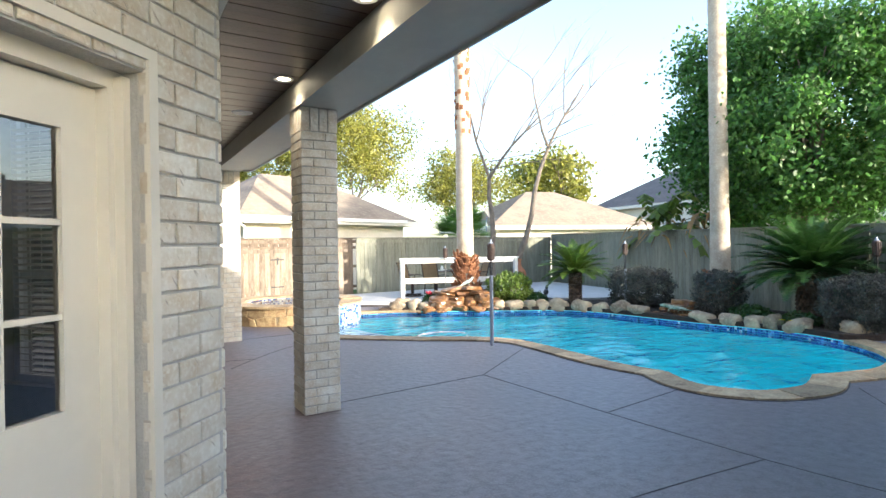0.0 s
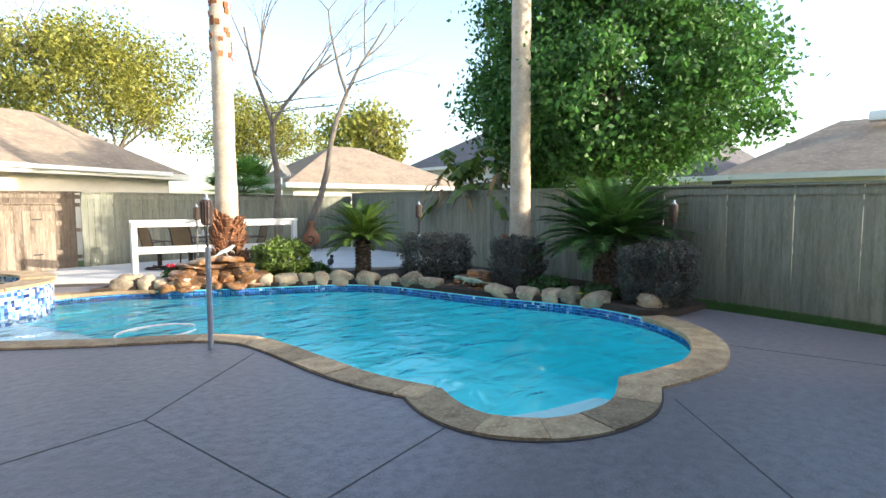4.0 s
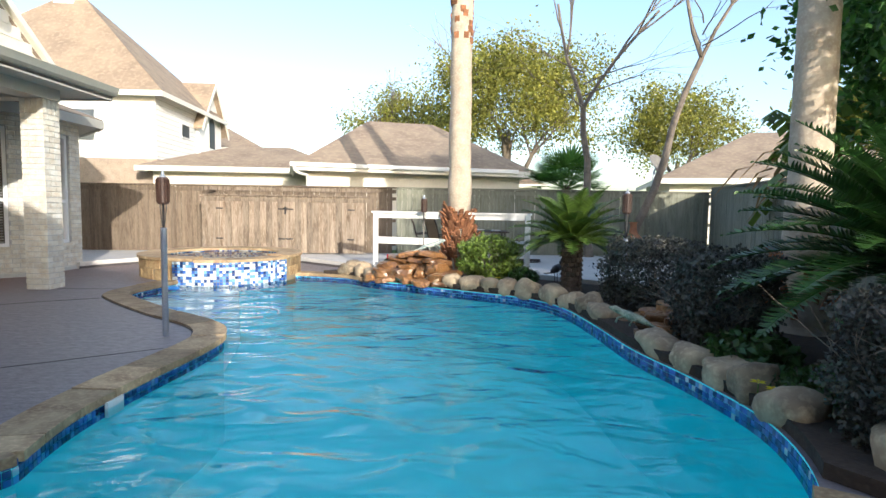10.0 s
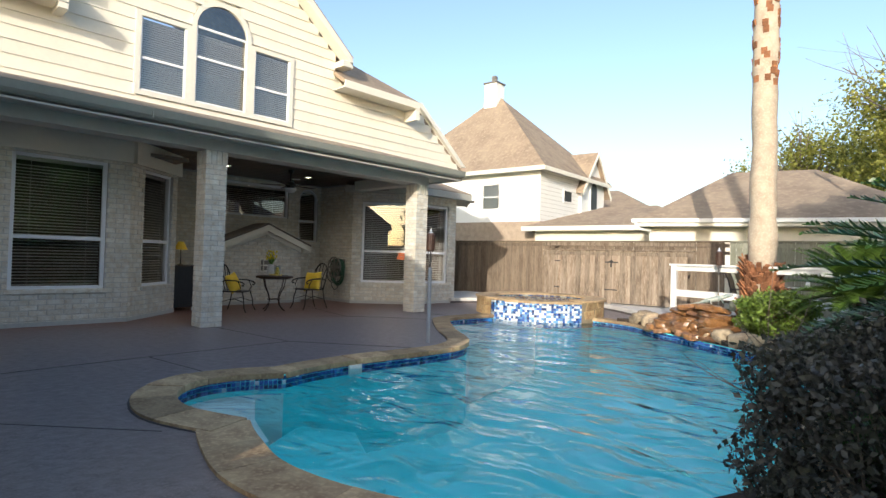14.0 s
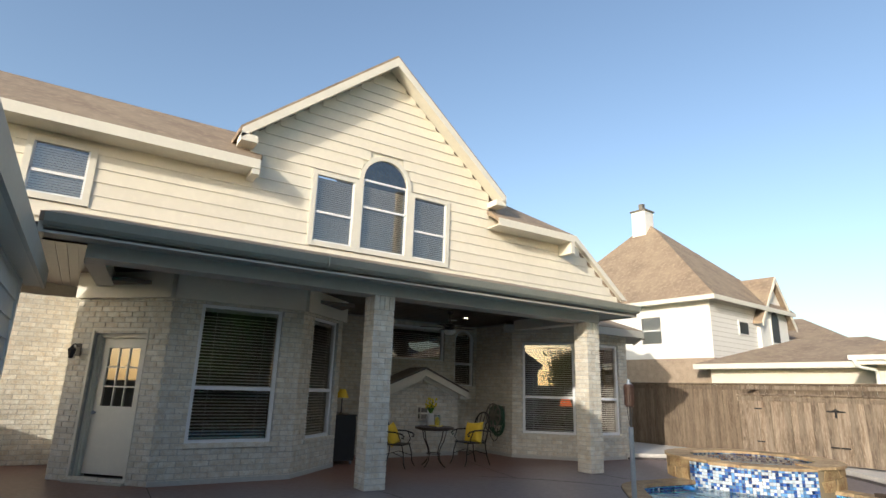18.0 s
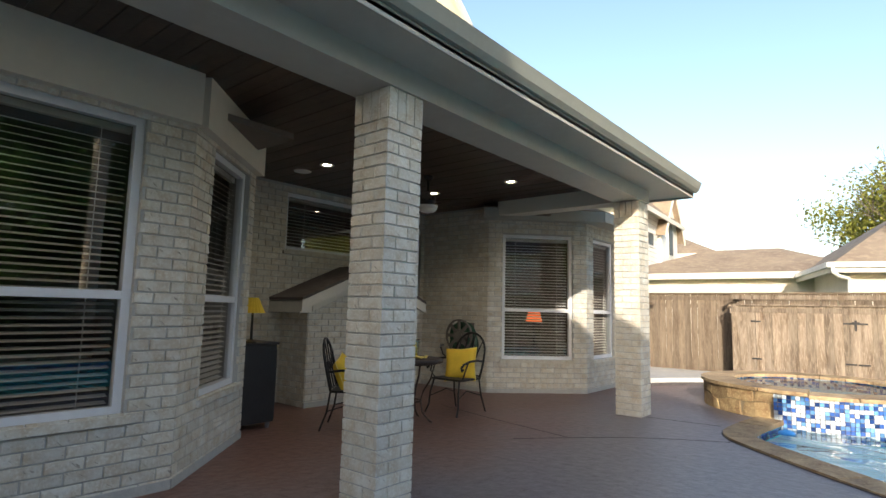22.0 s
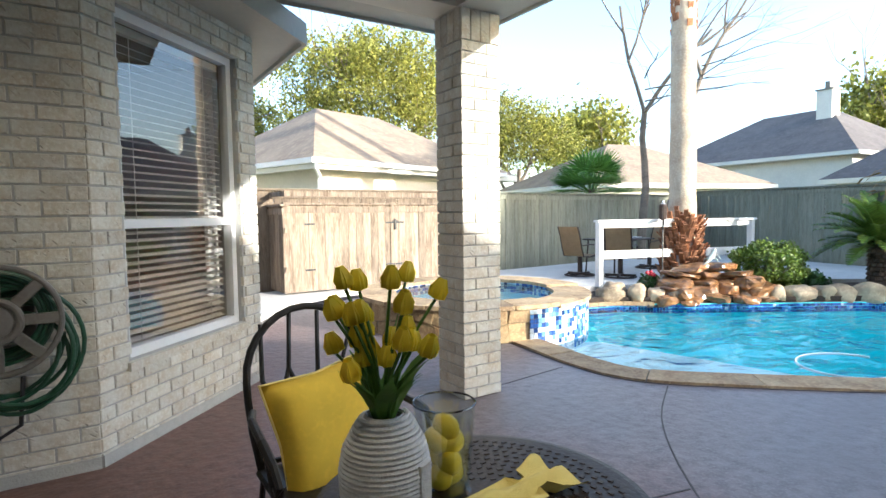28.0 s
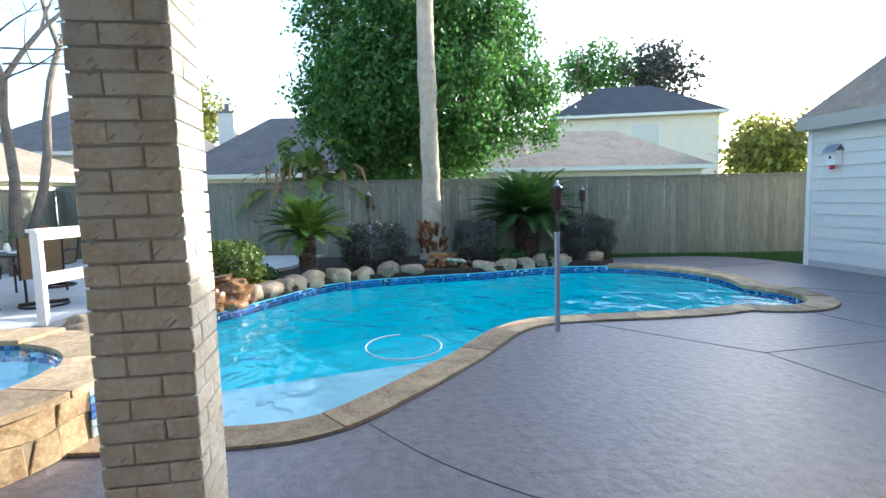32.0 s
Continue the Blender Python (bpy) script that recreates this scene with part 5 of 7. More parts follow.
house("neighbour_rear_house", along((-9.0, 32.0), (-2.4, 33.2)), 6.6, 6.0, 4.6, 1.5, M_WHITE, M_SHINGLE, "pale house with a tan roof further off")
part("side_gable", prism_yz([(4.1, -0.05), (7.0, -0.05), (7.0, 5.3), (5.55, 7.0), (4.1, 5.3)], 5.0, 9.75), M_WHITE, nw, "cream siding gable end")
for a, b in (((3.75, 4.95), (5.55, 7.2)), ((7.35, 4.95), (5.55, 7.2))):
    part("gable_roof", prism_yz([a, b, (b[0], b[1] - 0.14), (a[0], a[1] - 0.14)], 4.6, 10.0), M_SHINGLE, nw)
    part("gable_rake", prism_yz([(a[0], a[1] - 0.02), (b[0], b[1] - 0.02), (b[0], b[1] - 0.24), (a[0], a[1] - 0.24)], 10.004, 10.05), M_PAINT, nw)
gw = part("gable_window", prism_yz([(5.1, 4.0), (6.0, 4.0), (6.0, 5.2), (5.9, 5.5), (5.55, 5.68), (5.2, 5.5), (5.1, 5.2)], 9.755, 9.8), M_WHITE, nw, "white arched window frame")
part("pane", prism_yz([(5.18, 4.08), (5.92, 4.08), (5.92, 5.18), (5.82, 5.42), (5.55, 5.57), (5.28, 5.42), (5.18, 5.18)], 9.803, 9.81), M_BLACK, gw)
sw = part("side_window", boxes((9.605, 9.65, 2.3, 3.2, 4.2, 4.85)), M_WHITE, nw)
part("pane", boxes((9.653, 9.66, 2.37, 3.13, 4.27, 4.78)), M_BLACK, sw)
for k in range(12):
    part("siding_line", boxes((9.602, 9.61, 0.05, 4.05, 3.2 + 0.2 * k, 3.215 + 0.2 * k)), M_TRIM, nw)
brick_skirt(nw, 9.6, 6.9, 3.1)
house("neighbour_low_house", along((1.5, 33.0), (14.0, 35.0)), 12.5, 9.0, 2.9, 2.0, M_STUCCO, M_SHINGLE, "low pale house with a long tan roof beyond the garage")
house("tan_house", along((16.6, 22.0), (25.0, 19.9)), 9.0, 8.0, 2.6, 2.15, M_STUCCO, M_SHINGLE, "sunlit tan-roofed house behind the east fence", ridge=0.2)
house("dark_roof_house", along((31.0, 29.0), (30.0, 18.0)), 11.0, 10.0, 4.2, 3.0, M_STUCCO, M_SHINGLED, "dark-roofed two-storey house further behind", chimney=(7.8, 4.0, 8.0))
house("grey_roof_house", along((26.2, 17.2), (25.0, 7.2)), 10.0, 9.0, 2.7, 3.1, M_STUCCO, M_SHINGLED, "grey-roofed house behind the east fence", chimney=(1.2, 4.0, 6.0))
house("brown_roof_house", along((24.6, 6.5), (24.2, -7.5)), 14.0, 8.0, 2.7, 2.1, M_STUCCO, M_SHINGLE, "brown shingled house beyond the lawn", ridge=0.62)
house("pink_house", along((36.8, -5.0), (33.4, -15.2)), 10.7, 10.0, 6.7, 2.7, M_PINK, M_NAVY, "cream two-storey house with a near-black hip roof", windows=((5.0, 6.9, 4.5, 6.0),))
dish = thing("satellite_dish", pose(16.0, 22.0, -0.05, 0, 0, 30), "grey satellite dish on a mast behind the north fence", "satellite dish")
part("mast", tube(bmesh.new(), [(0, 0, 0), (0, 0, 2.9), (0.1, 0, 3.05)], 0.04, 8), M_STEEL, dish)
part("reflector", lathe(bmesh.new(), [(0.0, 0.0), (0.2, 0.03), (0.38, 0.1), (0.4, 0.12), (0.36, 0.11), (0.0, 0.02)], 24, Matrix.Translation((0.05, -0.05, 3.15)) @ Matrix.Rotation(radians(55), 4, "X"), cap=False), M_GREYP, dish, "grey dish")
part("feed_arm", tube(bmesh.new(), [(0.05, -0.02, 2.85), (0.05, -0.5, 3.0)], 0.02, 6), M_STEEL, dish)
ov = thing("roof_skylight", pose(27.4, 2.3, 4.55, 0, 0, 0), "white domed skylight on the brown roof", "skylight")
part("dome", bevelled(boxes((-0.35, 0.35, -0.5, 0.5, 0, 0.35)), 0.1, 2), M_WHITE, ov)

# ---- trees and plants ----


def leaf_mesh(name, pts, size, material, parent, seed, flat=0.0, long=1.6):
    """Many small two-triangle leaves at given points, one mesh."""
    rng = np.random.default_rng(seed)
    n = len(pts)
    c = np.asarray(pts, float)
    d = rng.normal(size=(n, 3))
    d[:, 2] *= 1 - flat
    d /= np.linalg.norm(d, axis=1)[:, None]
    u = np.cross(d, rng.normal(size=(n, 3)))
    u /= np.linalg.norm(u, axis=1)[:, None]
    v = np.cross(d, u)
    s = size * rng.uniform(0.6, 1.3, (n, 1))
    quad = np.stack([c - u * s * long / 2, c + v * s * 0.5 - u * s * 0.1, c + u * s * long / 2, c - v * s * 0.5 + u * s * 0.1 + d * s * 0.15], 1).reshape(-1, 3)
    me = bpy.data.meshes.new(name)
    me.from_pydata(quad.tolist(), [], [(4 * i, 4 * i + 1, 4 * i + 2, 4 * i + 3) for i in range(n)])
    me.materials.append(material)
    ob = new(name, me)
    ob.parent = parent
    return ob


def crown_points(center, radii, clumps, per, spread, seed, hollow=0.55, low=-0.75):
    rng = np.random.default_rng(seed)
    out = []
    while len(out) < clumps:
        p = rng.normal(size=3)
        p /= np.linalg.norm(p)
        if p[2] < low:
            continue
        r = rng.uniform(hollow, 1.0) * (1 + 0.18 * math.sin(3 * p[0] + seed) * math.cos(4 * p[1] - seed) + 0.12 * math.sin(7 * p[2] + 2 * seed))
        k = np.array(center) + p * r * np.array(radii)
        out.append(k + rng.normal(size=(per, 3)) * spread * rng.uniform(0.6, 1.4))
    return np.concatenate(out)


def branch(bm, p, d, length, r, depth, rnd, droop=0.0, kids=(2, 3), spread=0.55, seg=6):
    pts, rad = [p.copy()], [r]
    n = 4 if depth else 3
    for i in range(n):
        d = (d + Vector((rnd.uniform(-1, 1), rnd.uniform(-1, 1), rnd.uniform(-0.6, 0.8) - droop)) * 0.14).normalized()
        p = p + d * (length / n)
        pts.append(p.copy())
        rad.append(r * (1 - 0.5 * (i + 1) / n))
    tube(bm, pts, r, seg if depth > 1 else 4, taper=rad)
    if depth <= 0:
        return
    for k in range(rnd.randint(*kids)):
        nd = (d + Vector((rnd.uniform(-1, 1), rnd.uniform(-1, 1), rnd.uniform(-0.5, 0.7))) * spread * 1.3).normalized()
        j = rnd.randint(2, n)
        branch(bm, pts[j], nd, length * rnd.uniform(0.55, 0.8), rad[j] * 0.7, depth - 1, rnd, droop, kids, spread, seg)


def leafy_tree(name, x, y, z0, trunk_h, center, radii, clumps, per, size, spread, material, label, seed, r=0.22, hollow=0.5, low=-0.75):
    t = thing(name, pose(x, y, z0), label, "tree")
    bm, rnd = bmesh.new(), random.Random(seed)
    branch(bm, Vector((0, 0, 0)), Vector((0, 0, 1)), trunk_h, r, 3, rnd, kids=(3, 4), spread=0.6)
    part("trunk", bm, M_TRUNK, t)
    pts = crown_points(center, radii, clumps, per, spread, seed, hollow, low)
    leaf_mesh("crown", pts, size, material, t, seed)["kind"] = "stuff"
    return t


leafy_tree("broadleaf_tree", 15.6, 7.42, -0.05, 3.6, (0, 0, 4.6), (2.8, 3.55, 3.25), 1000, 92, 0.085, 0.23, M_LEAF, "large dense round evergreen tree behind the east fence", 11, 0.3, 0.6, -0.9)
leafy_tree("oak_tree", 12.0, 32.0, 0, 5.0, (0, 0, 7.4), (5.0, 4.5, 3.4), 760, 46, 0.105, 0.34, M_LEAFY, "yellow-green live oak behind the garage roofs", 12, 0.35, 0.45)
leafy_tree("oak_tree", 6.0, 40.0, 0, 5.0, (0, 0, 6.6), (4.5, 4.5, 3.0), 420, 40, 0.12, 0.38, M_LEAFY, "pale yellow-green tree far behind the roofs", 13, 0.3, 0.4)
leafy_tree("oak_tree", 20.5, 31.0, 0, 4.0, (0, 0, 5.6), (3.2, 3.4, 2.4), 380, 40, 0.10, 0.32, M_LEAFY, "golden-leaved tree behind the north-east corner", 14, 0.25, 0.4)
# Far trees in M_LEAFY: its paleness paints haze and glare into the leaves.
leafy_tree("far_tree", 38.0, 42.0, 0, 6.0, (0, 0, 8.0), (4.5, 4.5, 3.2), 160, 30, 0.3, 0.6, M_LEAFY, "tall green tree far beyond the houses", 15, 0.3, 0.4)
leafy_tree("far_tree", 52.0, 24.0, 0, 7.0, (0, 0, 9.0), (4.0, 4.0, 3.4), 120, 30, 0.3, 0.6, M_LEAFY, "thin pine far beyond the houses", 16, 0.3, 0.4)
leafy_tree("far_tree", 51.0, -21.0, 0, 9.0, (0, 0, 12.6), (3.6, 3.6, 3.0), 120, 30, 0.28, 0.5, M_LEAFD, "dark pine tree behind the cream two-storey house", 19, 0.3, 0.4)
leafy_tree("far_tree", 54.0, -15.6, 0, 9.0, (0, 0, 13.4), (3.8, 3.8, 2.6), 110, 30, 0.28, 0.5, M_LEAF, "pine tree behind the pink house", 17, 0.3, 0.4)
leafy_tree("far_tree", 25.6, -12.4, 0, 3.0, (0, 0, 3.3), (2.0, 2.3, 1.9), 160, 30, 0.2, 0.4, M_LEAFY, "loose yellow-green tree beside the pink house", 18, 0.2, 0.4)


def palm_trunk(name, x, y, h, r0, r1, lean, label, seed, boot):
    t = thing(name, pose(x, y, 0.05), label, "palm tree")
    rnd = random.Random(seed)
    bm = bmesh.new()
    prof, z = [], 0.0
    while z < h:
        k = z / h
        r = r0 + (r1 - r0) * k ** 0.6 + 0.10 * math.exp(-z * 2.2)
        prof += [(r * (1 + rnd.uniform(-0.02, 0.02)), z), (r * 1.012, z + 0.05)]
        z += rnd.uniform(0.09, 0.15)
    lathe(bm, prof, 22)
    for v in bm.verts:
        q = 0.03 * noise.noise(v.co * 2.3 + Vector((seed, 0, 0)))
        v.co += Vector((lean[0] * v.co.z + q, lean[1] * v.co.z + q, 0))
    smooth(part("trunk", bm, M_BARK, t))
    bm = bmesh.new()
    for i in range(boot[0]):
        a, z = rnd.uniform(0, 2 * math.pi), rnd.uniform(boot[1], boot[2])
        r = r0 + 0.08 + 0.10 * math.exp(-z * 2.2)
        m = Matrix.Translation((lean[0] * z, lean[1] * z, z)) @ Matrix.Rotation(a, 4, "Z") @ Matrix.Translation((r - 0.07, 0, 0)) @ Matrix.Rotation(radians(rnd.uniform(12, 45)), 4, "Y")
        box(bm, -0.012, 0.012, -0.035, 0.035, -0.05, rnd.uniform(0.1, 0.26), m)
    part("husk", bm, M_BARKRED, t, "ragged reddish brown leaf bases")
    return t


palm_one = palm_trunk("palm_tree", 8.66, 12.75, 10.5, 0.25, 0.19, (-0.004, 0.006), "tall pale palm trunk with a ragged brown base", 21, (340, 0.15, 1.25))
top = palm_trunk("palm_tree", 12.33, 7.6, 10.5, 0.22, 0.18, (0.004, 0.006), "tall pale palm trunk rising by the fence", 22, (60, 0.2, 0.8))
bm, rnd = bmesh.new(), random.Random(4)
for i in range(90):
    a, z = rnd.uniform(0, 2 * math.pi), rnd.uniform(4.6, 7.4)
    box(bm, -0.01, 0.02, -0.05, 0.05, -0.06, 0.06, Matrix.Translation((-0.004 * z, 0.006 * z, z)) @ Matrix.Rotation(a, 4, "Z") @ Matrix.Translation((0.205, 0, 0)) @ Matrix.Rotation(radians(8), 4, "Y"))
part("bark_patch", bm, M_BARKRED, palm_one, "peeling red-brown bark")["kind"] = "stuff"

for nm, x, y, h, dd, sd, lbl in (("bare_tree", 12.2, 16.3, 3.95, (-0.07, -0.07, 1.0), 33, "bare grey winter tree with a forked trunk"), ("bare_tree", 13.4, 16.7, 5.6, (0.30, -0.05, 1.0), 35, "slender bare leaning tree")):
    t = thing(nm, pose(x, y, 0.1), lbl, "tree")
    bm, rnd = bmesh.new(), random.Random(sd)
    d = Vector(dd).normalized()
    pts = [Vector((0, 0, 0)) + d * (h * k / 6) + Vector((0.06 * math.sin(k * 1.7 + sd), 0.06 * math.cos(k * 1.3), 0)) for k in range(7)]
    rad = [0.125 - 0.009 * k for k in range(7)]
    tube(bm, pts, 0.15, 10, taper=rad)
    for k, nd in enumerate((Vector((-0.35, 0.1, 1)), Vector((0.42, -0.2, 1)))):
        branch(bm, pts[-1], nd.normalized(), 2.8, 0.06, 3, rnd, 0.0, (2, 3), 0.5)
    for k in range(4):
        branch(bm, pts[-1] + Vector((0, 0, 0.3 * k)), Vector((rnd.uniform(-1, 1), -0.9, 0.12)).normalized(), 1.9, 0.022, 2, rnd, 0.15, (2, 3), 0.5)
    part("trunk", bm, M_TRUNK, t)


def frond(bm, m, length, width, arch, pairs, rnd, leaf_w=0.012):
    """A feather frond: arched midrib with narrow leaflets in a V."""
    mid = []
    for i in range(9):
        k = i / 8
        mid.append(Vector((length * k * math.cos(arch * k), 0, length * k * math.sin(arch * 0.9) * (1 - k * 0.9) - 0.18 * length * k * k)))
    tube(bm, [m @ p for p in mid], 0.007, 4, taper=[0.011 - 0.001 * i for i in range(9)])
    for i in range(1, pairs + 1):
        k = i / pairs
        q = k * 8
        j = min(int(q), 7)
        p = mid[j].lerp(mid[j + 1], q - j)
        d = (mid[j + 1] - mid[j]).normalized()
        w = width * (math.sin(math.pi * min(1, 0.12 + 0.88 * k)) ** 0.6)
        for sgn in (-1, 1):
            tip = p + d * (0.55 * w) + Vector((0, sgn * w, 0.28 * w + rnd.uniform(-0.02, 0.02)))
            a, b = p - d * leaf_w, p + d * leaf_w
            c = p.lerp(tip, 0.6) + d * leaf_w * 0.9
            vs = [bm.verts.new(m @ v) for v in (a, b, c, tip)]
            bm.faces.new(vs)


def sago(name, x, y, z0, h, r, n, length, material, label, seed, wide=0.17):
    t = thing(name, pose(x, y, z0), label, "sago palm")
    rnd = random.Random(seed)
    bm = bmesh.new()
    lathe(bm, [(r * 1.15, -0.05), (r * 1.05, 0.1), (r * 0.92, h * 0.5), (r, h * 0.8), (r * 0.7, h)], 16)
    z = 0.02
    while z < h:
        for i in range(13):
            a = 2 * math.pi * (i + (z * 31) % 1) / 13
            box(bm, -0.02, 0.035, -0.03, 0.03, -0.015, 0.045, Matrix.Translation((0, 0, z)) @ Matrix.Rotation(a, 4, "Z") @ Matrix.Translation((r * 0.95, 0, 0)) @ Matrix.Rotation(radians(-25), 4, "Y"))
        z += 0.075
    part("trunk", bm, M_SAGOBARK, t)
    bm = bmesh.new()
    for i in range(n):
        a = i * 2.399963
        k = (i + 0.5) / n
        el = radians(72 - 84 * k + rnd.uniform(-6, 6))
        m = Matrix.Translation((0, 0, h - 0.02)) @ Matrix.Rotation(a, 4, "Z") @ Matrix.Translation((r * 0.35, 0, 0)) @ Matrix.Rotation(-el, 4, "Y")
        frond(bm, m, length * rnd.uniform(0.85, 1.08), wide, radians(18), int(28 + 18 * length), rnd, 0.0135)
    part("crown", bm, material, t)["kind"] = "stuff"
    return t


sago("sago_palm", 10.41, 10.32, 0.1, 0.8, 0.15, 54, 0.98, M_SAGOL, "small sago palm with bright green arching fronds", 41)
sago("sago_palm", 11.88, 5.46, 0.05, 0.95, 0.25, 96, 1.38, M_SAGO, "large dark green sago palm with a thick brown trunk", 42, 0.2)


def shrub(name, x, y, z0, rx, ry, h, n, size, material, label, seed, boxy=0.0):
    t = thing(name, pose(x, y, z0), label, "shrub")
    rng = np.random.default_rng(seed)
    bm, rnd = bmesh.new(), random.Random(seed)
    for i in range(9):
        branch(bm, Vector((rnd.uniform(-0.1, 0.1), rnd.uniform(-0.1, 0.1), 0)), Vector((rnd.uniform(-0.7, 0.7), rnd.uniform(-0.7, 0.7), 1)).normalized(), h * 0.6, 0.014, 2, rnd, 0, (2, 3), 0.6)
    part("branch_work", bm, M_TRUNK, t)
    p = rng.normal(size=(n, 3))
    p /= np.linalg.norm(p, axis=1)[:, None]
    e = 1 - 0.5 * boxy
    p = np.sign(p) * np.abs(p) ** e
    p /= np.maximum(1.0, np.abs(p).max(1))[:, None] ** 0.2
    r = rng.uniform(0.55, 1.0, n) ** 0.5
    lump = 1 + 0.13 * np.sin(p[:, 0] * 5 + seed) * np.cos(p[:, 1] * 6) + 0.08 * np.sin(p[:, 2] * 9 + seed)
    pts = p * (r * lump)[:, None] * (rx, ry, h / 2) + (0, 0, h / 2)
    pts = pts[pts[:, 2] > 0.02] + rng.normal(size=(int((pts[:, 2] > 0.02).sum()), 3)) * 0.02
    leaf_mesh("foliage", pts, size, material, t, seed)["kind"] = "stuff"
    return t


shrub("clipped_shrub", 11.24, 8.99, 0.05, 0.72, 0.72, 0.98, 14000, 0.028, M_LEAFD, "dark purplish clipped shrub with small leaves", 51, 0.4)
shrub("clipped_shrub", 11.1, 6.85, 0.05, 0.48, 0.48, 1.0, 11000, 0.028, M_LEAFD, "dark purplish clipped shrub at the palm's foot", 52, 0.4)
shrub("clipped_shrub", 11.12, 4.33, 0.0, 0.54, 0.56, 1.08, 26000, 0.022, M_LEAFD, "dark purplish clipped shrub beside the lawn", 53, 0.5)
shrub("boxwood", 9.2, 11.48, 0.08, 0.55, 0.52, 0.82, 8000, 0.04, M_LEAFB, "bright green rounded boxwood behind the rock edge", 54, 0.5)
shrub("low_fern", 11.0, 6.15, 0.05, 0.35, 0.4, 0.3, 900, 0.06, M_SAGO, "low dark green groundcover", 55)
shrub("low_fern", 9.75, 11.05, 0.08, 0.25, 0.25, 0.28, 500, 0.06, M_SAGO, "low dark green groundcover", 56)
shrub("low_fern", 11.0, 5.25, 0.05, 0.3, 0.35, 0.25, 700, 0.05, M_SAGO, "low dark green groundcover", 57)
shrub("flowering_plant", 7.35, 12.45, 0.08, 0.2, 0.2, 0.3, 500, 0.05, M_SAGO, "small leafy plant beside the rock fountain", 58)
M_REDF = mat("red_petal", (0.55, 0.01, 0.03), 0.5, vary=0.2, scale=20)
fl = thing("red_flower", pose(7.3, 12.4, 0.36), "cluster of red flowers above the small plant", "flower")
for i in range(7):
    bm = bmesh.new()
    rnd = random.Random(i)
    bmesh.ops.create_icosphere(bm, subdivisions=1, radius=0.035, matrix=Matrix.Translation((rnd.uniform(-0.08, 0.08), rnd.uniform(-0.08, 0.08), rnd.uniform(0, 0.08))))
    part("bloom", bm, M_REDF, fl)


def fan_palm(name, x, y, z0, n, rad, label, seed):
    t = thing(name, pose(x, y, z0), label, "fan palm")
    bm, rnd = bmesh.new(), random.Random(seed)
    part("trunk", lathe(bmesh.new(), [(0.16, -2.0), (0.14, -0.6), (0.12, 0.1)], 10), M_SAGOBARK, t)
    for i in range(n):
        m = Matrix.Rotation(i * 2.4, 4, "Z") @ Matrix.Rotation(-radians(rnd.uniform(-5, 75)), 4, "Y")
        tube(bm, [m @ Vector((0, 0, 0)), m @ Vector((rad * 0.9, 0, 0))], 0.012, 4)
        for k in range(17):
            a = radians(-100 + 200 * k / 16)
            c = Vector((rad * 0.9, 0, 0))
            tip = c + Vector((math.cos(a), math.sin(a), -0.12)) * rad * 0.8
            sd = Vector((-math.sin(a), math.cos(a), 0)) * 0.03
            midp = c.lerp(tip, 0.5)
            bm.faces.new([bm.verts.new(m @ v) for v in (c, midp + sd, tip, midp - sd)])
    part("crown", bm, M_FANLEAF, t)["kind"] = "stuff"
    return t


fan_palm("fan_palm", 11.9, 17.85, 2.0, 44, 0.85, "green fan palm rising behind the north fence", 61)
ban = thing("banana_plant", pose(14.7, 10.6, 0), "ragged banana plant behind the east fence", "banana plant")
bm, rnd = bmesh.new(), random.Random(62)
for s in range(4):
    ox, oy = rnd.uniform(-0.5, 0.5), rnd.uniform(-0.7, 0.7)
    tube(bm, [(ox, oy, 0), (ox * 1.1, oy * 1.1, 2.6)], 0.1, 8, taper=[0.12, 0.07])
part("stalk", bm, M_BARK, ban)
bm = bmesh.new()
for s in range(17):
    a, el, L = rnd.uniform(0, 6.28), radians(rnd.uniform(15, 75)), rnd.uniform(1.3, 2.0)
    m = Matrix.Translation((rnd.uniform(-0.5, 0.5), rnd.uniform(-0.6, 0.6), rnd.uniform(1.9, 2.7))) @ Matrix.Rotation(a, 4, "Z")
    mid = [Vector((L * k / 8 * math.cos(el), 0, L * math.sin(el) * k / 8 - 0.75 * L * (k / 8) ** 2.2)) for k in range(9)]
    for k in range(8):
        for sgn in (-1, 1):
            w = 0.26 * math.sin(math.pi * (k + 1.0) / 9.5)
            p, q = mid[k], mid[k].lerp(mid[k + 1], 0.86)
            dr = Vector((0, sgn * w, -w * 0.5 + rnd.uniform(-0.06, 0.03)))
            bm.faces.new([bm.verts.new(m @ v) for v in (p, q, q + dr, p + dr * 0.95)])
part("foliage", bm, M_LEAFB, ban)["kind"] = "stuff"
bm = bmesh.new()
for s in range(60):
    a, L = rnd.uniform(0, 6.28), rnd.uniform(0.5, 1.1)
    m = Matrix.Translation((rnd.uniform(-0.8, 0.8), rnd.uniform(-1.6, 1.2), rnd.uniform(1.8, 2.5))) @ Matrix.Rotation(a, 4, "Z")
    w = rnd.uniform(0.02, 0.06)
    bm.faces.new([bm.verts.new(m @ Vector(p)) for p in ((0, -w, 0), (L * 0.5, -w, -0.1 * L), (L, 0, -0.7 * L), (L * 0.5, w, -0.12 * L), (0, w, 0.02))])
part("dry_foliage", bm, leafy("dry_frond", (0.36, 0.22, 0.09), 0.4, 0.7, 0.2), ban, "dry brown hanging leaves")["kind"] = "stuff"

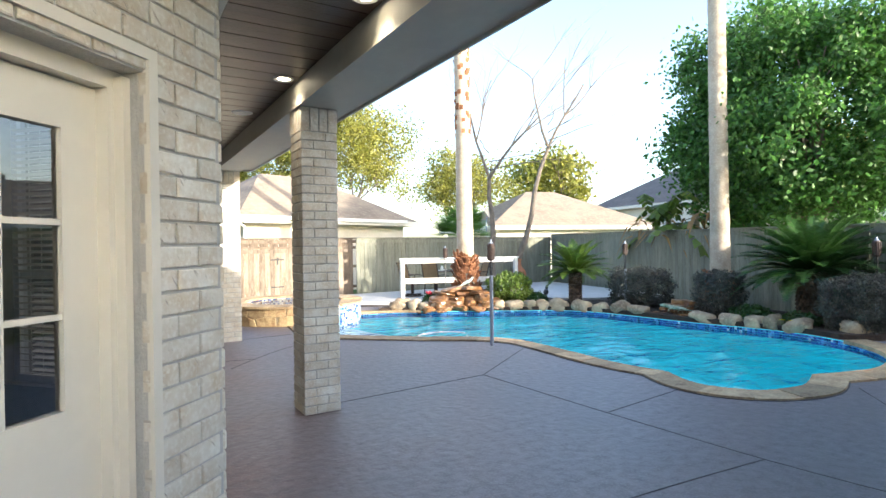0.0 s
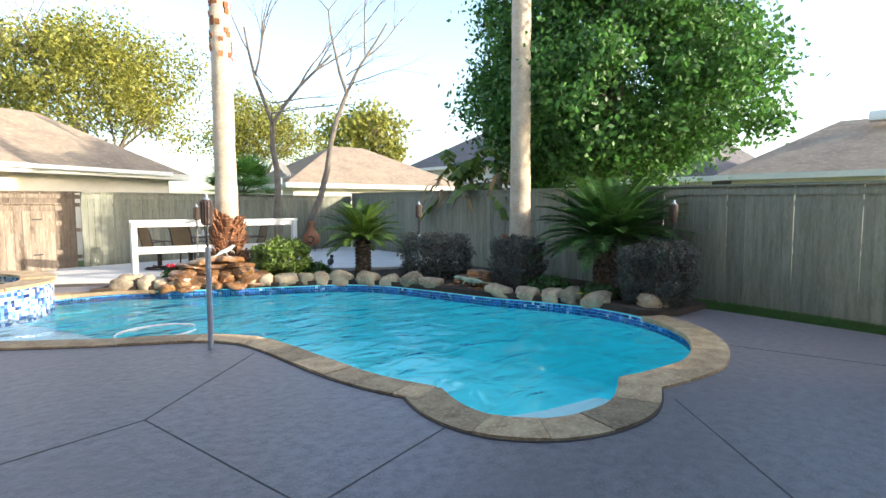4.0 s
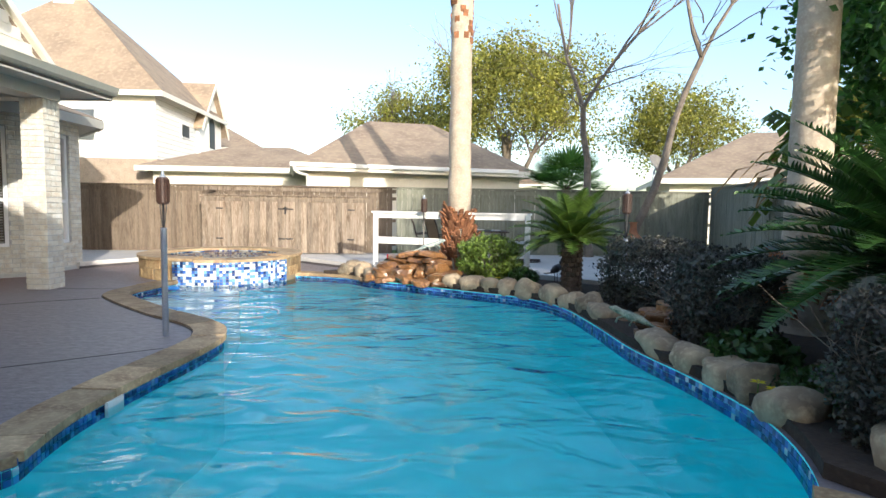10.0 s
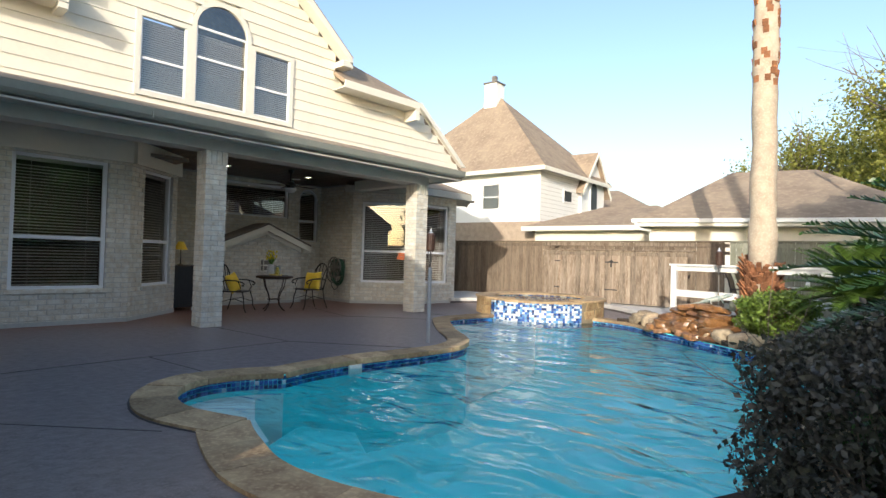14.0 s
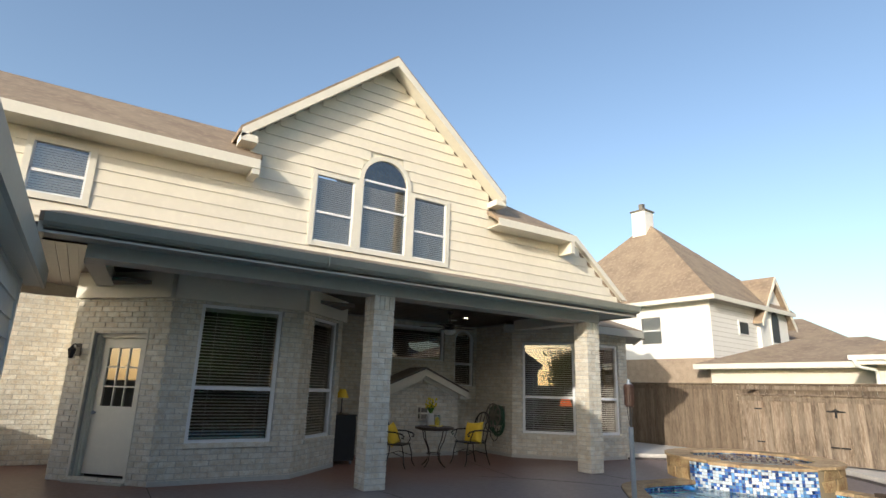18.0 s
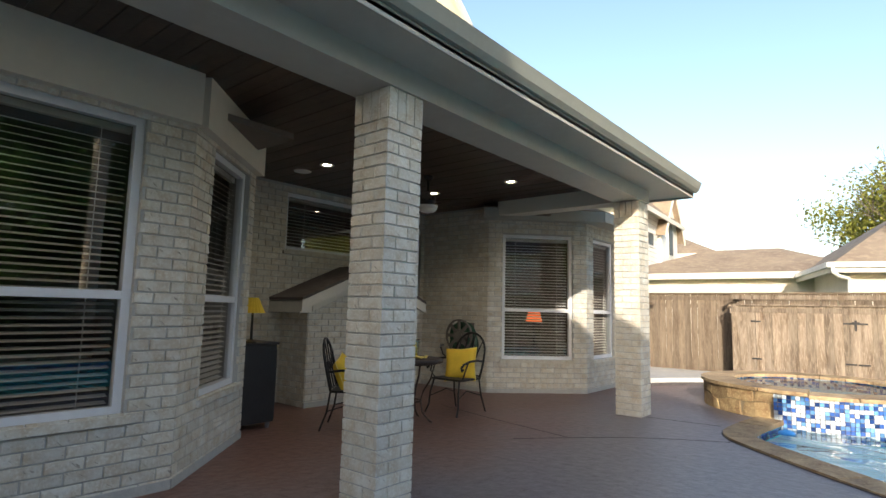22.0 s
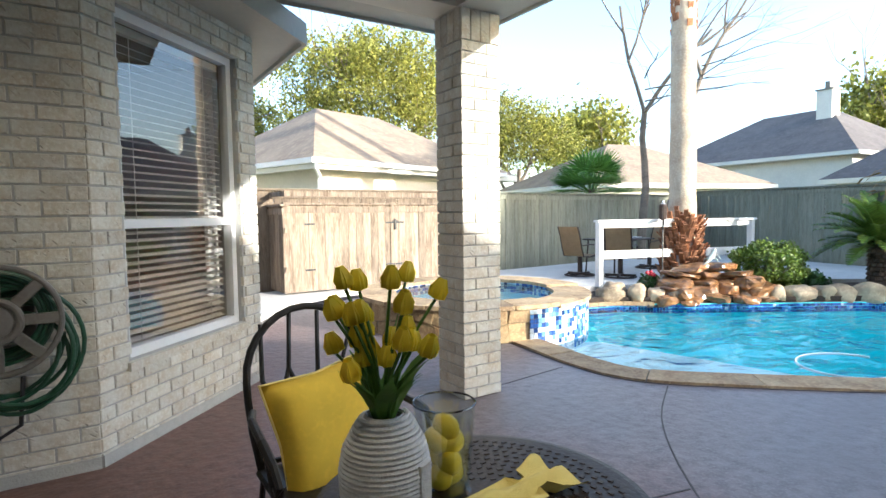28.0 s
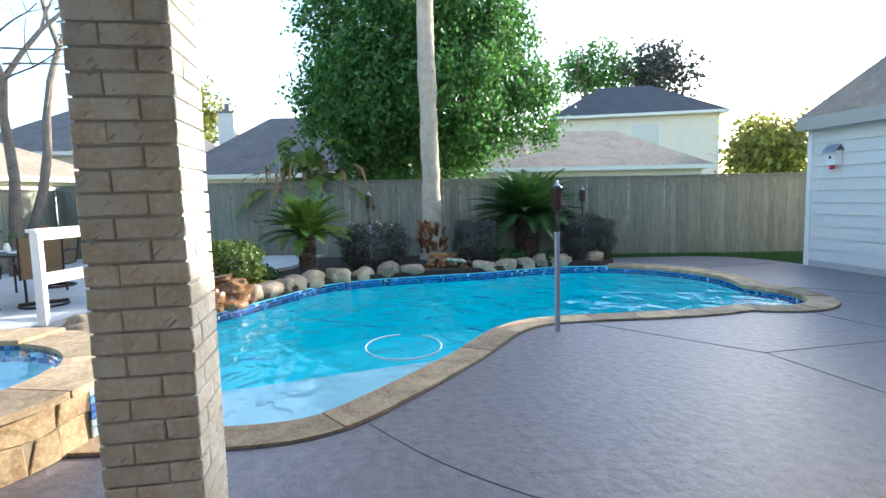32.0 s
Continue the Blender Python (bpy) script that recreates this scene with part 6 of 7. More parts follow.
# ---- planting bed, rocks, waterfalls ----
far_out = [p for p in far if p[1] > 4.3]
bed_line = offset(far_out, -0.03)
bed = tagged(obj("planting_bed", poly(bmesh.new(), bed_line[:-6] + [(6.75, 13.1), (9.7, 11.9), (11.6, 10.75), (13.6, 10.3), (13.1, 8.0), (12.5, 4.7), (11.6, 3.75), (10.7, 3.9)], 0.004, 0.09), M_SOIL), "dark mulched planting bed round the pool", "soil", kind="structure")


def rock_mesh(seed, sx, sy, sz, flat=0.0):
    bm = bmesh.new()
    bmesh.ops.create_icosphere(bm, subdivisions=3, radius=1)
    off = Vector((seed * 3.7, seed * 1.3, 0))
    for v in bm.verts:
        n = v.co.normalized()
        k = 1 + 0.30 * noise.noise(n * 1.1 + off) + 0.12 * noise.noise(n * 2.7 + off) + 0.04 * noise.noise(n * 7 + off)
        q = Vector((abs(n.x) ** 0.75 * math.copysign(1, n.x), abs(n.y) ** 0.75 * math.copysign(1, n.y), abs(n.z) ** (0.75 - flat) * math.copysign(1, n.z)))
        v.co = Vector((q.x * sx, q.y * sy, q.z * sz)) * k * 0.86
    return bm


rnd = random.Random(70)
edge_pts = resample([p for p in far if p[1] > 4.55], 0.05)
i, k = 6, 0
while i < len(edge_pts) - 22:
    L = rnd.uniform(0.30, 0.56)
    j = min(len(edge_pts) - 1, i + int(L / 0.05))
    a, b = Vector(edge_pts[i]), Vector(edge_pts[j])
    c, d = (a + b) / 2, (b - a).normalized()
    o = Vector((d.y, -d.x))
    c = c + o * 0.17
    h = rnd.uniform(0.15, 0.23)
    if not ((c - Vector((7.8, 11.75))).length < 0.55 or (c - Vector((10.45, 7.6))).length < 0.35):
        ob = tagged(smooth(obj("boulder", rock_mesh(k, L * 0.53, 0.2, h), M_ROCK)), "tan edging boulder set round the pool", "rock", "pool edge boulders")
        ob.matrix_world = pose(c.x, c.y, 0.08 + rnd.uniform(-0.02, 0.03), rnd.uniform(-9, 9), rnd.uniform(-9, 9), math.degrees(math.atan2(d.y, d.x)))
        k += 1
    i = j
big = tagged(smooth(obj("boulder", rock_mesh(91, 0.26, 0.2, 0.24), M_ROCK)), "large tan boulder at the end of the bed", "rock", "pool edge boulders")
big.matrix_world = pose(6.6, 12.62, 0.1, 0, 0, 30)
big = tagged(smooth(obj("boulder", rock_mesh(95, 0.3, 0.26, 0.26), M_ROCK)), "large tan boulder beside the coping", "rock", "pool edge boulders")
big.matrix_world = pose(10.88, 4.3, 0.08, 0, 0, 60)


def waterfall(name, x, y, rz, scale, rows, seed, label):
    w = thing(name, pose(x, y, 0, 0, 0, rz), label, "rock fountain")
    rnd = random.Random(seed)
    z = 0.0
    for r, (n, dep, wid) in enumerate(rows):
        for i in range(n):
            sx = wid / n * rnd.uniform(0.48, 0.95)
            bm = rock_mesh(seed * 10 + r * 9 + i, sx * scale, rnd.uniform(0.22, 0.3) * scale, rnd.uniform(0.045, 0.1) * scale, 0.35)
            for v in bm.verts:
                v.co += v.co.normalized() * 0.05 * noise.noise(v.co * 9 + Vector((i, r, seed)))
            ob = part("ledge_rock", bm, M_REDROCK, w)
            ob.matrix_local = pose((-wid / 2 + wid * (i + 0.5) / n + rnd.uniform(-0.04, 0.04)) * scale, (dep + rnd.uniform(-0.09, 0.09)) * scale, z * scale + 0.05, rnd.uniform(-9, 9), rnd.uniform(-10, 10), rnd.uniform(-40, 40))
        z += 0.092
    return w


waterfall("rock_fountain", 7.72, 11.52, -33, 1.25, ((5, 0.02, 1.5), (4, 0.13, 1.35), (4, 0.22, 1.2), (3, 0.3, 1.0), (2, 0.36, 0.7)), 7, "stacked wet reddish rock waterfall at the pool edge")
waterfall("rock_fountain", 10.6, 7.6, -92, 0.9, ((4, 0.0, 1.1), (4, 0.16, 0.95), (3, 0.32, 0.7), (1, 0.42, 0.5)), 9, "small stacked brown rock waterfall by the shrubs")


def reptile(name, m, material, label, size):
    """A lizard garden statue, one mesh."""
    bm = bmesh.new()
    s = size
    spine = [(-0.5 * s, 0.06 * s, 0.03 * s), (-0.3 * s, 0.02 * s, 0.05 * s), (-0.12 * s, 0, 0.09 * s), (0.1 * s, 0, 0.11 * s), (0.24 * s, 0, 0.14 * s), (0.34 * s, 0.01 * s, 0.17 * s), (0.44 * s, 0.02 * s, 0.17 * s)]
    tube(bm, spine, 0.05, 10, taper=[0.008 * s, 0.022 * s, 0.055 * s, 0.065 * s, 0.045 * s, 0.05 * s, 0.018 * s])
    for x, sg in ((0.16, 1), (0.16, -1), (-0.1, 1), (-0.1, -1)):
        tube(bm, [(x * s, sg * 0.04 * s, 0.09 * s), (x * s + 0.03 * s, sg * 0.12 * s, 0.07 * s), (x * s + 0.05 * s, sg * 0.14 * s, 0.0)], 0.016 * s, 6)
    ob = tagged(smooth(obj(name, bm, material)), label, "statue")
    ob.matrix_world = m
    return ob


M_LIZ = mat("painted_statue", (0.42, 0.42, 0.38), 0.5, vary=0.5, scale=18, bump=0.3, color2=(0.05, 0.16, 0.14))
M_GATOR = mat("green_statue", (0.36, 0.38, 0.28), 0.5, vary=0.8, scale=10, bump=0.3, color2=(0.03, 0.09, 0.05))
reptile("lizard_statue", pose(8.1, 11.85, 0.60, 0, -8, 20), M_LIZ, "pale painted lizard statue on the rock fountain", 0.75)
reptile("alligator_statue", pose(10.42, 7.38, 0.17, 0, 0, 120), M_GATOR, "green and white alligator statue on the edging rocks", 0.75)


def torch(x, y, z0, pipe_h, head_z, r, steel, label):
    t = thing("garden_torch", pose(x, y, z0), label, "torch", "garden torches")
    part("pole", lathe(bmesh.new(), [(0.03, 0), (0.03, pipe_h)], 12) if steel else lathe(bmesh.new(), [(0.014, 0), (0.014, pipe_h)], 10), M_STEEL if steel else M_GREYP, t)
    bm = bmesh.new()
    tube(bm, [(0, 0, pipe_h), (0, 0, head_z)], 0.011)
    for a in range(3):
        c, s = math.cos(a * 2.09), math.sin(a * 2.09)
        tube(bm, [(0.012 * c, 0.012 * s, pipe_h + 0.02), (0.035 * c, 0.035 * s, head_z - 0.05), (0.03 * c, 0.03 * s, head_z)], 0.005, 5)
    part("cradle", bm, M_BLACK, t)
    bm = bmesh.new()
    lathe(bm, [(0.045, head_z - 0.02), (0.056, head_z), (0.054, head_z + 0.1), (0.062, head_z + 0.23), (0.05, head_z + 0.255)], 14)
    part("basket", bm, M_RATTAN, t, "dark woven torch basket")
    for i in range(14):
        a = 2 * math.pi * i / 14
        bm = bmesh.new()
        tube(bm, [(0.06 * math.cos(a), 0.06 * math.sin(a), head_z), (0.062 * math.cos(a), 0.064 * math.sin(a), head_z + 0.235)], 0.004, 4)
        part("basket_rod", bm, M_RATTAN, t)
    part("canister", lathe(bmesh.new(), [(0.035, head_z + 0.24), (0.035, head_z + 0.265), (0.018, head_z + 0.28), (0.012, head_z + 0.32)], 12), M_STEEL, t)
    return t


torch(5.49, 7.2, 0.0, 1.13, 1.39, 1, True, "rattan torch in a grey steel pipe beside the coping")
torch(10.86, 9.1, 0.05, 0.95, 1.31, 1, True, "rattan torch on a pole among the shrubs")
torch(11.51, 4.25, 0.05, 0.9, 1.3, 1, True, "rattan torch on a pole behind the clipped shrub")
torch(7.94, 12.66, 0.1, 1.0, 1.21, 1, False, "rattan torch on a thin pole by the palm")

# ---- covered patio: ceiling fittings ----
LIGHTS = [(0.76, 9.0), (-0.65, 8.98), (0.75, 6.82), (-0.69, 6.9), (1.66, 5.19), (1.66, 3.25)]
for x, y in LIGHTS:
    d = thing("downlight", pose(x, y, CEIL), "recessed white ceiling downlight, lit warm", "lamp", "patio downlights")
    part("trim_ring", lathe(bmesh.new(), [(0.055, -0.004), (0.085, -0.012), (0.095, -0.004), (0.095, 0.0), (0.055, 0.0)], 24, cap=False), M_WHITE, d)
    part("bulb", lathe(bmesh.new(), [(0.0, -0.003), (0.055, -0.003)], 20, cap=False), M_LAMP, d)
    lamp = new("downlight_lamp", bpy.data.lights.new("downlight_lamp", "SPOT"))
    lamp.data.energy, lamp.data.color, lamp.data.spot_size, lamp.data.spot_blend, lamp.data.shadow_soft_size = LAMP_W, (1.0, 0.80, 0.58), radians(120), 0.7, 0.05
    lamp.matrix_world = pose(x, y, CEIL - 0.02)
for x, y in ((1.55, 8.92), (-1.23, 8.99), (-1.24, 6.92), (1.58, 6.7)):
    d = thing("ceiling_speaker", pose(x, y, CEIL), "round flush ceiling speaker with a white grille", "speaker", "ceiling speakers")
    part("grille", lathe(bmesh.new(), [(0.0, -0.012), (0.1, -0.01), (0.115, -0.004), (0.12, 0.0)], 24, cap=False), M_WHITE, d)
fan = thing("ceiling_fan", pose(0.0, 8.1, CEIL), "dark ceiling fan with a frosted bowl light, at rest", "fan")
part("canopy", lathe(bmesh.new(), [(0.07, 0), (0.06, -0.05), (0.02, -0.07), (0.014, -0.25), (0.014, -0.27)], 16), M_BLACK, fan)
part("motor", lathe(bmesh.new(), [(0.03, -0.26), (0.11, -0.29), (0.12, -0.35), (0.09, -0.4), (0.05, -0.42)], 20), M_BLACK, fan)
part("bowl", lathe(bmesh.new(), [(0.14, -0.415), (0.13, -0.46), (0.09, -0.5), (0.01, -0.52)], 20), M_WHITE, fan, "frosted white glass bowl")
for i in range(5):
    b = part("blade", bevelled(boxes((0.1, 0.2, -0.02, 0.02, -0.355, -0.345), (0.2, 0.66, -0.065, 0.065, -0.355, -0.347)), 0.003), M_TABLE, fan, "dark brown wooden blade")
    b.matrix_local = Matrix.Rotation(radians(20 + 72 * i), 4, "Z") @ Matrix.Rotation(radians(0), 4, "X")

# ---- brick niche with a gabled roof against the back wall ----
FX, FY0, FY1 = -1.4, 7.25, 9.32
niche = thing("brick_fireplace", Matrix.Identity(4), "low cream brick outdoor hearth with a small gabled shingle roof", "fireplace")
core = part("core", prism_yz([(FY0, 0), (FY1, 0), (FY1, 1.5), ((FY0 + FY1) / 2, 1.94), (FY0, 1.5)], BACK + 0.01, FX), M_MORTAR, niche)
rnd = random.Random(17)
for r in range(22):
    z = r * COURSE + 0.005
    inset = max(0.0, (z + COURSE - 1.48) * 2.38)
    x = FY0 - (BRICK / 2 if r % 2 else 0)
    while x < FY1:
        a, b = max(x, FY0 + inset), min(x + BRICK - 0.011, FY1 - inset)
        if b - a > 0.04:
            clone("brick", brick_of(b - a, rnd.randrange(3)), niche, Matrix.Translation((FX + 0.012, 0, z)) @ Matrix.Rotation(radians(90), 4, "Z") @ Matrix.Translation((a, 0, 0)))
        x += BRICK
bm = bmesh.new()
for r in range(16):
    z = r * COURSE + 0.005
    x = BACK - (BRICK / 2 if r % 2 else 0)
    while x < FX:
        a, b = max(x, BACK), min(x + BRICK - 0.011, FX)
        if b - a > 0.03:
            box(bm, a, b, FY0 - 0.012, FY0 + 0.01, z, z + COURSE - 0.011)
            box(bm, a, b, FY1 - 0.01, FY1 + 0.012, z, z + COURSE - 0.011)
        x += BRICK
part("side_bricks", bm, M_BRICKJ, niche)["kind"] = "stuff"
mid = (FY0 + FY1) / 2
for sg in (-1, 1):
    e = mid + sg * 1.25
    part("roof_slope", prism_yz([(mid, 2.02), (e, 1.5), (e, 1.46), (mid, 1.975)], BACK + 0.01, FX + 0.16), M_SHINGLED, niche, "brown shingle roof slope")
    part("rake_board", prism_yz([(mid, 1.99), (e, 1.475), (e, 1.31), (mid, 1.82)], FX + 0.1, FX + 0.15), M_PAINT, niche, "cream rake board")
    part("rake_soffit", prism_yz([(mid, 1.845), (e, 1.335), (e, 1.315), (mid, 1.825)], FX + 0.05, FX + 0.1), M_PAINT, niche)
    part("eave_return", boxes((BACK + 0.02, FX + 0.1, min(e, e - sg * 0.2), max(e, e - sg * 0.2), 1.29, 1.44)), M_PAINT, niche)
    part("frieze", prism_yz([(mid, 1.83), (e - sg * 0.25, 1.41), (e - sg * 0.25, 1.31), (mid, 1.73)], FX + 0.012, FX + 0.05), M_PAINT, niche)
part("plinth", boxes((FX + 0.002, FX + 0.03, FY0 - 0.02, FY1 + 0.02, 0, 0.07)), M_MORTAR, niche)
vent = thing("vent_box", pose(FX + 0.012, 8.24, 0.81), "cream plastic louvred box on the brick hearth", "vent")
part("housing", bevelled(boxes((0, 0.13, -0.06, 0.13, 0, 0.3)), 0.006), M_PAINT, vent)
part("flange", boxes((0, 0.02, -0.1, 0.17, -0.02, 0.33)), M_PAINT, vent)
for i in range(2):
    for j in range(2):
        part("louvre", boxes((0.02, 0.1, -0.064, -0.058, 0.03 + 0.14 * i, 0.13 + 0.14 * i)) if j == 0 else boxes((0.128, 0.134, -0.045 + 0.0, 0.12, 0.03 + 0.14 * i, 0.13 + 0.14 * i)), M_GREYP, vent)

# ---- wrought-iron bistro set ----
TZ = 0.77
table = thing("bistro_table", pose(0.18, 7.67, 0) @ Matrix.Diagonal((0.88, 0.88, 1, 1)), "round brown cast-metal bistro table with pierced top", "table")
bm = bmesh.new()
lathe(bm, [(0.0, TZ - 0.022), (0.40, TZ - 0.022), (0.44, TZ - 0.05), (0.455, TZ - 0.045), (0.46, TZ - 0.02), (0.452, TZ - 0.004), (0.43, TZ), (0.0, TZ)], 56, cap=False)
part("tabletop", bm, M_TABLE, table)
bm = bmesh.new()
for ring in range(4, 13):
    n = int(ring * 6.5)
    for i in range(n):
        a = 2 * math.pi * i / n + ring * 0.35
        r = ring * 0.032
        box(bm, -0.004, 0.004, -0.008, 0.008, -0.001, 0.0012, Matrix.Translation((r * math.cos(a), r * math.sin(a), TZ + 0.0012)) @ Matrix.Rotation(a + 0.6, 4, "Z"))
part("piercing", bm, M_JOINT, table)["kind"] = "stuff"
for i in range(4):
    a = radians(20 + 90 * i)
    c, s = math.cos(a), math.sin(a)
    part("leg", tube(bmesh.new(), [(0.36 * c, 0.36 * s, TZ - 0.05), (0.30 * c, 0.30 * s, 0.52), (0.2 * c, 0.2 * s, 0.38), (0.155 * c, 0.155 * s, 0.26), (0.19 * c, 0.19 * s, 0.12), (0.29 * c, 0.29 * s, 0.03), (0.34 * c, 0.34 * s, 0.01)], 0.013, 8), M_TABLE, table)
bm = bmesh.new()
tube(bm, [(0.16 * math.cos(k * 0.2618), 0.16 * math.sin(k * 0.2618), 0.25) for k in range(25)], 0.009, 6)
part("ring", bm, M_TABLE, table)
part("apron", tube(bmesh.new(), [(0.36 * math.cos(k * 0.2618), 0.36 * math.sin(k * 0.2618), TZ - 0.06) for k in range(25)], 0.01, 6), M_TABLE, table)


def bistro_chair():
    """Faces +y; arched iron back with branching bars, scrolled arms."""
    ch = thing("bistro_chair", Matrix.Identity(4), "dark wrought-iron bistro armchair with an arched branch-patterned back", "chair", "chairs round the bistro table")
    s = 0.23
    part("seat", bevelled(boxes((-s, s, -0.21, 0.22, 0.40, 0.425)), 0.01), M_IRON, ch)
    for sx in (-1, 1):
        part("leg", tube(bmesh.new(), [(sx * 0.2, 0.2, 0.40), (sx * 0.22, 0.24, 0.25), (sx * 0.23, 0.25, 0.1), (sx * 0.25, 0.3, 0.0)], 0.011, 8), M_IRON, ch)
        part("leg", tube(bmesh.new(), [(sx * 0.2, -0.2, 0.42), (sx * 0.215, -0.23, 0.2), (sx * 0.235, -0.3, 0.0)], 0.011, 8), M_IRON, ch)
        part("arm", tube(bmesh.new(), [(sx * 0.225, -0.235, 0.62), (sx * 0.265, -0.08, 0.645), (sx * 0.28, 0.1, 0.64), (sx * 0.28, 0.22, 0.61), (sx * 0.275, 0.265, 0.57), (sx * 0.272, 0.245, 0.535), (sx * 0.272, 0.215, 0.55)], 0.014, 8), M_IRON, ch)
        part("arm_post", tube(bmesh.new(), [(sx * 0.22, 0.16, 0.42), (sx * 0.27, 0.19, 0.5), (sx * 0.278, 0.13, 0.63)], 0.01, 6), M_IRON, ch)
        part("stretcher", tube(bmesh.new(), [(sx * 0.222, 0.24, 0.2), (sx * 0.16, 0.0, 0.27), (sx * 0.218, -0.24, 0.2)], 0.007, 6), M_IRON, ch)

    def back(x, z):
        return (x, -0.2 - (z - 0.42) * 0.22, z)
    top = 0.97
    arch = [back(-0.21, 0.42), back(-0.228, 0.55), back(-0.235, 0.65)] + [back(-0.235 * math.cos(math.pi * k / 14), 0.72 + 0.25 * math.sin(math.pi * k / 14)) for k in range(15)] + [back(0.235, 0.65), back(0.228, 0.55), back(0.21, 0.42)]
    part("back_frame", tube(bmesh.new(), arch, 0.014, 8), M_IRON, ch)
    for pts in ([(-0.12, 0.44), (-0.1, 0.6), (-0.13, 0.74), (-0.19, 0.89)], [(-0.1, 0.6), (-0.03, 0.72), (-0.05, 0.95)], [(0.0, 0.44), (0.02, 0.6), (-0.03, 0.72)], [(0.02, 0.6), (0.08, 0.75), (0.06, 0.95)], [(0.12, 0.44), (0.13, 0.6), (0.08, 0.75)], [(0.13, 0.6), (0.18, 0.72), (0.17, 0.92)]):
        part("back_bar", tube(bmesh.new(), [back(*p) for p in pts], 0.009, 6), M_IRON, ch)
    part("back_rail", tube(bmesh.new(), [back(-0.21, 0.44), back(0.21, 0.44)], 0.01, 6), M_IRON, ch)
    return ch


CH1 = pose(-0.05, 6.92, 0, 0, 0, -50) @ Matrix.Scale(1.04, 4)
CH2 = pose(0.19, 8.58, 0, 0, 0, -180) @ Matrix.Scale(1.05, 4)
chair = bistro_chair()
chair.matrix_world = CH1
copy_thing(chair, CH2)


def cushion(m, label):
    n = 14
    bm = bmesh.new()
    grid = {}
    for side in (1, -1):
        for i in range(n + 1):
            for j in range(n + 1):
                u, v = 2 * i / n - 1, 2 * j / n - 1
                pin = 1 - 0.10 * (1 - abs(u) ** 2) * abs(v) ** 3 - 0.10 * (1 - abs(v) ** 2) * abs(u) ** 3
                t = 0.09 * ((1 - u ** 4) * (1 - v ** 4)) ** 0.55 * (1 + 0.1 * noise.noise(Vector((u * 2, v * 2, side))))
                grid[side, i, j] = bm.verts.new((0.24 * u * pin, side * t, 0.24 * v * pin))
    for side in (1, -1):
        for i in range(n):
            for j in range(n):
                q = [grid[side, i, j], grid[side, i + 1, j], grid[side, i + 1, j + 1], grid[side, i, j + 1]]
                bm.faces.new(q if side < 0 else q[::-1])
    bmesh.ops.remove_doubles(bm, verts=bm.verts[:], dist=0.002)
    ob = thing("cushion", m, label, "cushion", "yellow cushions")
    smooth(part("cover", bm, M_YELLOW, ob))
    part("piping", tube(bmesh.new(), [(0.238 * a, 0, 0.238 * b) for a, b in ((-1, -1), (0, -0.9), (1, -1), (0.9, 0), (1, 1), (0, 0.9), (-1, 1), (-0.9, 0), (-1, -1))], 0.006, 6), M_YFABRIC, ob)
    return ob


cushion(CH1 @ pose(0, -0.09, 0.58, 20, 10, 0) @ Matrix.Diagonal((0.88, 0.88, 0.84, 1)), "plump yellow cushion leaning in the iron chair")
cushion(CH2 @ pose(0, -0.08, 0.60, 16, 5, 14) @ Matrix.Diagonal((0.94, 0.94, 0.92, 1)), "plump yellow cushion leaning in the iron chair")

vase = thing("rope_vase", pose(-0.05, 7.71, TZ) @ Matrix.Diagonal((0.88, 0.88, 0.79, 1)), "white rope-wrapped vase on the bistro table", "vase")
prof = [(0.06, 0.0), (0.085, 0.02), (0.105, 0.09), (0.108, 0.16), (0.098, 0.22), (0.07, 0.28), (0.045, 0.315)]
bm = bmesh.new()
lathe(bm, prof, 28, cap=False)
part("body", bm, M_ROPE, vase)
bm, z = bmesh.new(), 0.012
while z < 0.31:
    for (r0, z0), (r1, z1) in zip(prof, prof[1:]):
        if z0 <= z <= z1:
            r = r0 + (r1 - r0) * (z - z0) / (z1 - z0)
    tube(bm, [(r * math.cos(k * 0.2618), r * math.sin(k * 0.2618), z + 0.0005 * k) for k in range(25)], 0.0065, 6, False)
    z += 0.0125
part("rope", bm, M_ROPE, vase)["kind"] = "stuff"
for k in range(5):
    part("knot", tube(bmesh.new(), [(0.112 * math.cos(a), 0.112 * math.sin(a), zz) for a, zz in ((-1.2 + 0.08 * k, 0.05), (-1.17 + 0.08 * k, 0.12), (-1.2 + 0.08 * k, 0.2))], 0.007, 6), M_ROPE, vase)

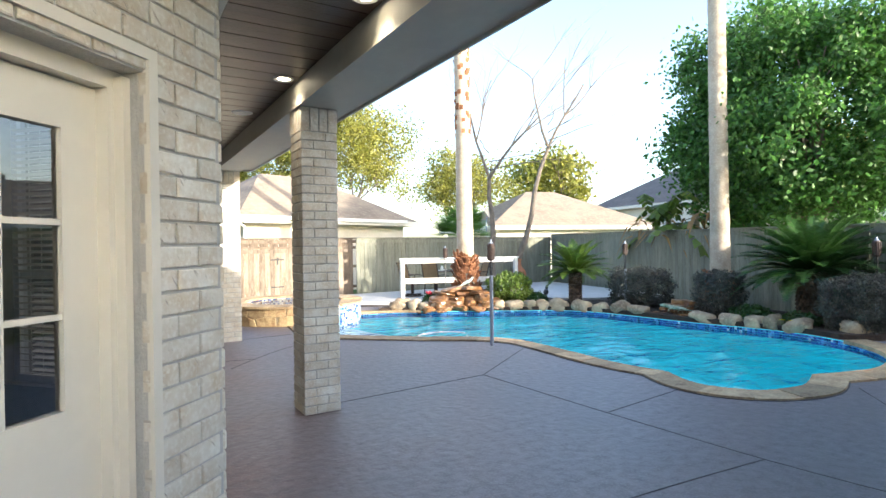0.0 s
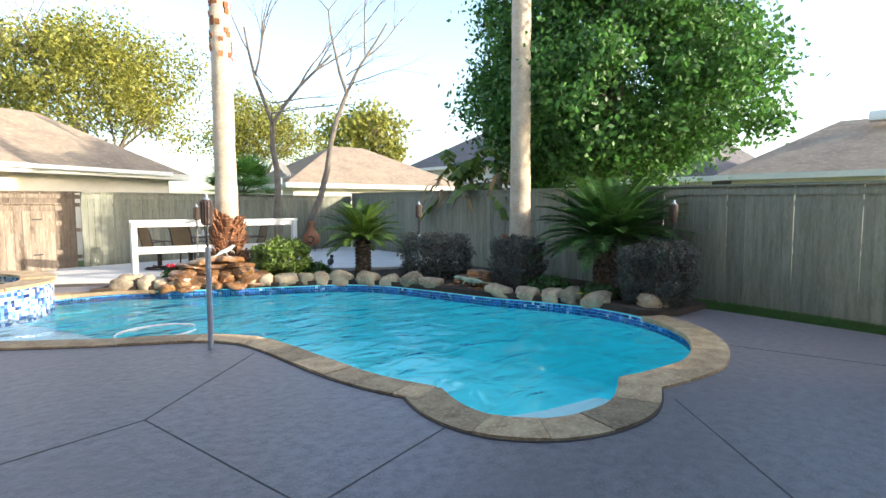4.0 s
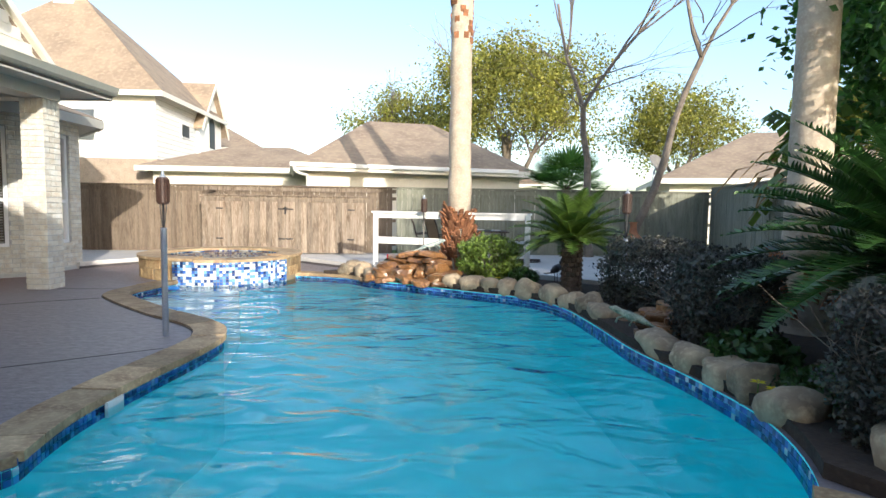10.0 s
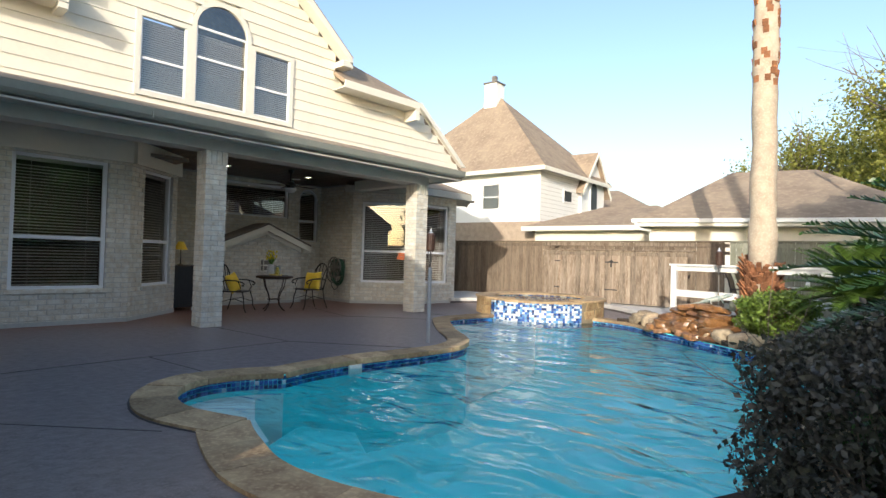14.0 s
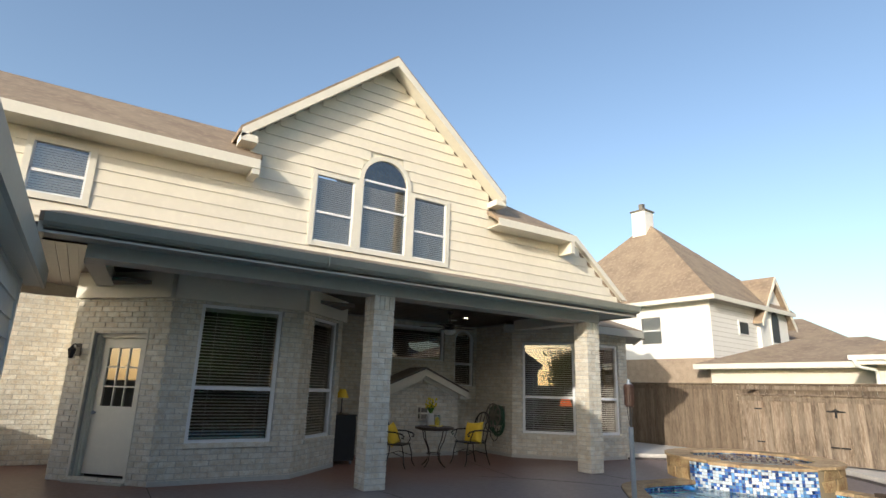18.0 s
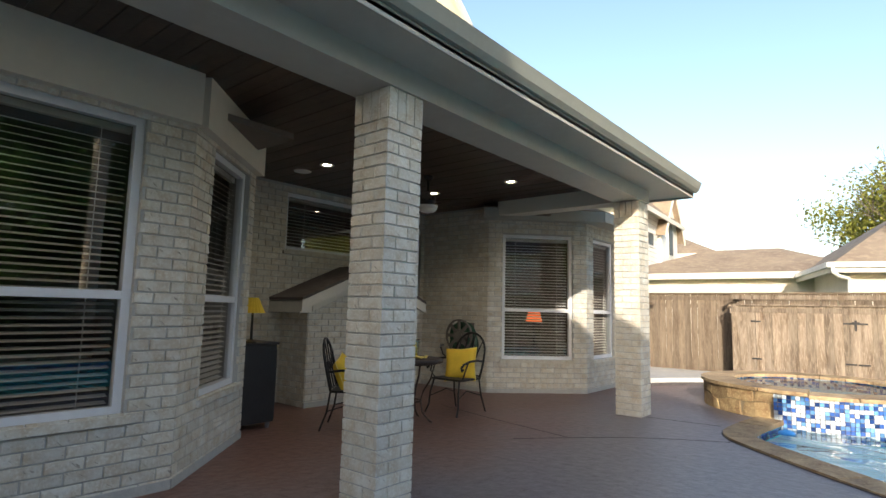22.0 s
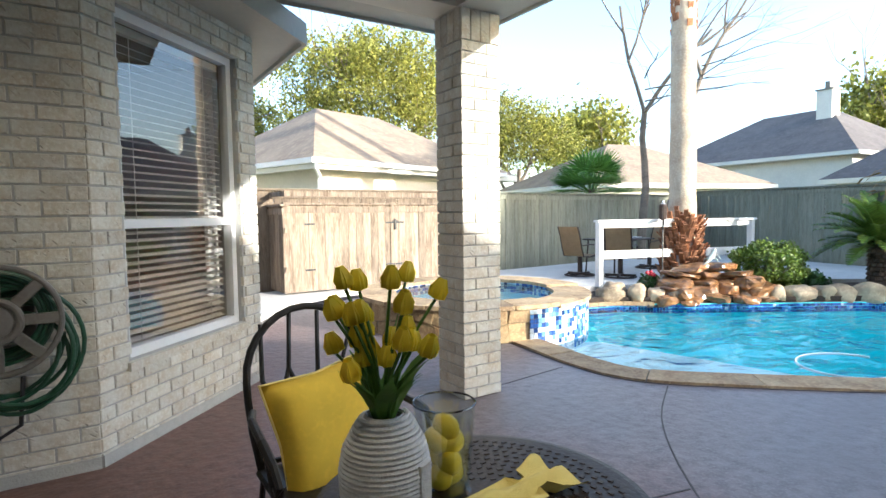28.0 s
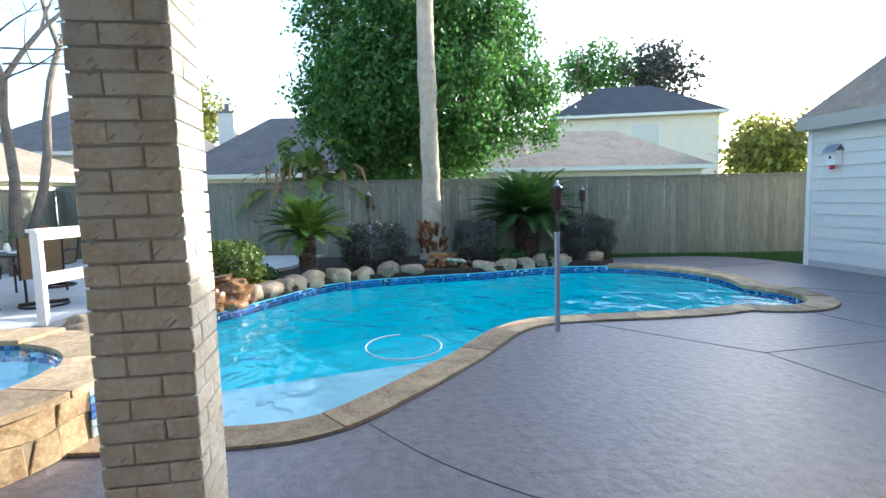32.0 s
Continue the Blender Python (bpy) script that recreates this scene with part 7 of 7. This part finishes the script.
tul = thing("tulip_bouquet", pose(-0.05, 7.71, TZ + 0.23) @ Matrix.Scale(0.95, 4), "bouquet of yellow tulips in the rope vase", "flowers")
rnd = random.Random(81)
for i in range(24):
    a, sp, hh = rnd.uniform(0, 6.283), rnd.uniform(0.02, 0.125), rnd.uniform(0.12, 0.31)
    tip = Vector((sp * math.cos(a), sp * math.sin(a), hh))
    st = part("stem", tube(bmesh.new(), [(0.01 * math.cos(a), 0.01 * math.sin(a), 0), (tip.x * 0.4, tip.y * 0.4, hh * 0.6), tip], 0.004, 5), M_STEM, tul)
    bm = bmesh.new()
    for p in range(6):
        m = Matrix.Translation(tip) @ Matrix.Rotation(a, 4, "Z") @ Matrix.Rotation(sp * 3.2, 4, "Y") @ Matrix.Rotation(p * 1.047, 4, "Z")
        q = 0.9 if p % 2 else 1.0
        pts = [((0.0, 0), (0.0, 0)), ((0.0165 * q, 0.006), (0.0135, 0.018)), ((0.0185 * q, 0.026), (0.015, 0.02)), ((0.009 * q, 0.052), (0.005, 0.004))]
        rows = [[bm.verts.new(m @ Vector((r, s * w, h))) for s in (-1, 0, 1)] for (r, h), (w, _) in pts]
        for u, v in zip(rows, rows[1:]):
            for k in range(2):
                bm.faces.new((u[k], u[k + 1], v[k + 1], v[k]))
    bmesh.ops.remove_doubles(bm, verts=bm.verts[:], dist=0.0005)
    smooth(part("bloom", bm, M_TULIP, st))
for i in range(14):
    a = rnd.uniform(0, 6.283)
    L = rnd.uniform(0.12, 0.24)
    bm = bmesh.new()
    rows = []
    for k in range(6):
        q = k / 5
        c = Vector((math.cos(a) * (0.02 + 0.55 * L * q ** 1.5), math.sin(a) * (0.02 + 0.55 * L * q ** 1.5), L * q * (1 - 0.25 * q)))
        w = 0.022 * math.sin(math.pi * min(0.98, q + 0.12))
        sd = Vector((-math.sin(a), math.cos(a), 0)) * w
        rows.append([bm.verts.new(c - sd), bm.verts.new(c + sd)])
    for u, v in zip(rows, rows[1:]):
        bm.faces.new((u[0], u[1], v[1], v[0]))
    part("leaf", bm, M_STEM, tul)

glass = thing("glass_hurricane", pose(0.135, 7.76, TZ) @ Matrix.Diagonal((0.84, 0.84, 0.8, 1)), "clear glass cylinder vase filled with lemons", "vase")
gl = part("cylinder", lathe(bmesh.new(), [(0.068, 0.0), (0.07, 0.01), (0.09, 0.275), (0.086, 0.275), (0.066, 0.014), (0.0, 0.012)], 28, cap=False), M_CLEAR, glass)
part("rim", tube(bmesh.new(), [(0.089 * math.cos(k * 0.2244), 0.089 * math.sin(k * 0.2244), 0.276) for k in range(29)], 0.003, 8, False), M_GLASS, glass, "bright glass rim")
part("foot", lathe(bmesh.new(), [(0.075, 0.0), (0.075, 0.006), (0.06, 0.012)], 24), M_CLEAR, glass)
rnd = random.Random(82)
for i, (x, y, z) in enumerate(((0.022, 0.012, 0.045), (-0.024, -0.008, 0.05), (0.004, -0.022, 0.09), (0.004, 0.026, 0.098), (0.02, -0.006, 0.14), (-0.022, 0.01, 0.15), (0.006, 0.0, 0.185))):
    bm = bmesh.new()
    bmesh.ops.create_uvsphere(bm, u_segments=14, v_segments=10, radius=0.03)
    for v in bm.verts:
        v.co.z *= 1.22 + (0.25 if abs(v.co.z) > 0.0315 else 0)
    lm = tagged(smooth(obj("lemon", bm, M_LEMON)), "ripe yellow lemon inside the glass cylinder", "lemon", "lemons in the glass")
    lm.matrix_world = pose(0.135 + x * 0.8, 7.76 + y * 0.8, TZ + z * 0.86, rnd.uniform(0, 180), rnd.uniform(0, 180), 0)

bm = bmesh.new()
nx, ny = 26, 12
vs = {}
for i in range(nx + 1):
    for j in range(ny + 1):
        u, v = i / nx, j / ny
        w = 0.09 * (1 + 0.5 * abs(u - 0.5) - (0.55 if abs(u - 0.62) < 0.06 else 0.0))
        vs[i, j] = bm.verts.new(((u - 0.5) * 0.30, (v - 0.5) * 2 * w * 0.75, 0.004 + 0.045 * (0.5 + 0.5 * math.sin(v * 11 + u * 3)) * (0.6 + 0.4 * noise.noise(Vector((u * 5, v * 4, 2))))))
for i in range(nx):
    for j in range(ny):
        bm.faces.new((vs[i, j], vs[i + 1, j], vs[i + 1, j + 1], vs[i, j + 1]))
nap = tagged(smooth(obj("napkin", bm, M_YFABRIC)), "folded pale yellow cloth napkin on the bistro table", "napkin")
nap.matrix_world = pose(0.27, 7.63, TZ + 0.003, 0, 0, 8)

# ---- black cabinet and lamp ----
cab = thing("patio_cabinet", pose(-1.1, 6.04, 0), "black cabinet on castors with a fridge door", "cabinet")
part("body", bevelled(boxes((-0.46, 0.46, -0.25, 0.24, 0.07, 0.93)), 0.006), M_BLACK, cab)
part("top", bevelled(boxes((-0.48, 0.48, -0.26, 0.26, 0.93, 0.96)), 0.006), M_BLACK, cab)
for i in (0, 1):
    dr = part("door", bevelled(boxes((-0.44 + 0.45 * i, -0.01 + 0.45 * i, 0.24, 0.26, 0.1, 0.87)), 0.004), M_BLACK, cab)
    part("handle", tube(bmesh.new(), [(-0.04 + 0.08 * i, 0.26, 0.45), (-0.04 + 0.08 * i, 0.29, 0.46), (-0.04 + 0.08 * i, 0.29, 0.58), (-0.04 + 0.08 * i, 0.26, 0.59)], 0.006, 6), M_STEEL, dr)
for x in (-0.4, 0.4):
    for y in (-0.2, 0.2):
        part("castor", lathe(bmesh.new(), [(0.022, 0.0), (0.026, 0.02), (0.026, 0.05), (0.012, 0.07)], 10, Matrix.Translation((x, y, 0))), M_STEEL, cab)
lm = thing("yellow_lamp", pose(-0.66, 5.95, 0.96), "small lamp with a pleated yellow shade", "lamp")
part("stand", lathe(bmesh.new(), [(0.06, 0), (0.06, 0.015), (0.015, 0.04), (0.012, 0.36)], 14), M_BLACK, lm)
bm = bmesh.new()
n = 40
r0 = [bm.verts.new(((0.13 + 0.005 * (i % 2)) * math.cos(2 * math.pi * i / n), (0.13 + 0.005 * (i % 2)) * math.sin(2 * math.pi * i / n), 0.33)) for i in range(n)]
r1 = [bm.verts.new(((0.055 + 0.003 * (i % 2)) * math.cos(2 * math.pi * i / n), (0.055 + 0.003 * (i % 2)) * math.sin(2 * math.pi * i / n), 0.5)) for i in range(n)]
for i in range(n):
    bm.faces.new((r0[i], r0[(i + 1) % n], r1[(i + 1) % n], r1[i]))
part("shade", bm, M_YELLOW, lm, "pleated yellow shade")
part("bulb", lathe(bmesh.new(), [(0.015, 0.36), (0.03, 0.4), (0.02, 0.44)], 12), M_LAMP, lm)

# ---- hose reel ----
reel = thing("hose_reel", pose(-0.96, 10.335, 0.94), "grey plastic hose reel with green hose on the brick wall", "hose reel")


def yring(bm, r, y, t, seg=36):
    return tube(bm, [(r * math.cos(2 * math.pi * k / seg), y, r * math.sin(2 * math.pi * k / seg)) for k in range(seg + 1)], t, 8, False)


part("bracket", bevelled(boxes((-0.15, 0.15, -0.03, 0.0, -0.15, 0.22)), 0.008), M_GREYP, reel)
bm = bmesh.new()
yring(bm, 0.27, -0.26, 0.014)
yring(bm, 0.27, -0.24, 0.014)
yring(bm, 0.10, -0.26, 0.02)
part("flange", bm, M_GREYP, reel)
for i in range(8):
    a = 2 * math.pi * i / 8
    b = part("spoke", bevelled(boxes((0.06, 0.27, -0.012, 0.012, -0.028, 0.028)), 0.005), M_GREYP, reel)
    b.matrix_local = Matrix.Translation((0, -0.255, 0)) @ Matrix.Rotation(a, 4, "Y")
part("hub", lathe(bmesh.new(), [(0.08, 0.02), (0.085, 0.2), (0.075, 0.28), (0.03, 0.29)], 20, Matrix.Rotation(radians(90), 4, "X")), M_GREYP, reel)
for k in range(5):
    bm = bmesh.new()
    for j in range(3):
        yring(bm, 0.18 + 0.022 * j + 0.006 * (k % 2), -0.07 - 0.035 * k, 0.011)
    part("hose_coil", bm, M_GREEN, reel)
part("hose_coil", tube(bmesh.new(), [(0.27 * math.cos(a), -0.15 - 0.02 * math.sin(3 * a), -0.10 + 0.30 * math.sin(a)) for a in [math.pi + math.pi * k / 16 for k in range(17)]], 0.011, 8), M_GREEN, reel)
part("hose_coil", tube(bmesh.new(), [(0.25 * math.cos(a), -0.19, -0.14 + 0.29 * math.sin(a)) for a in [math.pi + math.pi * k / 16 for k in range(17)]], 0.011, 8), M_GREEN, reel)
for k, (dx, dz, rx, rz) in enumerate(((0.06, -0.13, 0.25, 0.27), (0.08, -0.16, 0.24, 0.29), (0.05, -0.18, 0.26, 0.28), (0.1, -0.2, 0.23, 0.27), (0.07, -0.23, 0.22, 0.26), (0.09, -0.14, 0.27, 0.3))):
    part("hose_coil", tube(bmesh.new(), [(dx + rx * math.cos(a), -0.16 - 0.018 * (k % 3) - 0.012 * math.sin(2 * a + k), dz + rz * math.sin(a)) for a in [2 * math.pi * q / 28 for q in range(29)]], 0.0115, 8), M_GREEN, reel)
part("lead_hose", tube(bmesh.new(), [(-0.55, -0.08, -0.22), (-0.47, -0.1, -0.35), (-0.3, -0.1, -0.44), (-0.15, -0.12, -0.4), (-0.05, -0.14, -0.3)], 0.011, 8), M_BLACK, reel)
part("tail_hose", tube(bmesh.new(), [(-0.2, -0.2, -0.3), (-0.17, -0.2, -0.5), (-0.05, -0.18, -0.62), (0.07, -0.18, -0.55), (0.09, -0.18, -0.3)], 0.011, 8), M_BLACK, reel)
part("tap", tube(bmesh.new(), [(-0.55, -0.001, -0.2), (-0.55, -0.07, -0.2), (-0.55, -0.09, -0.24)], 0.018, 8), M_STEEL, reel, "small wall tap")

# ---- deck furniture ----


def sling_chair(m):
    ch = thing("sling_chair", m, "tan sling patio chair on a dark swivel base", "chair", "chairs round the deck table")
    M_SLING = bpy.data.materials.get("tan_sling") or mat("tan_sling", (0.36, 0.26, 0.15), 0.8, vary=0.2, scale=10, bump=0.2, bscale=200)
    bm = bmesh.new()
    prof = [(0.28, 0.44), (0.0, 0.40), (-0.2, 0.42), (-0.27, 0.6), (-0.33, 0.85), (-0.4, 1.02)]
    rows = [[bm.verts.new((x, y, z)) for x in (-0.24, 0.24)] for y, z in prof]
    for u, v in zip(rows, rows[1:]):
        bm.faces.new((u[0], u[1], v[1], v[0]))
    bmesh.ops.solidify(bm, geom=bm.faces[:], thickness=0.012)
    part("sling", bm, M_SLING, ch)
    for sx in (-0.25, 0.25):
        part("side_frame", tube(bmesh.new(), [(sx, y, z) for y, z in prof], 0.015, 6), M_TABLE, ch)
        part("arm", tube(bmesh.new(), [(sx, -0.27, 0.64), (sx * 1.15, 0.0, 0.66), (sx * 1.15, 0.25, 0.62), (sx, 0.27, 0.44)], 0.015, 6), M_TABLE, ch)
    part("pedestal", lathe(bmesh.new(), [(0.05, 0.08), (0.05, 0.4)], 12), M_TABLE, ch)
    part("base_ring", tube(bmesh.new(), [(0.3 * math.cos(k * 0.2618), 0.3 * math.sin(k * 0.2618), 0.02) for k in range(25)], 0.018, 6), M_TABLE, ch)
    part("base_bar", boxes((-0.3, 0.3, -0.02, 0.02, 0.02, 0.07), (-0.02, 0.02, -0.3, 0.3, 0.021, 0.069)), M_TABLE, ch)
    return ch


sling_chair(pose(7.95, 14.6, DZ, 0, 0, -85))
sling_chair(pose(8.35, 13.9, DZ, 0, 0, -60))
sling_chair(pose(10.35, 14.7, DZ, 0, 0, 80))
dt = thing("deck_table", pose(9.2, 14.65, DZ), "dark patio dining table set with white plates", "table")
part("tabletop", bevelled(boxes((-0.65, 0.65, -0.45, 0.45, 0.70, 0.73)), 0.008), M_TABLE, dt)
for x in (-0.55, 0.55):
    for y in (-0.36, 0.36):
        part("leg", tube(bmesh.new(), [(x, y, 0.70), (x * 1.08, y * 1.08, 0)], 0.018, 8), M_TABLE, dt)
for x, y in ((-0.35, -0.2), (0.35, -0.2), (0.0, 0.2)):
    pl = obj("plate", lathe(bmesh.new(), [(0.06, 0.0), (0.12, 0.02), (0.118, 0.026), (0.0, 0.01)], 20, cap=False), M_WHITE)
    tagged(pl, "white dinner plate on the deck table", "plate", "plates on the deck table").matrix_world = pose(9.2 + x, 14.65 + y, DZ + 0.731)

# ---- small things ----
M_TERRA = mat("terracotta", (0.42, 0.17, 0.075), 0.85, vary=0.4, scale=9, bump=0.4, bscale=40, color2=(0.26, 0.11, 0.06))
chim = thing("chiminea", pose(13.4, 16.3, DZ), "orange-brown terracotta chiminea on an iron stand on the deck", "chiminea")
smooth(part("body", lathe(bmesh.new(), [(0.10, 0.16), (0.2, 0.2), (0.27, 0.32), (0.28, 0.42), (0.22, 0.55), (0.12, 0.66), (0.085, 0.8), (0.09, 0.92), (0.12, 0.96), (0.1, 0.96), (0.07, 0.9)], 24, cap=False), M_TERRA, chim))
part("mouth", lathe(bmesh.new(), [(0.11, 0.0), (0.12, 0.015), (0.0, 0.016)], 18, Matrix.Translation((-0.17, -0.18, 0.38)) @ Matrix.Rotation(radians(-135), 4, "Z") @ Matrix.Rotation(radians(90), 4, "Y"), cap=False), M_BLACK, chim, "black disc at the fire opening")
for k in range(3):
    a = k * 2.094 + 0.4
    part("leg", tube(bmesh.new(), [(0.17 * math.cos(a), 0.17 * math.sin(a), 0.24), (0.22 * math.cos(a), 0.22 * math.sin(a), 0.0)], 0.012, 6), M_IRON, chim)
part("stand_ring", tube(bmesh.new(), [(0.22 * math.cos(k * 0.2618), 0.22 * math.sin(k * 0.2618), 0.235) for k in range(25)], 0.012, 6), M_IRON, chim)
crow = thing("garden_bird", pose(10.38, 11.41, 0.08, 0, 0, 40), "small black metal bird ornament on stakes in the bed", "garden ornament")
part("body", lathe(bmesh.new(), [(0.0, -0.17), (0.045, -0.1), (0.075, 0.0), (0.06, 0.1), (0.02, 0.16), (0.0, 0.17)], 12, Matrix.Translation((0, 0, 0.24)) @ Matrix.Rotation(radians(70), 4, "Y"), cap=False), M_BLACK, crow)
part("head", lathe(bmesh.new(), [(0.0, -0.045), (0.04, -0.02), (0.042, 0.015), (0.018, 0.045), (0.0, 0.1)], 12, Matrix.Translation((0.15, 0, 0.35)) @ Matrix.Rotation(radians(100), 4, "Y"), cap=False), M_BLACK, crow)
part("tail", boxes((-0.3, -0.13, -0.035, 0.035, 0.17, 0.185)), M_BLACK, crow)
for yy in (-0.03, 0.03):
    part("leg", tube(bmesh.new(), [(0, yy, 0.2), (0.02, yy, -0.06)], 0.006, 5), M_IRON, crow)
dv = thing("deck_vase", pose(9.05, 14.7, DZ + 0.731), "small glass vase of green cuttings on the deck table", "vase")
part("jar", lathe(bmesh.new(), [(0.03, 0.0), (0.045, 0.03), (0.045, 0.09), (0.03, 0.13), (0.034, 0.15)], 16), M_WHITE, dv)
rnd = random.Random(44)
for k in range(7):
    a, l = k * 0.9, rnd.uniform(0.12, 0.28)
    st = part("sprig", tube(bmesh.new(), [(0, 0, 0.12), (0.04 * math.cos(a), 0.04 * math.sin(a), 0.12 + l * 0.6), (0.12 * math.cos(a), 0.12 * math.sin(a), 0.12 + l)], 0.003, 5), M_STEM, dv)
    part("leaf", lathe(bmesh.new(), [(0.0, -0.05), (0.028, 0.0), (0.0, 0.05)], 6, Matrix.Translation((0.11 * math.cos(a), 0.11 * math.sin(a), 0.12 + l)) @ Matrix.Rotation(a, 4, "Z") @ Matrix.Rotation(radians(60), 4, "Y") @ Matrix.Diagonal((1, 0.25, 1, 1)), cap=False), M_STEM, st)
bh = thing("birdhouse", pose(8.5, 0.62, 1.85), "small painted birdhouse hung on the garage wall", "birdhouse")
part("box", bevelled(boxes((-0.1, 0.1, -0.01, 0.15, 0.08, 0.34)), 0.006), M_WHITE, bh)
part("roof", prism_yz([(0.07, 0.46), (-0.06, 0.33), (-0.06, 0.31), (0.07, 0.44), (0.2, 0.31), (0.2, 0.33)], -0.14, 0.14), M_STEEL, bh)
part("hole", lathe(bmesh.new(), [(0.028, 0.152), (0.028, 0.156), (0.0, 0.156)], 14, Matrix.Translation((0, 0, 0.22)) @ Matrix.Rotation(radians(-90), 4, "X"), cap=False), M_BLACK, bh)
part("perch_trim", lathe(bmesh.new(), [(0.02, 0.0), (0.05, 0.03), (0.03, 0.08)], 12, Matrix.Translation((0, 0.1, 0))), M_REDF, bh, "red painted foot")
pn = thing("hose_ring", pose(5.62, 8.95, WATER - 0.01), "white floating pool cleaner hose loop on the water", "hose")
part("hose", tube(bmesh.new(), [(0.5 * math.cos(k * 0.2), 0.42 * math.sin(k * 0.2), 0) for k in range(29)], 0.012, 8), M_WHITE, pn)
fb = thing("pool_float", pose(3.72, 10.9, WATER), "small blue chlorine float at the shelf edge", "float")
part("disc", lathe(bmesh.new(), [(0.0, -0.03), (0.09, -0.02), (0.1, 0.0), (0.08, 0.02), (0.03, 0.04), (0.0, 0.042)], 18, cap=False), mat("float_blue", (0.03, 0.22, 0.6), 0.4, vary=0.1), fb)
part("inlet", boxes((-0.05, 0.05, -0.01, 0.01, -0.02, 0.02)), M_WHITE, fb)
sk = thing("skimmer_cover", pose(6.03, 5.42, -0.1, 0, 0, 88), "white skimmer opening set in the tile band", "skimmer")
part("plate", boxes((-0.09, 0.09, -0.012, 0.012, -0.04, 0.07)), M_WHITE, sk)
for i, (x, y) in enumerate(((10.6, 5.35), (10.62, 5.2), (9.3, 11.0))):
    f = thing("yellow_flower", pose(x, y, 0.09), "small yellow bloom in the mulch", "flower", "yellow bedding flowers")
    bm = bmesh.new()
    for k in range(6):
        a = k * 1.047
        vs = [bm.verts.new(p) for p in ((0, 0, 0.1), (0.03 * math.cos(a - 0.4), 0.03 * math.sin(a - 0.4), 0.115), (0.06 * math.cos(a), 0.06 * math.sin(a), 0.11), (0.03 * math.cos(a + 0.4), 0.03 * math.sin(a + 0.4), 0.115))]
        bm.faces.new(vs)
    part("bloom", bm, M_TULIP, f)
    part("stem", tube(bmesh.new(), [(0, 0, 0), (0, 0, 0.1)], 0.004, 5), M_STEM, f)

# grass blades on the lawn strip
rng = np.random.default_rng(90)
n = 60000
gy = rng.uniform(-3.5, 4.6, n)
gx = rng.uniform(0, 1, n)
lo = np.interp(gy, [-3.5, 0.55, 0.65, 0.97, 1.62, 2.6, 3.56, 4.2], [9.2, 9.2, 9.85, 10.72, 11.17, 11.4, 11.58, 11.6])
hi = 10.4 + (gy + 4.3) * 0.2542 - 0.05
px = lo + (hi - lo) * gx
keep = hi > lo
px, py = px[keep], gy[keep]
n = len(px)
a, h = rng.uniform(0, 6.283, n), rng.uniform(0.03, 0.07, n)
bx, by = np.cos(a) * 0.004, np.sin(a) * 0.004
tx, ty = rng.normal(size=n) * 0.02, rng.normal(size=n) * 0.02
v = np.stack([np.stack([px - bx, py - by, np.full(n, -0.03)], 1), np.stack([px + bx, py + by, np.full(n, -0.03)], 1), np.stack([px + tx, py + ty, h - 0.03], 1)], 1).reshape(-1, 3)
me = bpy.data.meshes.new("grass")
me.from_pydata(v.tolist(), [], [(3 * i, 3 * i + 1, 3 * i + 2) for i in range(n)])
me.materials.append(M_GRASS)
tagged(new("grass", me), "short green lawn grass along the fence", "grass", kind="stuff")
